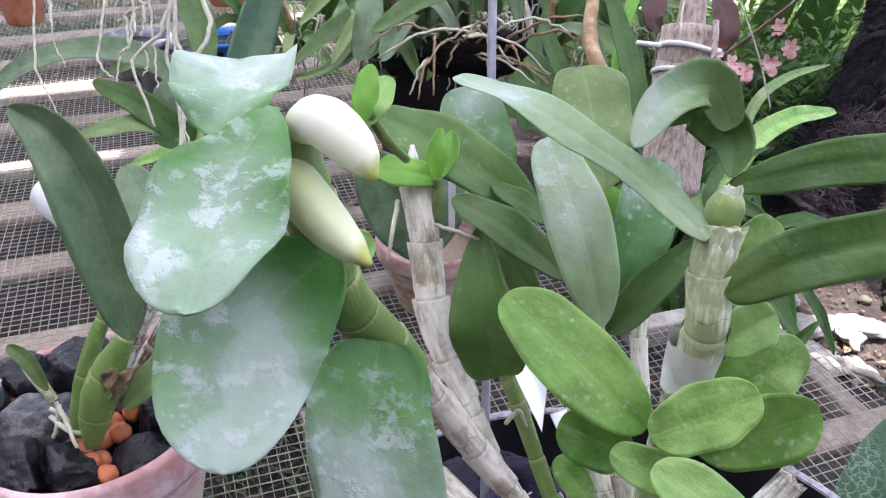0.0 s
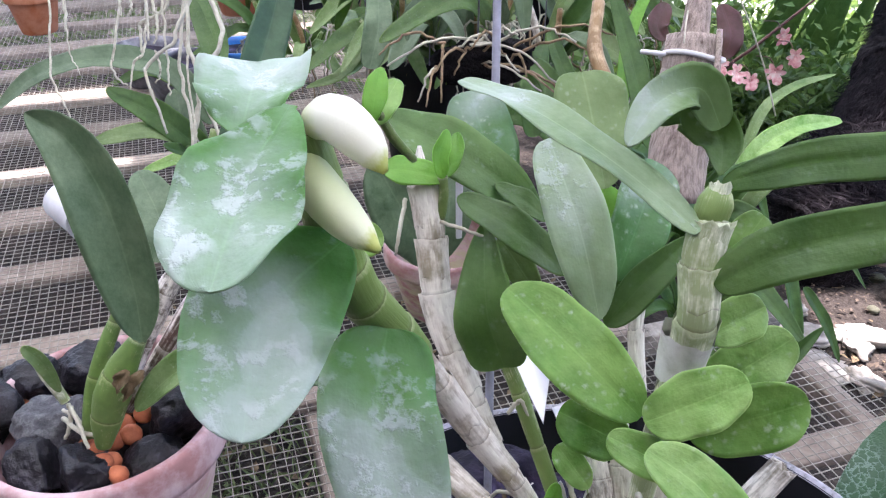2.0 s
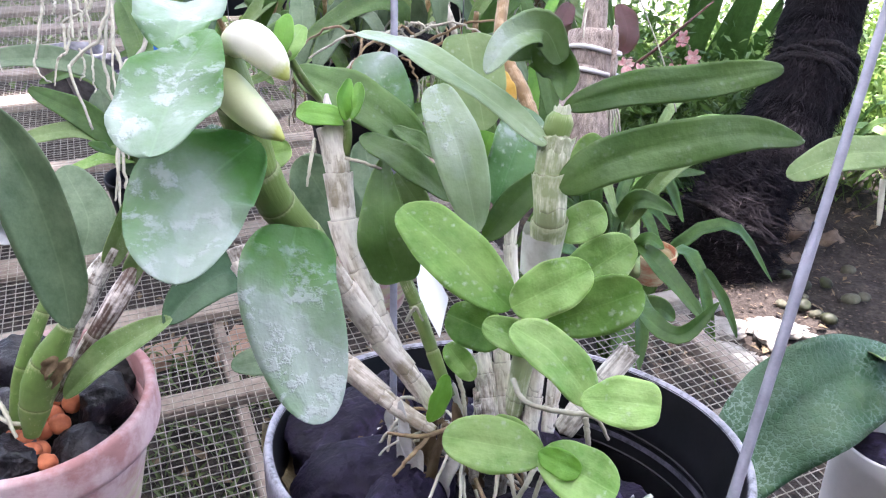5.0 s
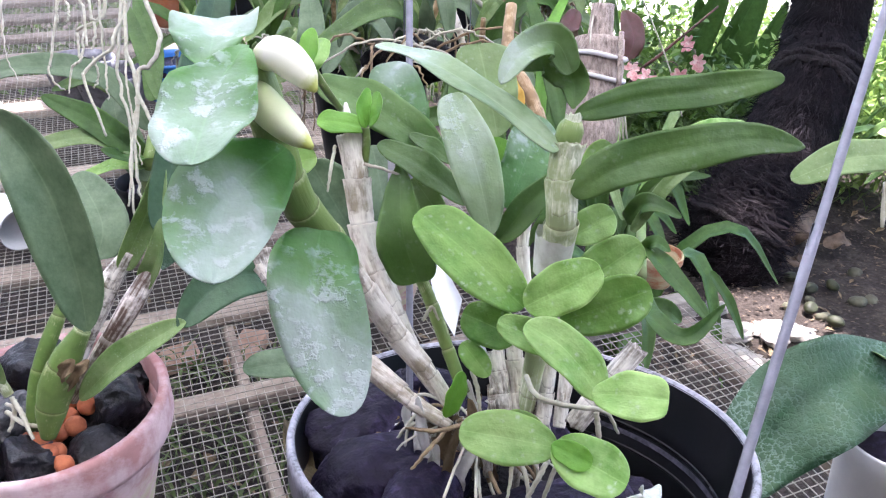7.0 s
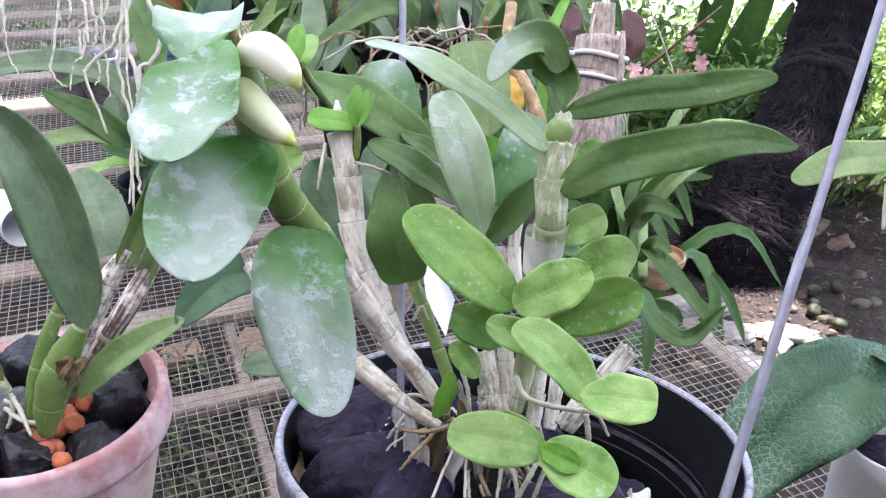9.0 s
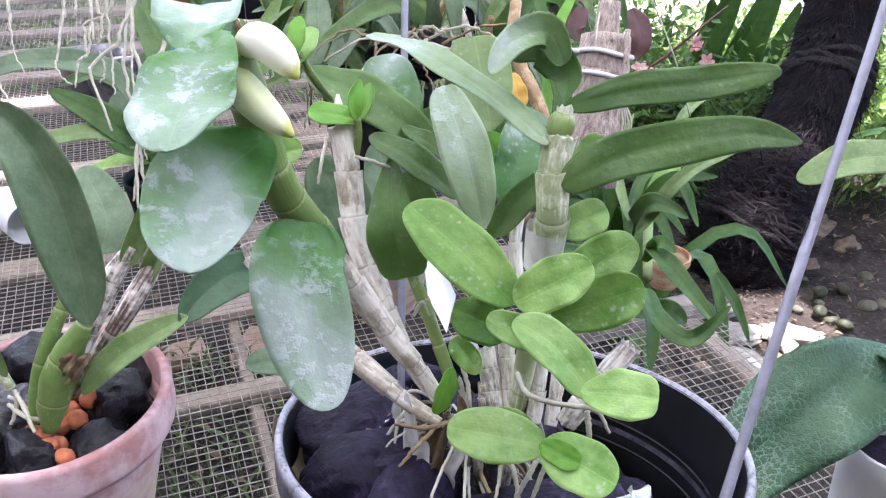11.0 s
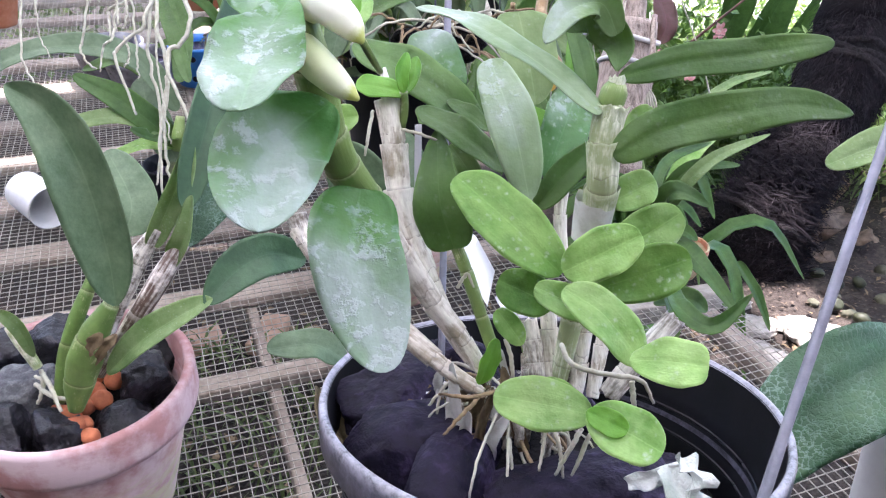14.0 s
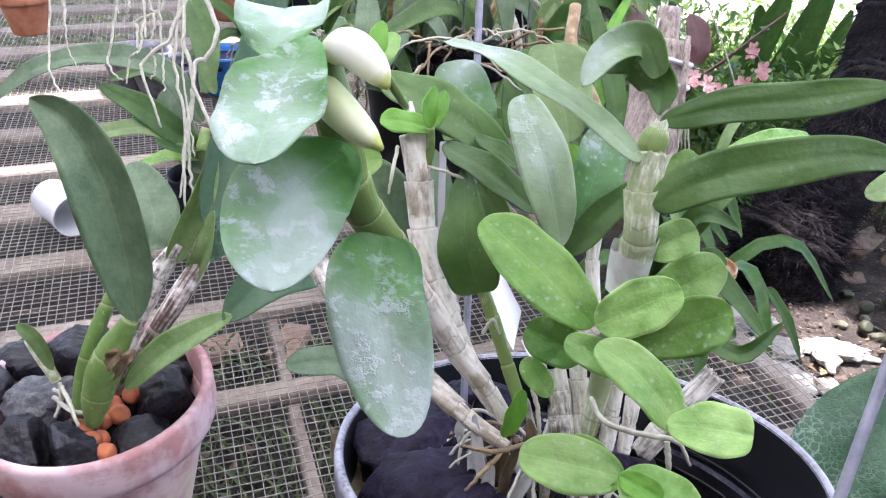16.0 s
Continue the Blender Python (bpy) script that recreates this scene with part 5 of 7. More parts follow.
# ---- things on and round the bench ----
def strap_plant(name, place, count, length, width, material, label, seed, spread=0.7, rise=0.8, droop=0.9, lean=(0, 0), category="plant"):
    """A tuft of arching strap leaves from one foot."""
    rnd = random.Random(seed)
    plant = thing(name, place, label, category)
    p0 = np.array(place)
    for k in range(count):
        g = 6.283 * k / count + rnd.uniform(-0.4, 0.4)
        d = np.array((math.cos(g) * spread + lean[0], math.sin(g) * spread + lean[1], 0.0))
        l = length * rnd.uniform(0.65, 1.15)
        up = rise * rnd.uniform(0.7, 1.2)
        p1 = p0 + (d * 0.35 + (0, 0, up * 0.6)) * l
        p2 = p0 + (d * 0.8 + (0, 0, up * 0.75)) * l
        p3 = p0 + (d * 1.25 + (0, 0, up * 0.75 - droop * rnd.uniform(0.3, 0.9))) * l
        leaf(plant, (p0, p1, p2, p3), width * rnd.uniform(0.8, 1.15), (-d[0] * 0.3, -d[1] * 0.3 - 0.35, 1.0), material, seed=seed * 50 + k, fold=0.3, a=0.25, b=0.55, nu=14, nv=6)
    return plant


def plastic_pot(name, place, r, h, material, label, ribs=True):
    pot = thing(name, place, label, "flower pot")
    prof = [(0, 0), (r * 0.72, 0), (r * 0.75, 0.004), (r * 0.96, h - 0.016), (r, h - 0.014), (r * 1.02, h - 0.002), (r, h), (r * 0.97, h - 0.001), (r * 0.93, h - 0.02), (r * 0.72, 0.006), (0, 0.006)]
    bm = lathe_bm(prof, 40, 0.01, int(r * 1e4))
    bmesh.ops.translate(bm, vec=place, verts=bm.verts)
    part("pot_body", bm, material, pot)
    bm = lathe_bm([(0, h - 0.02), (r * 0.9, h - 0.024), (r * 0.9, h - 0.03), (0, h - 0.03)], 24, 0.03)
    for v in bm.verts:
        v.co.z += 0.006 * noise.noise(v.co * 50)
    bmesh.ops.translate(bm, vec=place, verts=bm.verts)
    part("filling", bm, CHARCOAL, pot, "dark potting mix")
    return pot


def hung(pot, place, r, h, top):
    """Three thin wires from a pot's rim to the added roof."""
    for g in (0.4, 2.5, 4.6):
        a = (place[0] + r * math.cos(g), place[1] + r * math.sin(g), place[2] + h - 0.002)
        tube(pot, "wire", (a, (place[0], place[1], place[2] + h + top)), (0.0009, 0.0009), WIRE_GREY, n=4, sides=6)
    tube(pot, "wire", ((place[0], place[1], place[2] + h + top), (place[0], place[1], 2.198)), (0.0009, 0.0009), WIRE_GREY, n=4, sides=6)


# a white cup lying on the mesh
def build_cup():
    c = Vector((-0.6340, 1.1700, 0.0000))
    cup = thing("plastic_cup", (c.x, c.y, 0.001), "white plastic cup lying on its side on mesh", "cup")
    bm = lathe_bm([(0, -0.046), (0.030, -0.046), (0.034, -0.043), (0.0365, 0.044), (0.0375, 0.046), (0.0355, 0.046), (0.033, -0.04), (0, -0.041)], 48)
    bmesh.ops.transform(bm, matrix=Matrix.Translation((c.x, c.y, 0.039)) @ Matrix.Rotation(radians(-42), 4, "Z") @ Matrix.Rotation(radians(92), 4, "Y"), verts=bm.verts)
    part("cup_body", bm, WHITE_PLASTIC, cup)


build_cup()

# white pot with a broad crackled leaf
WP = Vector((0.3109, 0.2803, 0.2525))
wp = plastic_pot("white_pot", (WP.x, WP.y, WP.z), 0.031, 0.10, WHITE_PLASTIC, "white plastic pot filled with black charcoal, hung up")
for g in (0.1, 1.1, -0.9):
    tube(wp, "wire", ((WP.x + 0.031 * math.cos(g), WP.y + 0.031 * math.sin(g), WP.z + 0.098), (WP.x + 0.12, WP.y + 0.02, WP.z + 0.45)), (0.0008, 0.0008), WIRE_GREY, n=4, sides=6)
tube(wp, "wire", ((WP.x + 0.12, WP.y + 0.02, WP.z + 0.45), (WP.x + 0.12, WP.y + 0.02, 2.198)), (0.0008, 0.0008), WIRE_GREY, n=4, sides=6)
broad = thing("broadleaf_orchid", (WP.x, WP.y, WP.z + 0.08), "orchid with broad dark green crackle-filmed leaf, in a white pot", "orchid")
leaf(broad, ((0.3291, 0.3112, 0.3787), (0.2894, 0.2981, 0.3811), (0.2532, 0.2861, 0.3758), (0.2206, 0.2717, 0.3566), (0.1969, 0.2538, 0.3324)), 0.0630, (0.1, -0.55, 0.8), LEAF_CRACKLED, thick=0.0015, fold=0.12, a=0.42, b=0.45, seed=3)
leaf(broad, ((0.3120, 0.2880, 0.3967), (0.3115, 0.3064, 0.3885), (0.3104, 0.3331, 0.3744)), 0.0200, (0.1, -0.5, 0.8), LEAF_PALE, thick=0.0012, seed=4)
tube(broad, "pseudobulb", ((0.3052, 0.2612, 0.3689), (0.3073, 0.2746, 0.3826), (0.3087, 0.2882, 0.3966)), (0.005, 0.007, 0.004), BULB_GREEN, n=16)
pale_orchid = thing("pale_orchid", (0.4122, 0.4331, 0.4051), "orchid with a pale grey-green leaf, hung beside the bench", "orchid")
leaf(pale_orchid, ((0.3997, 0.4303, 0.4619), (0.3559, 0.4249, 0.4713), (0.3172, 0.4211, 0.4714), (0.2770, 0.4111, 0.4605)), 0.0262, (0.0, -0.6, 0.8), LEAF_PALE, fold=0.2, seed=8, thick=0.0015)
tube(pale_orchid, "root", ((0.3563, 0.4276, 0.4506), (0.3543, 0.4178, 0.4332), (0.3529, 0.4119, 0.4227)), (0.002, 0.002, 0.0012), ROOT, n=8)
tube(pale_orchid, "wire", ((0.4165, 0.4370, 0.4126), up_to_roof((0.4165, 0.4370, 0.4126), (0.4386, 0.5614, 0.6334))), (0.0009, 0.0009), WIRE_GREY, n=6, sides=6)
tube(pale_orchid, "cane", ((0.4122, 0.4331, 0.4051), (0.4060, 0.4312, 0.4391), (0.4006, 0.4312, 0.4637)), (0.004, 0.005, 0.003), CANE_GREEN, n=10)


# the wooden log with its ties
def build_log():
    a, b = np.array((0.1815, 0.5861, 0.5076)), np.array((0.1732, 0.5463, 0.3963))
    log = thing("mounted_log", b, "short bark-covered log on a string, bound with white cable ties", "log mount")
    r = 0.0222
    body = tube(log, "log_body", (a, (a + b) / 2, b), (r * 0.92, r, r * 1.02, r), LOG_BARK, n=30, sides=28, wobble=0.0006, seed=2)
    d = unit(b - a)
    tube(log, "stub", (a - d * 0.028, a + d * 0.004), (r * 0.42, r * 0.5), LOG_BARK, n=6, sides=12)
    s1 = unit(np.cross(d, (0, 1, 0)))
    s2 = np.cross(d, s1)
    for f in (0.12, 0.27):
        c = a + (b - a) * f
        pts = [c + (r * 1.03) * (math.cos(g) * s1 + math.sin(g) * s2) + d * 0.002 * math.sin(g * 2) for g in np.linspace(0, 6.28, 30)]
        tube(log, "cable_tie", pts, (0.0021, 0.0021), WHITE_PLASTIC, "white cable tie", n=48, sides=6)
    tube(log, "cable_tie", ((0.1521, 0.5527, 0.5052), (0.1337, 0.5451, 0.5093)), (0.002, 0.0018), WHITE_PLASTIC, n=4, sides=6)
    tube(log, "stick", ((0.1950, 0.5729, 0.5168), (0.1921, 0.5546, 0.4945), (0.1911, 0.5460, 0.4692)), (0.0022, 0.0024), LOG_BARK, n=8, sides=8)
    tube(log, "string", ((0.1656, 0.5557, 0.5125), (0.1738, 0.5863, 0.5270), (0.1875, 0.6186, 0.5653), (0.157, 0.56, 2.198)), (0.0007, 0.0007), ROOT, n=12, sides=6)
    for i in range(7):
        tube(log, "root", ((0.1907, 0.5604, 0.4640), np.array((0.1928, 0.5497, 0.4557)) + (0.002 * i - 0.006, 0, 0), np.array((0.1961, 0.5433, 0.4350)) + (0.0032 * i - 0.012, 0, 0)), (0.0011, 0.001, 0.0006), ROOT, n=10, sides=6, wobble=0.0005, seed=i)
    leaf(log, ((0.2153, 0.6146, 0.4818), (0.2216, 0.6235, 0.4982), (0.2176, 0.6462, 0.5172)), 0.0208, TO_EYE, LEAF_RED, label="dark purplish round leaf", seed=1)
    leaf(log, ((0.1768, 0.6443, 0.4874), (0.1695, 0.6512, 0.4983), (0.1798, 0.6694, 0.5116)), 0.0178, TO_EYE, LEAF_RED, label="dark purplish round leaf", seed=2)


build_log()


# pink flower spray
def build_spray():
    spray = thing("flower_spray", (0.2883, 0.8984, 0.3427), "arching dark stem of small pink orchid flowers", "flower spray")
    tube(spray, "stem", ((0.2807, 0.9020, 0.2872), (0.3116, 0.8915, 0.3746), (0.3408, 0.8853, 0.4086), (0.3826, 0.8909, 0.4451), (0.4070, 0.8993, 0.4634)), (0.0022, 0.002, 0.0012), FLOWER_STEM, n=24, sides=8)
    rnd = random.Random(5)
    spots = ((0.3086, 0.8350, 0.3957), (0.3250, 0.8353, 0.3881), (0.3475, 0.8287, 0.3995), (0.3720, 0.8453, 0.4116), (0.3662, 0.8765, 0.4251), (0.3097, 0.8933, 0.3869))
    for i, c in enumerate(spots):
        c = np.array(c)
        tilt = unit((rnd.uniform(-0.5, 0.5), -1, rnd.uniform(-0.2, 0.5)))
        sx = unit(np.cross(tilt, (0, 0, 1)))
        sy = np.cross(sx, tilt)
        bloom = tube(spray, "flower", (c - tilt * 0.001, c + tilt * 0.003), (0.0014, 0.0012, 0.0006), PETAL_PINK, "small pink star-shaped flower", n=4, sides=8)
        for k in range(6):
            g = 6.283 * k / 6 + rnd.uniform(-0.2, 0.2)
            d, e = math.cos(g) * sx + math.sin(g) * sy, -math.sin(g) * sx + math.cos(g) * sy
            l, w = (0.0108 if k != 4 else 0.014) * rnd.uniform(0.85, 1.1), (0.0030 if k != 4 else 0.0052)
            verts, faces = [], []
            for f, ww in ((0.05, 0.2), (0.35, 0.85), (0.65, 1.0), (0.88, 0.7), (1.0, 0.1)):
                for v in (-1, 0, 1):
                    verts.append(c + d * l * f + e * v * w * ww + tilt * (0.0025 * math.sin(f * 2.4) + 0.0008 * abs(v)))
            for r_ in range(4):
                for v in range(2):
                    z = r_ * 3 + v
                    faces.append((z, z + 1, z + 4, z + 3))
            put("petal" if k != 4 else "lip", mesh_from("petal", verts, faces, PETAL_PINK), bloom)
        tube(spray, "flower_stalk", (c, c + (-0.004, 0.01, 0.012), c + (-0.012, 0.03, 0.008)), (0.0006, 0.0006), FLOWER_STEM, n=6, sides=5)


build_spray()

# thin hanging strings
line = thing("string", (0.3561, 0.8228, 0.3622), "thin pale string hanging down", "string")
tube(line, "strand", ((0.2746, 0.8633, 0.5217), (0.3084, 0.8494, 0.4621), (0.3368, 0.8378, 0.4057), (0.3545, 0.8179, 0.3534)), (0.0009, 0.0009), ROOT, n=16, sides=6)


ROPE = simple("coir_rope", [(0.3, (0.010, 0.008, 0.009)), (0.55, (0.035, 0.030, 0.031)), (0.78, (0.13, 0.112, 0.11))], 120, 0.9, 1.0, 0.006, fine=0.5, spec=0.1)


# palm trunk wrapped in coir
def build_palm():
    a, b, c, e = np.array((1.0348, 1.9552, -0.5700)), np.array((1.0384, 1.9798, -0.4095)), np.array((1.2010, 2.1355, -0.2574)), np.array((1.3282, 2.2792, -0.0901))
    d = np.array((2.05, 3.35, 2.9))
    knee = np.array((1.4200, 2.4443, 0.0901))
    way = (a, b, c, e, knee, e + (d - e) * 0.22, e + (d - e) * 0.5, d)
    palm = thing("palm", a, "palm trunk wrapped in dark coir fibre and rope", "palm tree")
    lumps = lambda u: 0.97 + 0.05 * np.sin(u * 60) + 0.05 * np.sin(u * 23 + 1) + 0.03 * np.sin(u * 131)
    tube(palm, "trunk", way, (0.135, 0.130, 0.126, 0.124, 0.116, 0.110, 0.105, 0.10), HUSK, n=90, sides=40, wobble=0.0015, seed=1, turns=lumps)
    line = curve_points(way, 80)[:60]
    rnd = random.Random(3)
    near = lambda p, off: min(max(int(np.argmin(np.linalg.norm(line - p, axis=1))) + off, 1), 58)
    for i, s in enumerate((near(e, 0), near(e, 0), near(e, 1), near(e, 2), near(e, -1), near(b, 0), near(knee, 2))):
        t = unit(line[s + 1] - line[s - 1])
        e1 = unit(np.cross(t, (0, 1, 0.3)))
        e2 = np.cross(t, e1)
        r = np.interp(s, (0, 11, 22, 34, 45), (0.139, 0.134, 0.130, 0.128, 0.119))
        pts = [line[s] + r * (math.cos(g) * e1 + math.sin(g) * e2) + t * 0.03 * math.sin(g + i * 1.9) for g in np.linspace(0, 6.3, 24)]
        tube(palm, "rope", pts, (0.010, 0.013, 0.008, 0.013, 0.010), ROPE, "dark coir rope turn", n=80, sides=8, wobble=0.0045, seed=i)
    verts, faces = [], []
    for k in range(19000):
        s = rnd.uniform(0.3, 50)
        i = int(s)
        p = line[i] + (line[i + 1] - line[i]) * (s - i)
        t = unit(line[i + 1] - line[i])
        e1 = unit(np.cross(t, (0, 1, 0.3)))
        e2 = np.cross(t, e1)
        g = rnd.uniform(0, 6.283)
        out = math.cos(g) * e1 + math.sin(g) * e2
        r = np.interp(s, (0, 11, 22, 34, 45), (0.132, 0.127, 0.122, 0.120, 0.112))
        p = p + out * (r - 0.004)
        low = s < 22
        along = rnd.gauss(-0.9, 0.3) if not low else rnd.gauss(0, 0.5)
        e = p + (t * along + np.cross(t, out) * rnd.gauss(0, 0.28 if not low else 0.9)) * rnd.uniform(0.03, 0.12 if not low else 0.08) + out * (rnd.uniform(0.002, 0.018) if k % 5 else rnd.uniform(0.02, 0.05))
        m = (p + e) / 2 + out * 0.006
        w = unit(np.cross(e - p, out)) * rnd.uniform(0.0007, 0.0019)
        q = len(verts)
        verts += [p - w, p + w, m + w, m - w, e]
        faces += [(q, q + 1, q + 2, q + 3), (q + 3, q + 2, q + 4)]
    ob = put("fibre", mesh_from("fibre", verts, faces, FIBRE, smooth=False), palm, "loose coir fibres")
    ob["kind"] = "stuff"
    # unseen crown above the roof, its fronds bent towards the bench to shade the soil
    verts, faces, uvs = [], [], []
    # sun flecks wanted on the soil; leaflets that would shade them are left out
    flecks = ((1.03, 1.74, 0.10), (1.10, 1.62, 0.11), (1.17, 1.92, 0.05), (1.03, 1.52, 0.08), (1.6, 2.3, 0.08), (0.80, 1.62, 0.06), (1.5, 1.6, 0.05))

    def shades_fleck(p):
        k = (p[2] - GROUND) / SUN_DIR.z
        x, y = p[0] - SUN_DIR.x * k, p[1] - SUN_DIR.y * k
        return any(math.hypot(x - fx, y - fy) < r for fx, fy, r in flecks)

    for k in range(28):
        g = math.pi * 1.35 + rnd.gauss(0, 0.95)
        out = np.array((math.cos(g), math.sin(g), 0))
        side = np.cross(out, (0, 0, 1))
        l = rnd.uniform(1.1, 2.0)
        for s in range(3, 60):
            f = s / 60
            p = d + out * l * f + (0, 0, l * (0.55 * f - 0.75 * f * f))
            for sg in (-1, 1):
                w = (0.40 * math.sin(math.pi * min(1, f * 0.9 + 0.1)) + 0.05) * rnd.uniform(0.8, 1.1)
                e = p + side * sg * w + out * 0.18 + (0, 0, -0.12 + rnd.uniform(-0.05, 0.05))
                if any(shades_fleck(p + (e - p) * f1) for f1 in (0.1, 0.3, 0.5, 0.7, 0.9)):
                    continue
                q = len(verts)
                verts += [p, (p + e) / 2 + out * 0.022 + (0, 0, 0.02), e, (p + e) / 2 - out * 0.012]
                uvs += [(0, 0.5), (0.5, 1), (1, 0.5), (0.5, 0)]
                faces.append((q, q + 1, q + 2, q + 3))
    ob = put("crown", mesh_from("crown", verts, faces, FOLIAGE, uvs, smooth=False), palm, "unseen green feathery fronds, shaped to dapple the soil")


build_palm()

# strap-leaved plants and small clay pots behind the dendrobium
SP = Vector((0.4345, 1.0044, 0.0300))
build_clay_pot("clay_pot", (SP.x, SP.y, 0.001), 0.033, 0.055, CLAY_PLAIN, "small orange terracotta pot on the bench")
tuft = thing("strap_orchid", (SP.x, SP.y, 0.07), "orchid with arching green strap leaves, in a small clay pot", "orchid")
SL = (
    (((0.2737, 0.6380, 0.2284), (0.2687, 0.5807, 0.2285), (0.2949, 0.5532, 0.2248), (0.3329, 0.5668, 0.2543)), 36, LEAF_BACK), (((0.2840, 0.6872, 0.2555), (0.3034, 0.6332, 0.2448), (0.3358, 0.5892, 0.2132)), 40, LEAF_BACK),
    (((0.2768, 0.6631, 0.2121), (0.2693, 0.5929, 0.2094), (0.2609, 0.5547, 0.1817)), 28, LEAF_BACK), (((0.3578, 0.6662, 0.2299), (0.3788, 0.6476, 0.2006), (0.3935, 0.6264, 0.1658)), 22, LEAF_BACK),
    (((0.2779, 0.7114, 0.2565), (0.3228, 0.7213, 0.3211), (0.4004, 0.7511, 0.3446)), 26, LEAF_PALE), (((0.2809, 0.7352, 0.2582), (0.3108, 0.7374, 0.3069), (0.3760, 0.7538, 0.3052)), 30, LEAF_BACK),
    (((0.2776, 0.7355, 0.2581), (0.2911, 0.7083, 0.2934), (0.3280, 0.6978, 0.2807)), 40, LEAF_BACK), (((0.2709, 0.7295, 0.2467), (0.3009, 0.7870, 0.2911), (0.3732, 0.8412, 0.2960)), 24, LEAF_BACK),
    (((0.2744, 0.7357, 0.2581), (0.2677, 0.7962, 0.3021), (0.3037, 0.8711, 0.3376)), 22, LEAF_PALE), (((0.2835, 0.6952, 0.2290), (0.2899, 0.6693, 0.2655), (0.3079, 0.6634, 0.2580)), 30, LEAF_BACK),
    (((0.2760, 0.6674, 0.1791), (0.3005, 0.6323, 0.2024), (0.3185, 0.6249, 0.1922)), 44, LEAF_BACK),
)
for i, (pts, w, m) in enumerate(SL):
    leaf(tuft, pts, w * 0.85 / 1414, (0.1, -0.6, 0.7), m, seed=300 + i, fold=0.3, a=0.3, b=0.6)

# black pot and clay pot standing behind the canes
BP = Vector((-0.0176, 1.0152, 0.1821))
bp = plastic_pot("black_pot", (BP.x, BP.y, BP.z), 0.085, 0.19, BLACK_PLASTIC, "black plastic pot hanging behind the dendrobium")
hung(bp, BP, 0.085, 0.19, 0.5)
CP = Vector((-0.0131, 0.9563, 0.1000))
build_clay_pot("clay_pot", (CP.x, CP.y, 0.001), 0.075, 0.11, CLAY_POT, "brown-pink terracotta pot standing on the mesh")
grey = thing("greyleaf_orchid", (CP.x, CP.y, 0.1), "orchid with broad blue-grey leaves in a clay pot", "orchid")
leaf(grey, ((-0.0173, 0.8042, 0.1717), (-0.0484, 0.7869, 0.2376), (-0.0842, 0.7953, 0.3075)), 0.0739, TO_EYE, LEAF_CATTLEYA, seed=1, thick=0.002)
leaf(grey, ((-0.0173, 0.8042, 0.1717), (-0.0016, 0.8167, 0.2364), (-0.0143, 0.8742, 0.2945)), 0.0537, TO_EYE, LEAF_CATTLEYA, seed=2, thick=0.002)
leaf(grey, ((-0.0682, 0.6525, 0.1005), (-0.1034, 0.6487, 0.1290), (-0.1543, 0.6331, 0.1343)), 0.0386, (0.0, -0.4, 0.9), LEAF_CATTLEYA, seed=3, thick=0.0015)
tube(grey, "pseudobulb", ((-0.0080, 0.7719, 0.1166), (-0.0142, 0.7934, 0.1533), (-0.0172, 0.8060, 0.1747)), (0.008, 0.012, 0.006), BULB_GREEN, n=14)



def build_strip_label():
    """A long white label stuck upright in the pot behind the canes."""
    top, foot = np.array((0.0087, 0.7357, 0.3563)), np.array((0.0091, 0.7481, 0.2362))
    strip = thing("white_piece", foot, "long blank white plastic label stuck behind the canes", "plant label")
    me = leaf_mesh((top, (top + foot) / 2, foot), 0.0078, (0.2, -0.9, 0.3), WHITE_PLASTIC, fold=0.05, wave=0.02, a=0.02, b=0.05, thick=0.0012)
    put("blade", me, strip)


build_strip_label()

# a hung orchid with a mass of pale roots, behind the canes' tops
MR = np.array((0.0200, 0.5990, 0.4824))
mass = thing("rooted_orchid", MR, "hanging orchid, a mass of pale wiry roots", "orchid")
put("root_mass", lump_mesh((0.036, 0.026, 0.02), HUSK, 4, rough=0.25, sub=4), mass).location = MR
bpy.context.view_layer.update()
rnd = random.Random(8)
for k in range(22):
    g = rnd.uniform(-0.5, 3.7)
    d = np.array((math.cos(g) * rnd.uniform(0.03, 0.085), -0.03 * rnd.random() - 0.01, -math.sin(g) * rnd.uniform(0.0, 0.035) + rnd.uniform(-0.02, 0.03)))
    s = MR + (rnd.uniform(-0.03, 0.03), -0.01, rnd.uniform(-0.005, 0.02))
    tube(mass, "root", (s, s + d * 0.55 + (0, 0, 0.012), s + d), (0.0013, 0.0011, 0.0007), rnd.choice((ROOT, ROOT_BROWN, ROOT_BROWN)), n=12, sides=6, wobble=0.0012, seed=k)
tube(mass, "cane", ((0.1154, 0.4555, 0.4769), (0.1066, 0.4674, 0.4966), (0.0925, 0.4956, 0.5237), (0.0961, 0.5227, 0.5489)), (0.004, 0.0052, 0.005, 0.004), CANE_BROWN, "dry brown-yellow cane", n=30, turns=jointed(4, 0.1))
leaf(mass, ((0.0865, 0.4525, 0.5184), (0.0887, 0.4417, 0.5103), (0.0923, 0.4355, 0.5001)), 0.0130, TO_EYE, LEAF_YELLOW, label="withered orange leaf", seed=2)
tube(mass, "wire", (MR, (MR[0] + 0.01, MR[1] + 0.02, 2.198)), (0.0008, 0.0008), WIRE_GREY, n=3, sides=5)

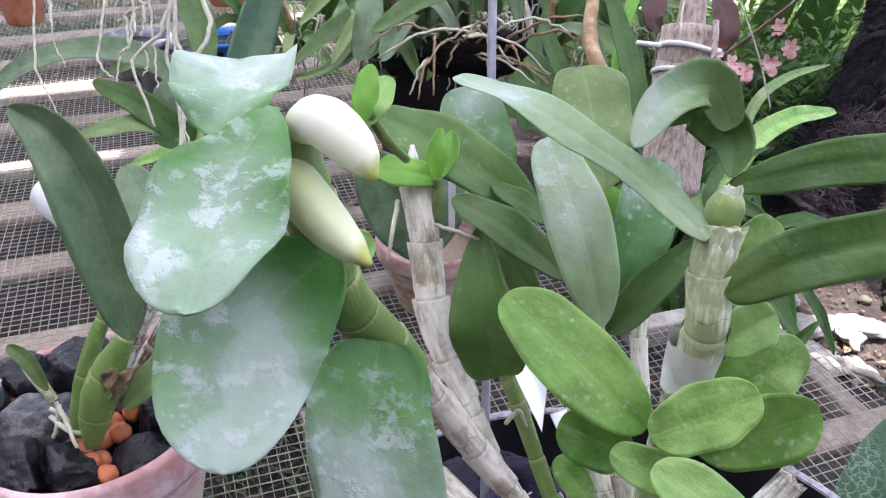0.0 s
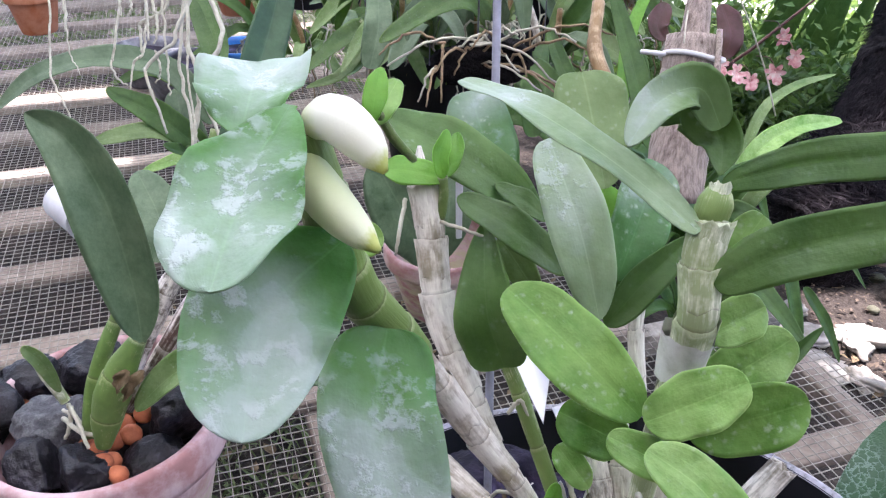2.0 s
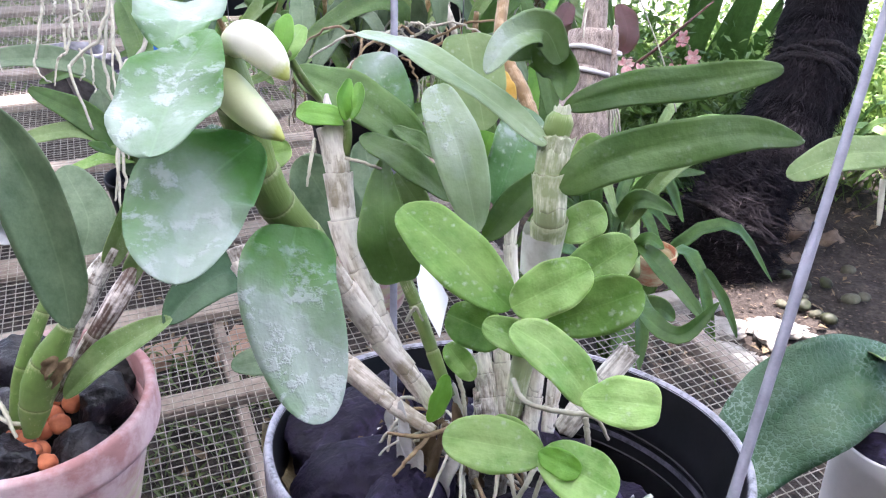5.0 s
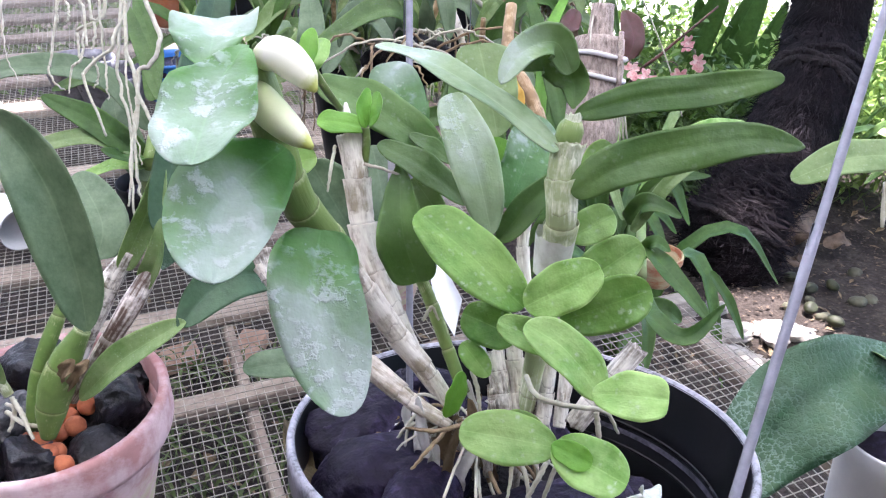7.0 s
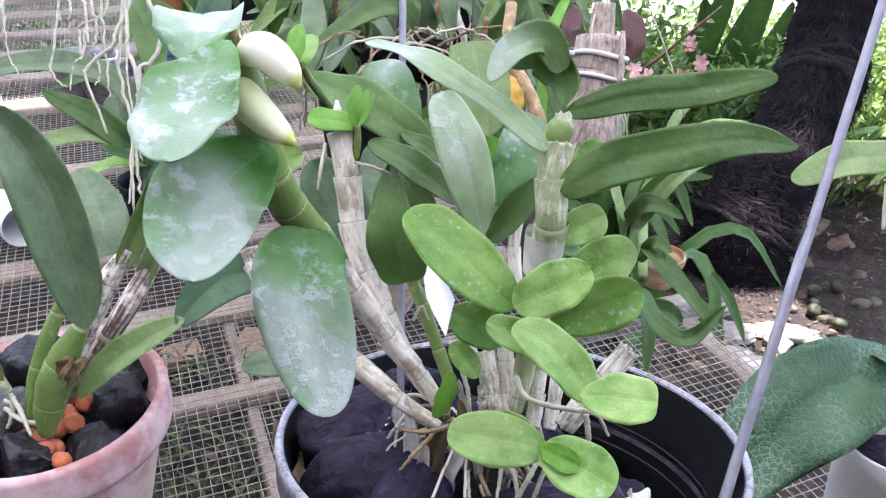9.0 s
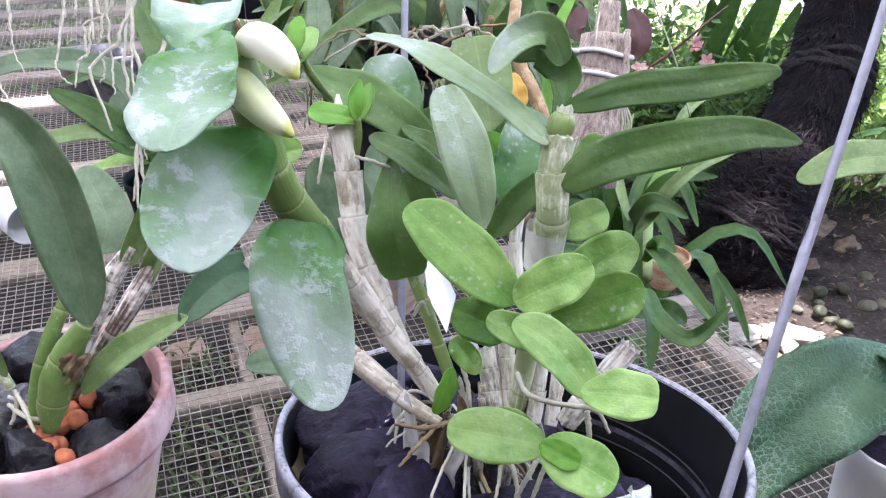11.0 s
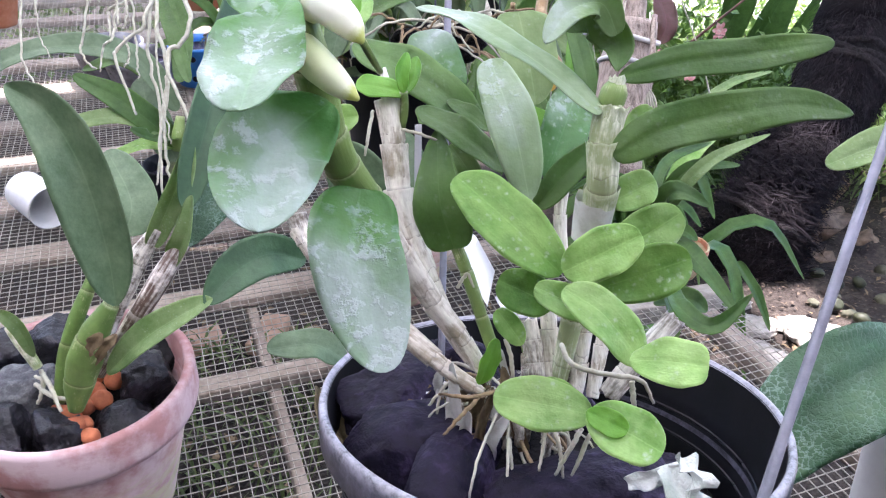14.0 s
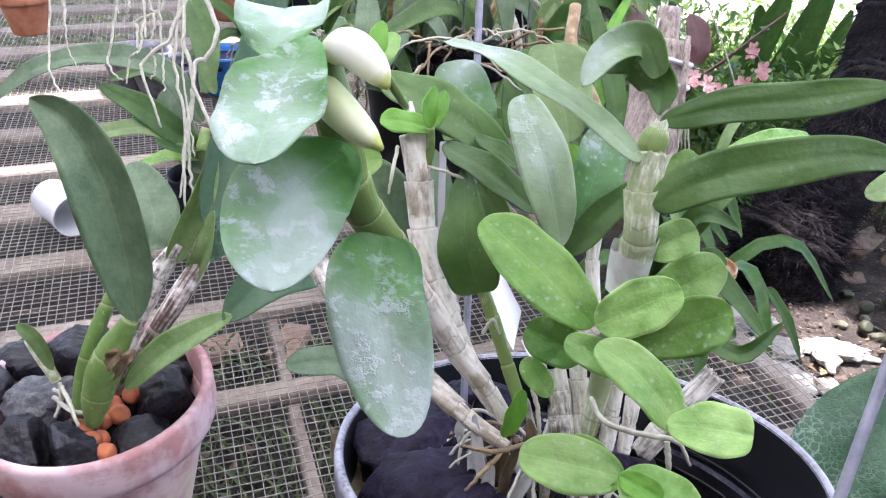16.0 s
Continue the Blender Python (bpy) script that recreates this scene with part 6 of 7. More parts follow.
# upright leaves behind the canes
blades = thing("upright_orchid", (0.1617, 0.6737, 0.3544), "orchid with upright narrow green leaves", "orchid")
for i, (pts, w, m) in enumerate((
    (((0.1882, 0.6848, 0.3725), (0.1746, 0.7332, 0.4326), (0.1544, 0.7985, 0.5015)), 40, LEAF_BACK), (((0.1723, 0.6848, 0.3725), (0.1800, 0.7248, 0.4188), (0.1792, 0.7698, 0.4543)), 36, LEAF_BACK),
    (((0.1626, 0.7124, 0.3602), (0.1781, 0.7897, 0.4485), (0.2115, 0.8429, 0.4971)), 26, LEAF_BRIGHT), (((0.1554, 0.7308, 0.3520), (0.1158, 0.7913, 0.4131), (0.1008, 0.8355, 0.4472)), 34, LEAF_BACK),
    (((0.1271, 0.7366, 0.3617), (0.0932, 0.7689, 0.4149), (0.0665, 0.7973, 0.4231)), 40, LEAF_BACK), (((0.0819, 0.7365, 0.3618), (0.0819, 0.7630, 0.4052), (0.0955, 0.8064, 0.4379)), 48, LEAF_BACK),
    (((-0.0926, 0.8686, 0.3874), (-0.0831, 0.8951, 0.4308), (-0.0882, 0.9422, 0.4697)), 60, LEAF_CATTLEYA), (((0.0087, 0.7827, 0.3419), (0.0681, 0.7859, 0.3661), (0.1185, 0.7675, 0.3356)), 40, LEAF_DARK),
    (((0.1271, 0.7101, 0.3182), (0.1158, 0.7336, 0.3569), (0.0988, 0.7513, 0.3859)), 60, LEAF_DARK),
)):
    leaf(blades, pts, w * 0.78 / 1414, TO_EYE, m, seed=400 + i, fold=0.25, a=0.3, b=0.5)

# the hanging orchid whose aerial roots come down beside the cattleya
aerial = thing("aerial_orchid", (-0.3645, 0.9268, 0.5249), "hanging orchid with long grey aerial roots", "orchid")
AR = (
    (0.0026, ((-0.2620, 0.8780, 0.5226), (-0.2582, 0.8454, 0.4839), (-0.2409, 0.8193, 0.4545), (-0.2387, 0.8057, 0.4385), (-0.2461, 0.7914, 0.4210), (-0.2574, 0.7886, 0.4167), (-0.2573, 0.7720, 0.3972), (-0.2431, 0.7518, 0.3749), (-0.2336, 0.7366, 0.3580))),
    (0.0022, ((-0.2787, 0.9042, 0.5179), (-0.2780, 0.8711, 0.4780), (-0.2856, 0.8558, 0.4590), (-0.2955, 0.8395, 0.4385), (-0.2961, 0.8318, 0.4292), (-0.3081, 0.8264, 0.4217), (-0.3239, 0.8158, 0.4076), (-0.3258, 0.8108, 0.4014), (-0.3141, 0.7915, 0.3797), (-0.2975, 0.7659, 0.3510))),
    (0.0019, ((-0.3000, 0.9238, 0.5048), (-0.2969, 0.8618, 0.4299), (-0.2975, 0.8395, 0.4030), (-0.2907, 0.8184, 0.3783), (-0.2815, 0.7994, 0.3566), (-0.2762, 0.7657, 0.3170), (-0.2780, 0.7357, 0.2815))),
    (0.0022, ((-0.2850, 0.8897, 0.5172), (-0.2793, 0.8283, 0.4442), (-0.2698, 0.8027, 0.4147), (-0.2620, 0.7821, 0.3911), (-0.2617, 0.7642, 0.3700), (-0.2652, 0.7487, 0.3516), (-0.2655, 0.7238, 0.3225), (-0.2588, 0.6944, 0.2891))),
    (0.0022, ((-0.3123, 0.9186, 0.5149), (-0.3113, 0.8852, 0.4744), (-0.3120, 0.8712, 0.4574), (-0.3240, 0.8635, 0.4471), (-0.3390, 0.8608, 0.4424), (-0.3395, 0.8521, 0.4320), (-0.3355, 0.8376, 0.4149))),
    (0.0018, ((-0.3301, 0.8817, 0.5208), (-0.3256, 0.8491, 0.4821), (-0.3204, 0.8334, 0.4639), (-0.3156, 0.8099, 0.4364))),
    (0.0017, ((-0.3326, 0.9071, 0.5164), (-0.3234, 0.8631, 0.4642), (-0.3172, 0.8510, 0.4503), (-0.3161, 0.8389, 0.4359), (-0.3191, 0.8313, 0.4265))),
    (0.0014, ((-0.3690, 0.9276, 0.5029), (-0.3721, 0.8571, 0.4172), (-0.3745, 0.8437, 0.4009), (-0.3676, 0.8330, 0.3886), (-0.3542, 0.8262, 0.3817))),
    (0.0014, ((-0.3238, 0.8355, 0.4486), (-0.3253, 0.8130, 0.4217), (-0.3344, 0.8063, 0.4129), (-0.3361, 0.7879, 0.3910))),
    (0.0019, ((-0.4368, 0.9232, 0.5087), (-0.4317, 0.8918, 0.4712), (-0.4253, 0.8708, 0.4464), (-0.4237, 0.8580, 0.4312))),
    (0.0013, ((-0.4329, 0.8808, 0.5101), (-0.4236, 0.8289, 0.4490), (-0.4159, 0.7890, 0.4026), (-0.4030, 0.7733, 0.3854), (-0.3901, 0.7566, 0.3670))),
    (0.0009, ((-0.4267, 0.9056, 0.5058), (-0.4149, 0.8400, 0.4280), (-0.3966, 0.8129, 0.3975))),
    (0.0013, ((-0.3670, 0.9275, 0.5030), (-0.3656, 0.9005, 0.4703), (-0.3697, 0.8900, 0.4572), (-0.3672, 0.8780, 0.4428))),
    (0.0015, ((-0.3516, 0.8890, 0.5101), (-0.3476, 0.8626, 0.4788), (-0.3412, 0.8484, 0.4625), (-0.3429, 0.8404, 0.4527))),
    (0.0014, ((-0.3221, 0.9124, 0.5064), (-0.3141, 0.8590, 0.4426), (-0.3053, 0.8239, 0.4013), (-0.3022, 0.8045, 0.3785))),
    (0.0012, ((-0.2740, 0.8207, 0.4531), (-0.2724, 0.7869, 0.4134), (-0.2607, 0.7491, 0.3701), (-0.2506, 0.7201, 0.3373))),
    (0.0018, ((-0.2661, 0.7931, 0.3860), (-0.2674, 0.7638, 0.3513), (-0.2610, 0.7304, 0.3128), (-0.2553, 0.7130, 0.2930))),
    (0.0012, ((-0.3259, 0.8498, 0.4127), (-0.3183, 0.8363, 0.3972), (-0.3224, 0.8257, 0.3842))),
)
for i, (r, pts) in enumerate(AR):
    tube(aerial, "root", pts, (r, r, r * 0.9, r * 0.6), ROOT, n=64, sides=8, wobble=0.0010, seed=60 + i)
tube(aerial, "wire", ((-0.3645, 0.9268, 0.5249), (-0.4045, 0.8768, 2.198)), (0.0009, 0.0009), WIRE_GREY, n=4, sides=6)
tube(aerial, "stem", ((-0.4769, 0.9614, 0.5111), (-0.3645, 0.9268, 0.5249), (-0.2490, 0.8857, 0.5276)), (0.008, 0.009, 0.007), CANE_GREEN, n=16)

# leafy orchid behind them
GP = Vector((-0.4098, 1.2118, 0.0500))
gp = plastic_pot("black_pot", (GP.x, GP.y, 0.001), 0.05, 0.09, BLACK_PLASTIC, "small black plastic pot on the mesh")
leafy = thing("leafy_orchid", (GP.x, GP.y, 0.06), "orchid with spreading glossy green leaves in a black pot", "orchid")
for i, (pts, w, m) in enumerate((
    (((-0.3218, 0.9939, 0.2689), (-0.3692, 1.0117, 0.3343), (-0.4403, 0.9944, 0.3580), (-0.5150, 0.9650, 0.3500), (-0.5800, 0.9380, 0.3050)), 48, LEAF_CATTLEYA), (((-0.3218, 0.9702, 0.2287), (-0.3773, 0.9619, 0.2887), (-0.4420, 0.9647, 0.3273)), 52, LEAF_BACK),
    (((-0.3296, 0.9784, 0.2420), (-0.3885, 0.9445, 0.2779), (-0.4529, 0.9113, 0.2752)), 40, LEAF_PALE), (((-0.3257, 0.9684, 0.2253), (-0.3548, 0.9336, 0.2427), (-0.3936, 0.9091, 0.2371)), 26, LEAF_YOUNG),
    (((-0.3219, 0.9584, 0.2086), (-0.3607, 0.9954, 0.2681), (-0.3792, 1.0392, 0.3014)), 60, LEAF_CATTLEYA), (((-0.3062, 1.0131, 0.3028), (-0.3356, 1.0697, 0.3569), (-0.3772, 1.1426, 0.4177)), 30, LEAF_DARK),
    (((-0.3218, 0.9742, 0.2354), (-0.3333, 0.9188, 0.2587), (-0.3521, 0.8876, 0.2831)), 36, LEAF_BACK), (((-0.2985, 0.9614, 0.2158), (-0.2645, 1.0107, 0.2629), (-0.2554, 1.0760, 0.3153)), 50, LEAF_CATTLEYA),
    (((-0.3323, 1.0616, 0.2861), (-0.3400, 1.1286, 0.3409), (-0.3700, 1.1924, 0.4081)), 44, LEAF_DARK), (((-0.3773, 1.0682, 0.2917), (-0.4179, 1.0822, 0.3118), (-0.4748, 1.0761, 0.2966)), 34, LEAF_BACK),
)):
    leaf(leafy, pts, w * 1.07 / 1414, (0.0, -0.55, 0.8), m, seed=500 + i, fold=0.22, a=0.35, b=0.5, thick=0.0012)

tube(leafy, "stem", ((GP.x, GP.y, 0.06), (-0.3278, 0.9850, 0.2138), (-0.3179, 0.9898, 0.2623)), (0.012, 0.012, 0.006), CANE_GREEN, n=12)


def clutter_orchid(place, seed, label, n_leaves=5, n_roots=9, size=1.0, materials=None):
    """A small hung orchid: a knot of roots, a few canes and leaves, on a wire."""
    rnd = random.Random(seed)
    place = np.array(place)
    orchid = thing("hung_orchid", place, label, "orchid", "hung orchids at the back")
    mats = materials or (LEAF_BACK, LEAF_DARK, LEAF_CATTLEYA, LEAF_PALE)
    for k in range(n_leaves):
        g = rnd.uniform(0, 6.283)
        d = np.array((math.cos(g), 0.5 * math.sin(g) - 0.25, 0)) * size
        up = rnd.uniform(-0.02, 0.11) * size
        leaf(orchid, (place, place + d * 0.04 + (0, 0, 0.03 * size + up * 0.4), place + d * 0.085 + (0, 0, up), place + d * rnd.uniform(0.11, 0.15) + (0, 0, up * 0.5 - 0.01)), rnd.uniform(0.016, 0.034) * size, (0, -0.6, 0.8), rnd.choice(mats), seed=seed * 40 + k, fold=0.3, a=0.35, b=0.5, nu=14, nv=8)
    for k in range(3):
        e = place + np.array((rnd.uniform(-0.04, 0.04), rnd.uniform(-0.03, 0.02), rnd.uniform(0.05, 0.12))) * size
        tube(orchid, "cane", (place, (place + e) / 2 + (0.006, 0, 0.004), e), (0.003, 0.0045, 0.003), rnd.choice((CANE_GREEN, CANE_PAPER, CANE_BROWN)), n=12, sides=8)
    for k in range(n_roots):
        x = rnd.uniform(-0.06, 0.06) * size
        e = place + (x, rnd.uniform(-0.03, 0.02), rnd.uniform(-0.10, -0.01) * size)
        tube(orchid, "root", (place, place + (x * 0.7, -0.01, 0.012), e), (0.0015, 0.0014, 0.0009), rnd.choice((ROOT, ROOT, ROOT_BROWN)), n=18, sides=6, wobble=0.0022, seed=seed + k)
    tube(orchid, "wire", (place, (place[0], place[1], 2.198)), (0.0008, 0.0008), WIRE_GREY, n=3, sides=5)
    return orchid


SPOTS = (
    ((-0.1617, 1.1463, 0.3464), 1.0), ((-0.0767, 0.9712, 0.3477), 0.9), ((-0.0262, 0.9408, 0.3928), 1.0), ((0.0484, 0.8487, 0.4332), 0.9), ((0.1084, 0.9244, 0.3648), 1.0), ((0.1640, 1.1079, 0.3751), 1.0),
    ((-0.2374, 1.2711, 0.2640), 1.0), ((-0.3251, 1.3839, 0.2573), 1.0), ((0.0175, 1.2249, 0.3759), 1.2), ((-0.1095, 1.3209, 0.3425), 1.2), ((0.2770, 1.2910, 0.2892), 1.1), ((0.1200, 1.3379, 0.3667), 1.2), ((0.2038, 0.9171, 0.4464), 0.8),
)
SPOTS = SPOTS + ((tuple(BP + Vector((0.0, -0.02, 0.18))), 1.1), (tuple(BP + Vector((0.04, -0.03, 0.18))), 1.0), (tuple(BP + Vector((-0.05, -0.03, 0.18))), 1.0))
for i, (place, size) in enumerate(SPOTS):
    clutter_orchid(place, 70 + i, "small hung orchid with tangled pale roots" if i % 2 else "small hung orchid with green leaves and canes", 5 + i % 3, 8 + i % 5, size)

# mottled sword leaves above the dark shrub
sword = thing("snake_plant", (1.6, 3.2, GROUND), "tall dark mottled sword-leaved plant in soil", "plant")
for i, (p, tip, w) in enumerate((((1.3690, 3.0561, -0.2594), (1.4787, 3.2731, 0.0960), 95), ((1.2797, 3.1052, -0.2743), (1.2419, 3.2674, -0.0080), 55), ((1.4868, 3.0709, -0.3318), (1.5871, 3.2683, -0.0087), 50), ((1.2000, 3.0300, -0.2600), (1.3100, 3.2000, 0.0700), 80))):
    p, tip = np.array(p), np.array(tip)
    foot = np.array((p[0], p[1] + 0.01, GROUND))
    leaf(sword, (foot, (foot + p) / 2, p, (tip[0], p[1], tip[2])), w * 3.1 / 1414, (0.1, -1.0, 0.0), LEAF_BACK, seed=i + 900, fold=0.3, a=0.2, b=0.4)
rng = np.random.default_rng(77)
bush = np.array([np.array((0.9773, 2.4568, -0.5678)) * (1 - a) * (1 - b) + np.array((0.9774, 2.6592, -0.2357)) * (1 - a) * b + np.array((1.4107, 2.4923, -0.6081)) * a * (1 - b) + np.array((1.3515, 2.6879, -0.2869)) * a * b for a, b in rng.uniform(0, 1, (40, 2))])
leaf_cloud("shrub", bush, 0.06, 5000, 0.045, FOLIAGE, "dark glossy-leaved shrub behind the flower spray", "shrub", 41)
arch = tuft
leaf(arch, ((0.3763, 0.9710, 0.1684), (0.4230, 1.0067, 0.2268), (0.4861, 1.0434, 0.2481), (0.5609, 1.0768, 0.2448)), 0.0311, (0, -0.6, 0.8), LEAF_YOUNG, seed=911, fold=0.4, a=0.25, b=0.4)
leaf(arch, ((0.4056, 1.0239, 0.1590), (0.4422, 1.0790, 0.2491), (0.4995, 1.1204, 0.2783), (0.5768, 1.1600, 0.2852)), 0.0156, (0, -0.6, 0.8), LEAF_PALE, seed=912, fold=0.4, a=0.25, b=0.5)
tube(arch, "cane", ((0.3051, 0.7266, 0.1862), (0.3593, 0.9073, 0.1600), (0.3802, 0.9730, 0.1717)), (0.006, 0.007, 0.005), CANE_GREEN, n=10)

# further pots along the bench
for place, r, h, m, lab in (
    ((-0.9111, 1.7411, 0.1769), 0.052, 0.09, "clay", "terracotta pot hanging at the back"), ((-0.3850, 1.4462, 0.2980), 0.045, 0.08, "clay", "terracotta pot hanging at the back"),
    ((-0.1680, 1.4847, 0.2279), 0.05, 0.10, "black", "black pot hanging at the back"), ((-0.0663, 1.1614, 0.2747), 0.06, 0.12, "black", "black pot hanging at the back"),
    ((0.1599, 1.3889, 0.2589), 0.06, 0.12, "black", "black pot hanging at the back"), ((-0.2929, 1.6243, 0.2648), 0.05, 0.1, "black", "black pot hanging at the back"),
):
    if m == "clay":
        q = build_clay_pot("hung_clay_pot", place, r, h, CLAY_PLAIN, lab)
    else:
        q = plastic_pot("hung_black_pot", place, r, h, BLACK_PLASTIC, lab)
    hung(q, place, r, h, 0.5)


def build_basket(name, place, r, h, material, label):
    """A plastic orchid pot; rows of dark discs on its wall stand for the shade in round holes."""
    basket = thing(name, place, label, "basket pot")
    bm = lathe_bm([(0, 0), (r * 0.78, 0), (r * 0.8, 0.003), (r * 0.97, h - 0.01), (r * 1.04, h - 0.008), (r * 1.05, h), (r * 0.98, h), (r * 0.94, h - 0.012), (r * 0.77, 0.006), (0, 0.006)], 48)
    bmesh.ops.translate(bm, vec=place, verts=bm.verts)
    part("pot_body", bm, material, basket)
    for row, z in enumerate((0.25, 0.5, 0.75)):
        for j in range(12):
            g = 6.283 * (j + 0.5 * (row % 2)) / 12
            out = np.array((math.cos(g), math.sin(g), -0.18))
            c = np.array(place) + np.array((math.cos(g), math.sin(g), 0)) * r * (0.79 + 0.19 * z) + (0, 0, z * h)
            tube(basket, "hole_disc", (c - out * 0.002, c + out * 0.001), (0.0075, 0.0075), CHARCOAL, "dark disc painted as the shade in a round hole", n=2, sides=12)
    bm = lathe_bm([(0, h * 0.86), (r * 0.93, h * 0.82), (r * 0.93, h * 0.78), (0, h * 0.78)], 24, 0.04)
    bmesh.ops.translate(bm, vec=place, verts=bm.verts)
    part("filling", bm, CHARCOAL, basket, "dark charcoal filling")
    return basket


q = Vector((-0.5200, 1.8860, 0.0000))
build_basket("basket_pot", (q.x, q.y, 0.005), 0.07, 0.10, BLUE_PLASTIC, "bright blue pierced plastic basket on the bench")
for p in ((-0.7511, 1.9210, 0.0000), (-0.6450, 1.8232, 0.0000)):
    plastic_pot("rimmed_pot", (p[0], p[1], 0.001), 0.085, 0.09, WHITE_RIM, "white-rimmed pot with dark filling on bench")

# ---- garden beyond ----
DRY_PALE = simple("dry_leaf_pale", [(0.3, (0.06, 0.04, 0.026)), (0.7, (0.16, 0.115, 0.08))], 40, 0.8, 0.5, vary=0.3)
FRUIT = simple("fallen_fruit_skin", [(0.3, (0.015, 0.016, 0.008)), (0.6, (0.04, 0.045, 0.018)), (0.8, (0.10, 0.10, 0.055))], 25, 0.6, 0.3, 0.002, vary=0.4)


def scatter_stones():
    rnd = random.Random(12)
    for i in range(14):
        x, y = rnd.uniform(1.1, 1.75), rnd.uniform(1.45, 2.15)
        s = rnd.uniform(0.010, 0.028)
        lump("pebble", (x, y, ground_height(x, y) + s * 0.35), (s, s * rnd.uniform(0.7, 1), s * 0.65), STONE, "rounded garden pebble on bare soil", "pebble", "pebbles on the soil", 200 + i, planes=2, rough=0.05, sub=2)
    # pale flat lumps that stand in for sun patches on the soil
    for i in range(7):
        x, y = rnd.uniform(0.80, 1.05), rnd.uniform(1.42, 1.80)
        s = rnd.uniform(0.05, 0.10)
        lump("sun_patch_lump", (x, y, ground_height(x, y) + 0.01), (s * 0.8, s * rnd.uniform(0.4, 0.7), 0.02), PALE_ROUGH, "pale flat lump standing in for a sun patch on soil", "concrete piece", "broken concrete", 260 + i, rnd.uniform(0, 180), rough=0.35, planes=14, sub=4)


scatter_stones()
for i, (pts, w, m, lab) in enumerate((
    (((1.4744, 2.3923, -0.4566), (1.3745, 2.2889, -0.5026), (1.2605, 2.1877, -0.5659)), 0.10, DRY_LEAF, "brown dry palm sheath leaning behind the trunk"),
    (((1.4062, 2.1741, -0.5000), (1.2913, 2.0500, -0.4800), (1.2432, 2.0323, -0.5300)), 0.07, DRY_PALE, "pale tan curled dead leaf on soil"),
    (((1.2082, 1.9808, -0.5300), (1.2164, 1.9140, -0.5100), (1.2724, 1.9309, -0.5300)), 0.05, DRY_PALE, "pale tan dead leaf on soil"),
    (((1.3646, 2.0322, -0.5300), (1.4125, 2.0324, -0.5100), (1.4600, 2.0450, -0.5300)), 0.045, DRY_PALE, "brown dead leaf on soil"),
    (((0.7707, 1.7220, -0.5200), (0.7875, 1.6650, -0.5000), (0.8296, 1.6687, -0.5300)), 0.05, DRY_LEAF, "brown dead leaf on soil"),
)):
    tagged(leaf(None, pts, w, (0.1, -0.5, 0.8), m, "dead_leaf", wave=0.4, fold=0.4, a=0.35, b=0.6, seed=800 + i, thick=0.001), lab, "dead leaf")
for i, p in enumerate(((1.1770, 1.8521, -0.5300), (1.1609, 1.6933, -0.5300), (1.2797, 1.8063, -0.5300), (1.1987, 1.6268, -0.5300), (1.2072, 1.7919, -0.5300))):
    lump("fallen_fruit", p, (0.020, 0.016, 0.014), FRUIT, "green oval fallen fruit on soil", "fruit", "fallen fruit", 290 + i, i * 50, planes=2, rough=0.06, sub=3)
BRICKS = (((-0.5060, 1.5166, -0.5300), 0.10, 25), ((-0.3461, 1.5424, -0.5300), 0.14, 80))
for i, (p, l, g) in enumerate(BRICKS):
    bm = box_bm((l, 0.07, 0.045), 0.006, 3, 0.004, i)
    bmesh.ops.transform(bm, matrix=Matrix.Translation(p) @ Matrix.Rotation(radians(g), 4, "Z"), verts=bm.verts)
    tagged(part("brick", bm, BRICK, None), "worn broken brick lying on soil", "brick")


def litter(name, count, x0, x1, y0, y1, size, material, label, seed, flat=True, kind="stuff"):
    rng = np.random.default_rng(seed)
    verts, faces, uvs = [], [], []
    for _ in range(count):
        x, y = rng.uniform(x0, x1), rng.uniform(y0, y1)
        g = rng.uniform(0, 6.283)
        d = np.array((math.cos(g), math.sin(g), rng.uniform(-0.1, 0.5) if flat else rng.uniform(1.0, 3.0)))
        d, l = unit(d), size * rng.uniform(0.5, 1.4)
        s = unit(np.cross(d, (0.2, 0.1, 1) if flat else rng.normal(0, 1, 3)))
        w = l * (rng.uniform(0.15, 0.3) if flat else 0.04)
        c = np.array((x, y, ground_height(x, y) + (0.006 if flat else 0)))
        q = len(verts)
        verts += [c, c + d * l * 0.5 + s * w + (0, 0, w * 0.4), c + d * l + ((0, 0, 0) if flat else (d[0] * l * 0.3, d[1] * l * 0.3, -l * 0.2)), c + d * l * 0.5 - s * w + (0, 0, w * 0.4), c + d * l * 0.5]
        uvs += [(0, 0.5), (0.5, 1), (1, 0.5), (0.5, 0), (0.5, 0.5)]
        faces += [(q, q + 1, q + 4), (q + 1, q + 2, q + 4), (q + 2, q + 3, q + 4), (q + 3, q, q + 4)]
    return tagged(new(name, mesh_from(name, verts, faces, material, uvs, smooth=False)), label, name.replace("_", " "), kind=kind)


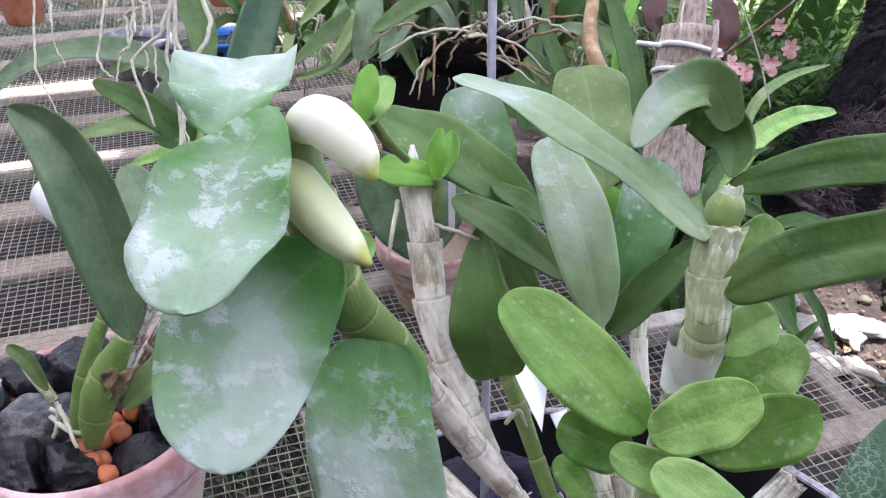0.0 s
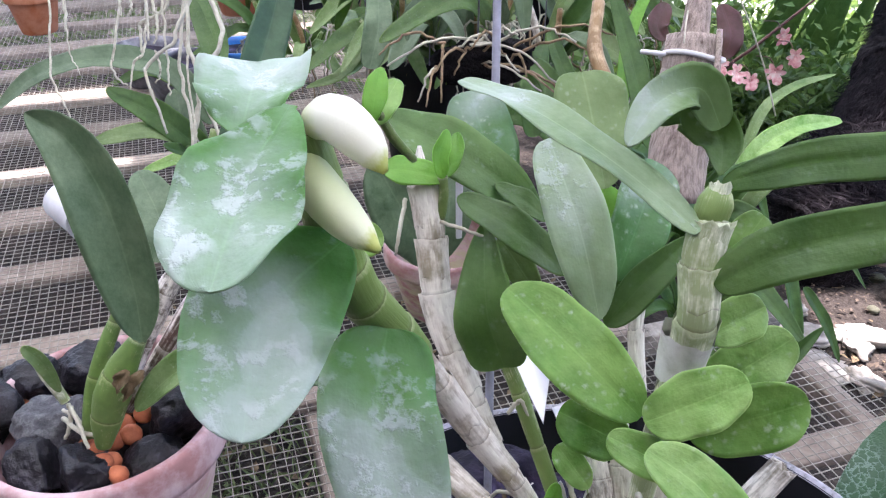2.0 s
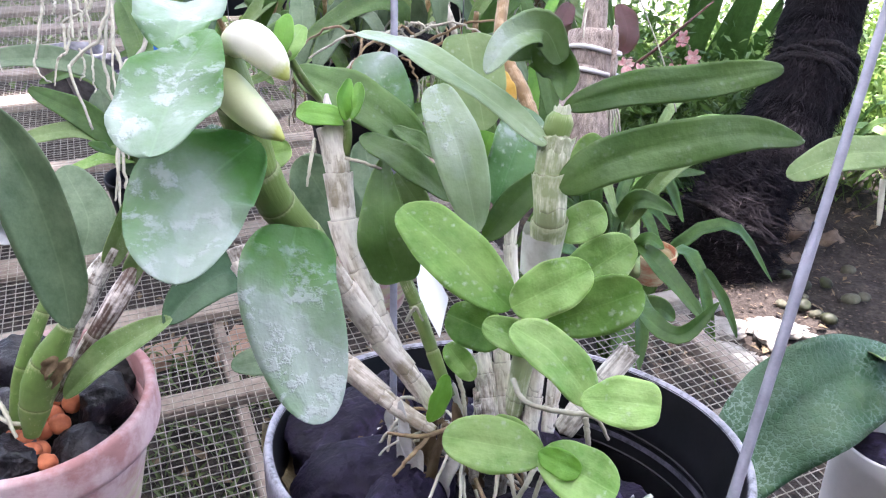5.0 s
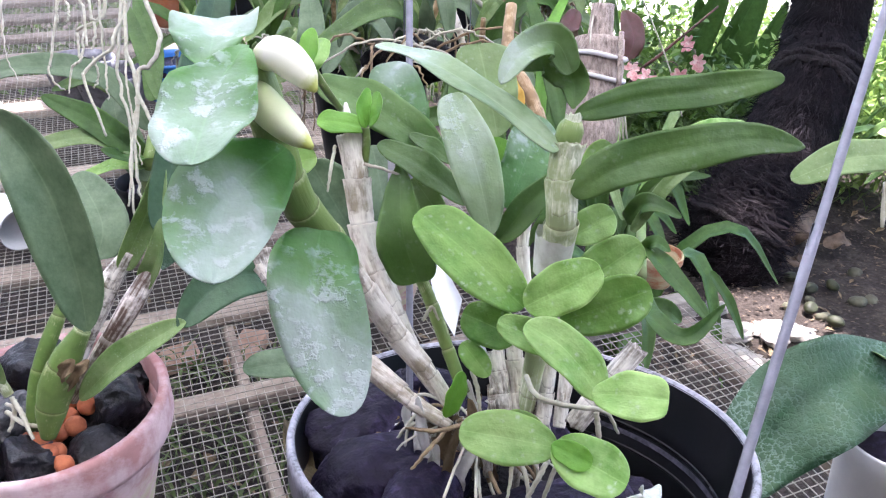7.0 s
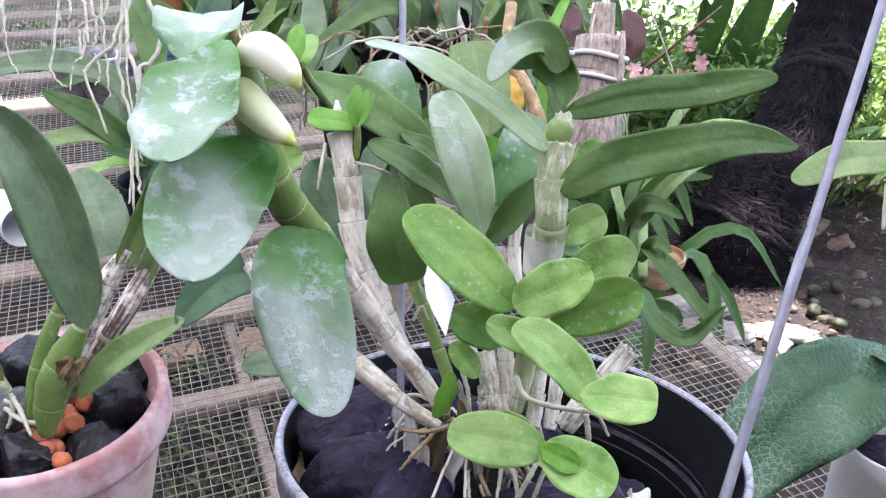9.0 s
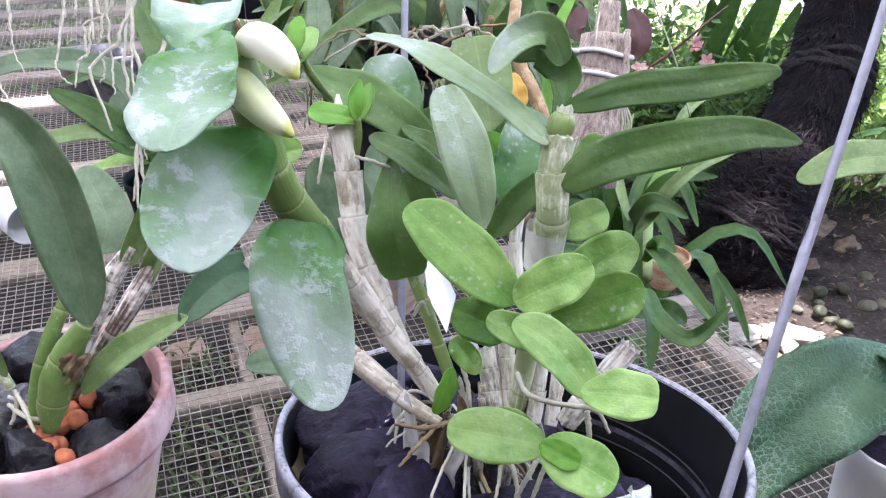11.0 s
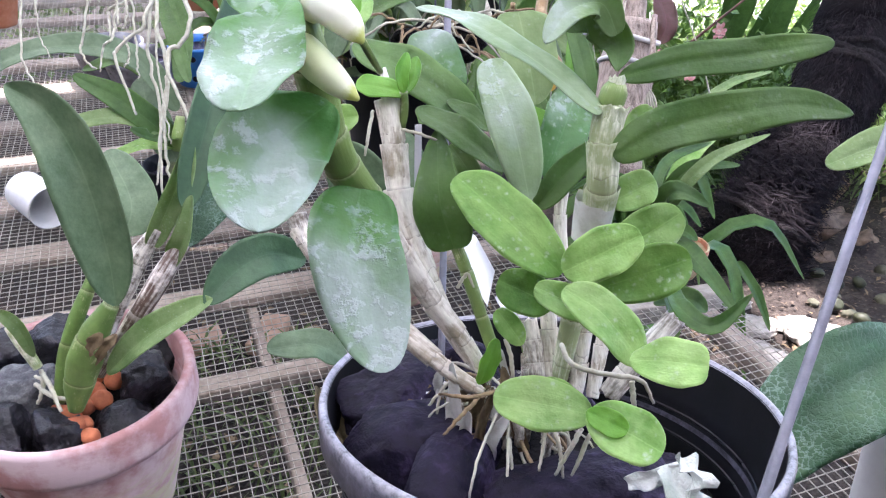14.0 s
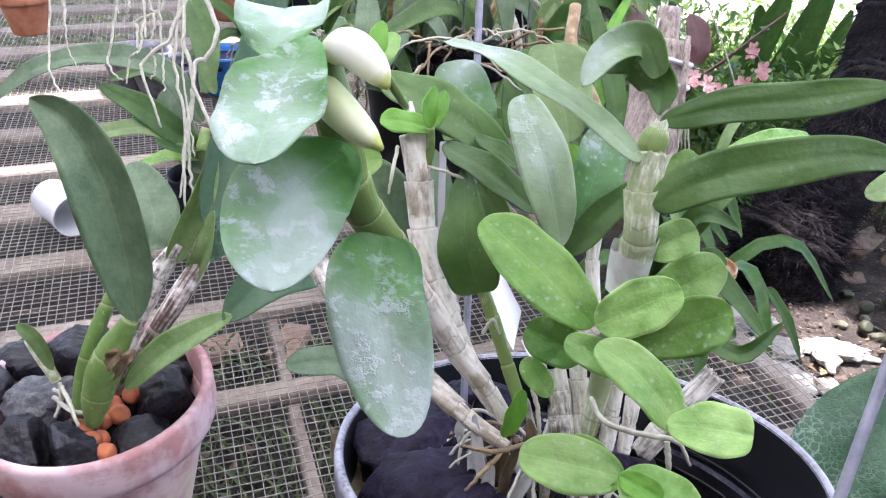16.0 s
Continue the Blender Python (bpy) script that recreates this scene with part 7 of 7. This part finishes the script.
litter("leaf_litter", 900, 0.3, 3.0, 1.3, 3.6, 0.03, DRY_LEAF, "dry brown leaf litter on the soil", 3)
litter("leaf_litter", 2600, 0.6, 1.9, 1.2, 2.4, 0.014, DRY_PALE, "small bits of dry litter on soil", 8)
litter("leaf_litter", 300, -0.8, 0.3, 0.9, 2.0, 0.03, DRY_LEAF, "dry leaf litter under the bench", 4)
litter("grass", 700, -0.75, -0.15, 0.95, 1.5, 0.09, GRASS, "sparse grass under the bench", 5, flat=False)
litter("grass", 900, 1.2, 2.6, 2.3, 3.2, 0.12, GRASS, "tufts of grass behind the palm", 6, flat=False)

rng = np.random.default_rng(7)


def clumps(n, x0, x1, y0, y1, z0, z1, seed):
    r_ = np.random.default_rng(seed)
    return np.stack([r_.uniform(x0, x1, n), r_.uniform(y0, y1, n), r_.uniform(z0, z1, n)], 1)


leaf_cloud("shrub", clumps(60, 0.9, 5.5, 2.9, 4.1, -0.52, -0.34, 1), 0.13, 30000, 0.042, FOLIAGE_SUNLIT, "yellow-green shrubs across the garden, sunlight put into their colour", "shrub", 1)
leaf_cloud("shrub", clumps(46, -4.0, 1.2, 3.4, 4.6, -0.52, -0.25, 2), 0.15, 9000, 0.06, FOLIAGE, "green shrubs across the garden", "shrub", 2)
leaf_cloud("fern", clumps(22, 1.55, 2.4, 2.35, 3.1, -0.5, -0.22, 3), 0.09, 3200, 0.045, FOLIAGE_SUNLIT, "green fern behind the palm, sunlight put into its colour", "fern", 3)
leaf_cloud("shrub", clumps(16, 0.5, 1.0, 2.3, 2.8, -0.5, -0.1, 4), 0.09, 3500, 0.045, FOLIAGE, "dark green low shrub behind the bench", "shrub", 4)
leaf_cloud("shrub", clumps(20, -0.35, 0.3, 2.1, 2.7, 0.0, 0.25, 5), 0.10, 3000, 0.05, FOLIAGE, "dark green orchids crowding the bench's back", "shrub", 5)
strap_plant("bromeliad", (0.55, 1.45, GROUND), 14, 0.42, 0.04, LEAF_BACK, "green strap-leaved garden plant in soil", 32, 0.6, 1.2, 0.5)
strap_plant("bromeliad", (1.75, 2.2, GROUND), 14, 0.42, 0.05, LEAF_YOUNG, "light green strap-leaved garden plant in soil", 33, 0.6, 1.2, 0.5)
strap_plant("bromeliad", (0.62, 1.9, GROUND), 16, 0.32, 0.045, LEAF_BACK, "green strap-leaved garden plant in soil", 34, 0.6, 1.3, 0.5)
# the dark foliage copy carries the shade under the palm
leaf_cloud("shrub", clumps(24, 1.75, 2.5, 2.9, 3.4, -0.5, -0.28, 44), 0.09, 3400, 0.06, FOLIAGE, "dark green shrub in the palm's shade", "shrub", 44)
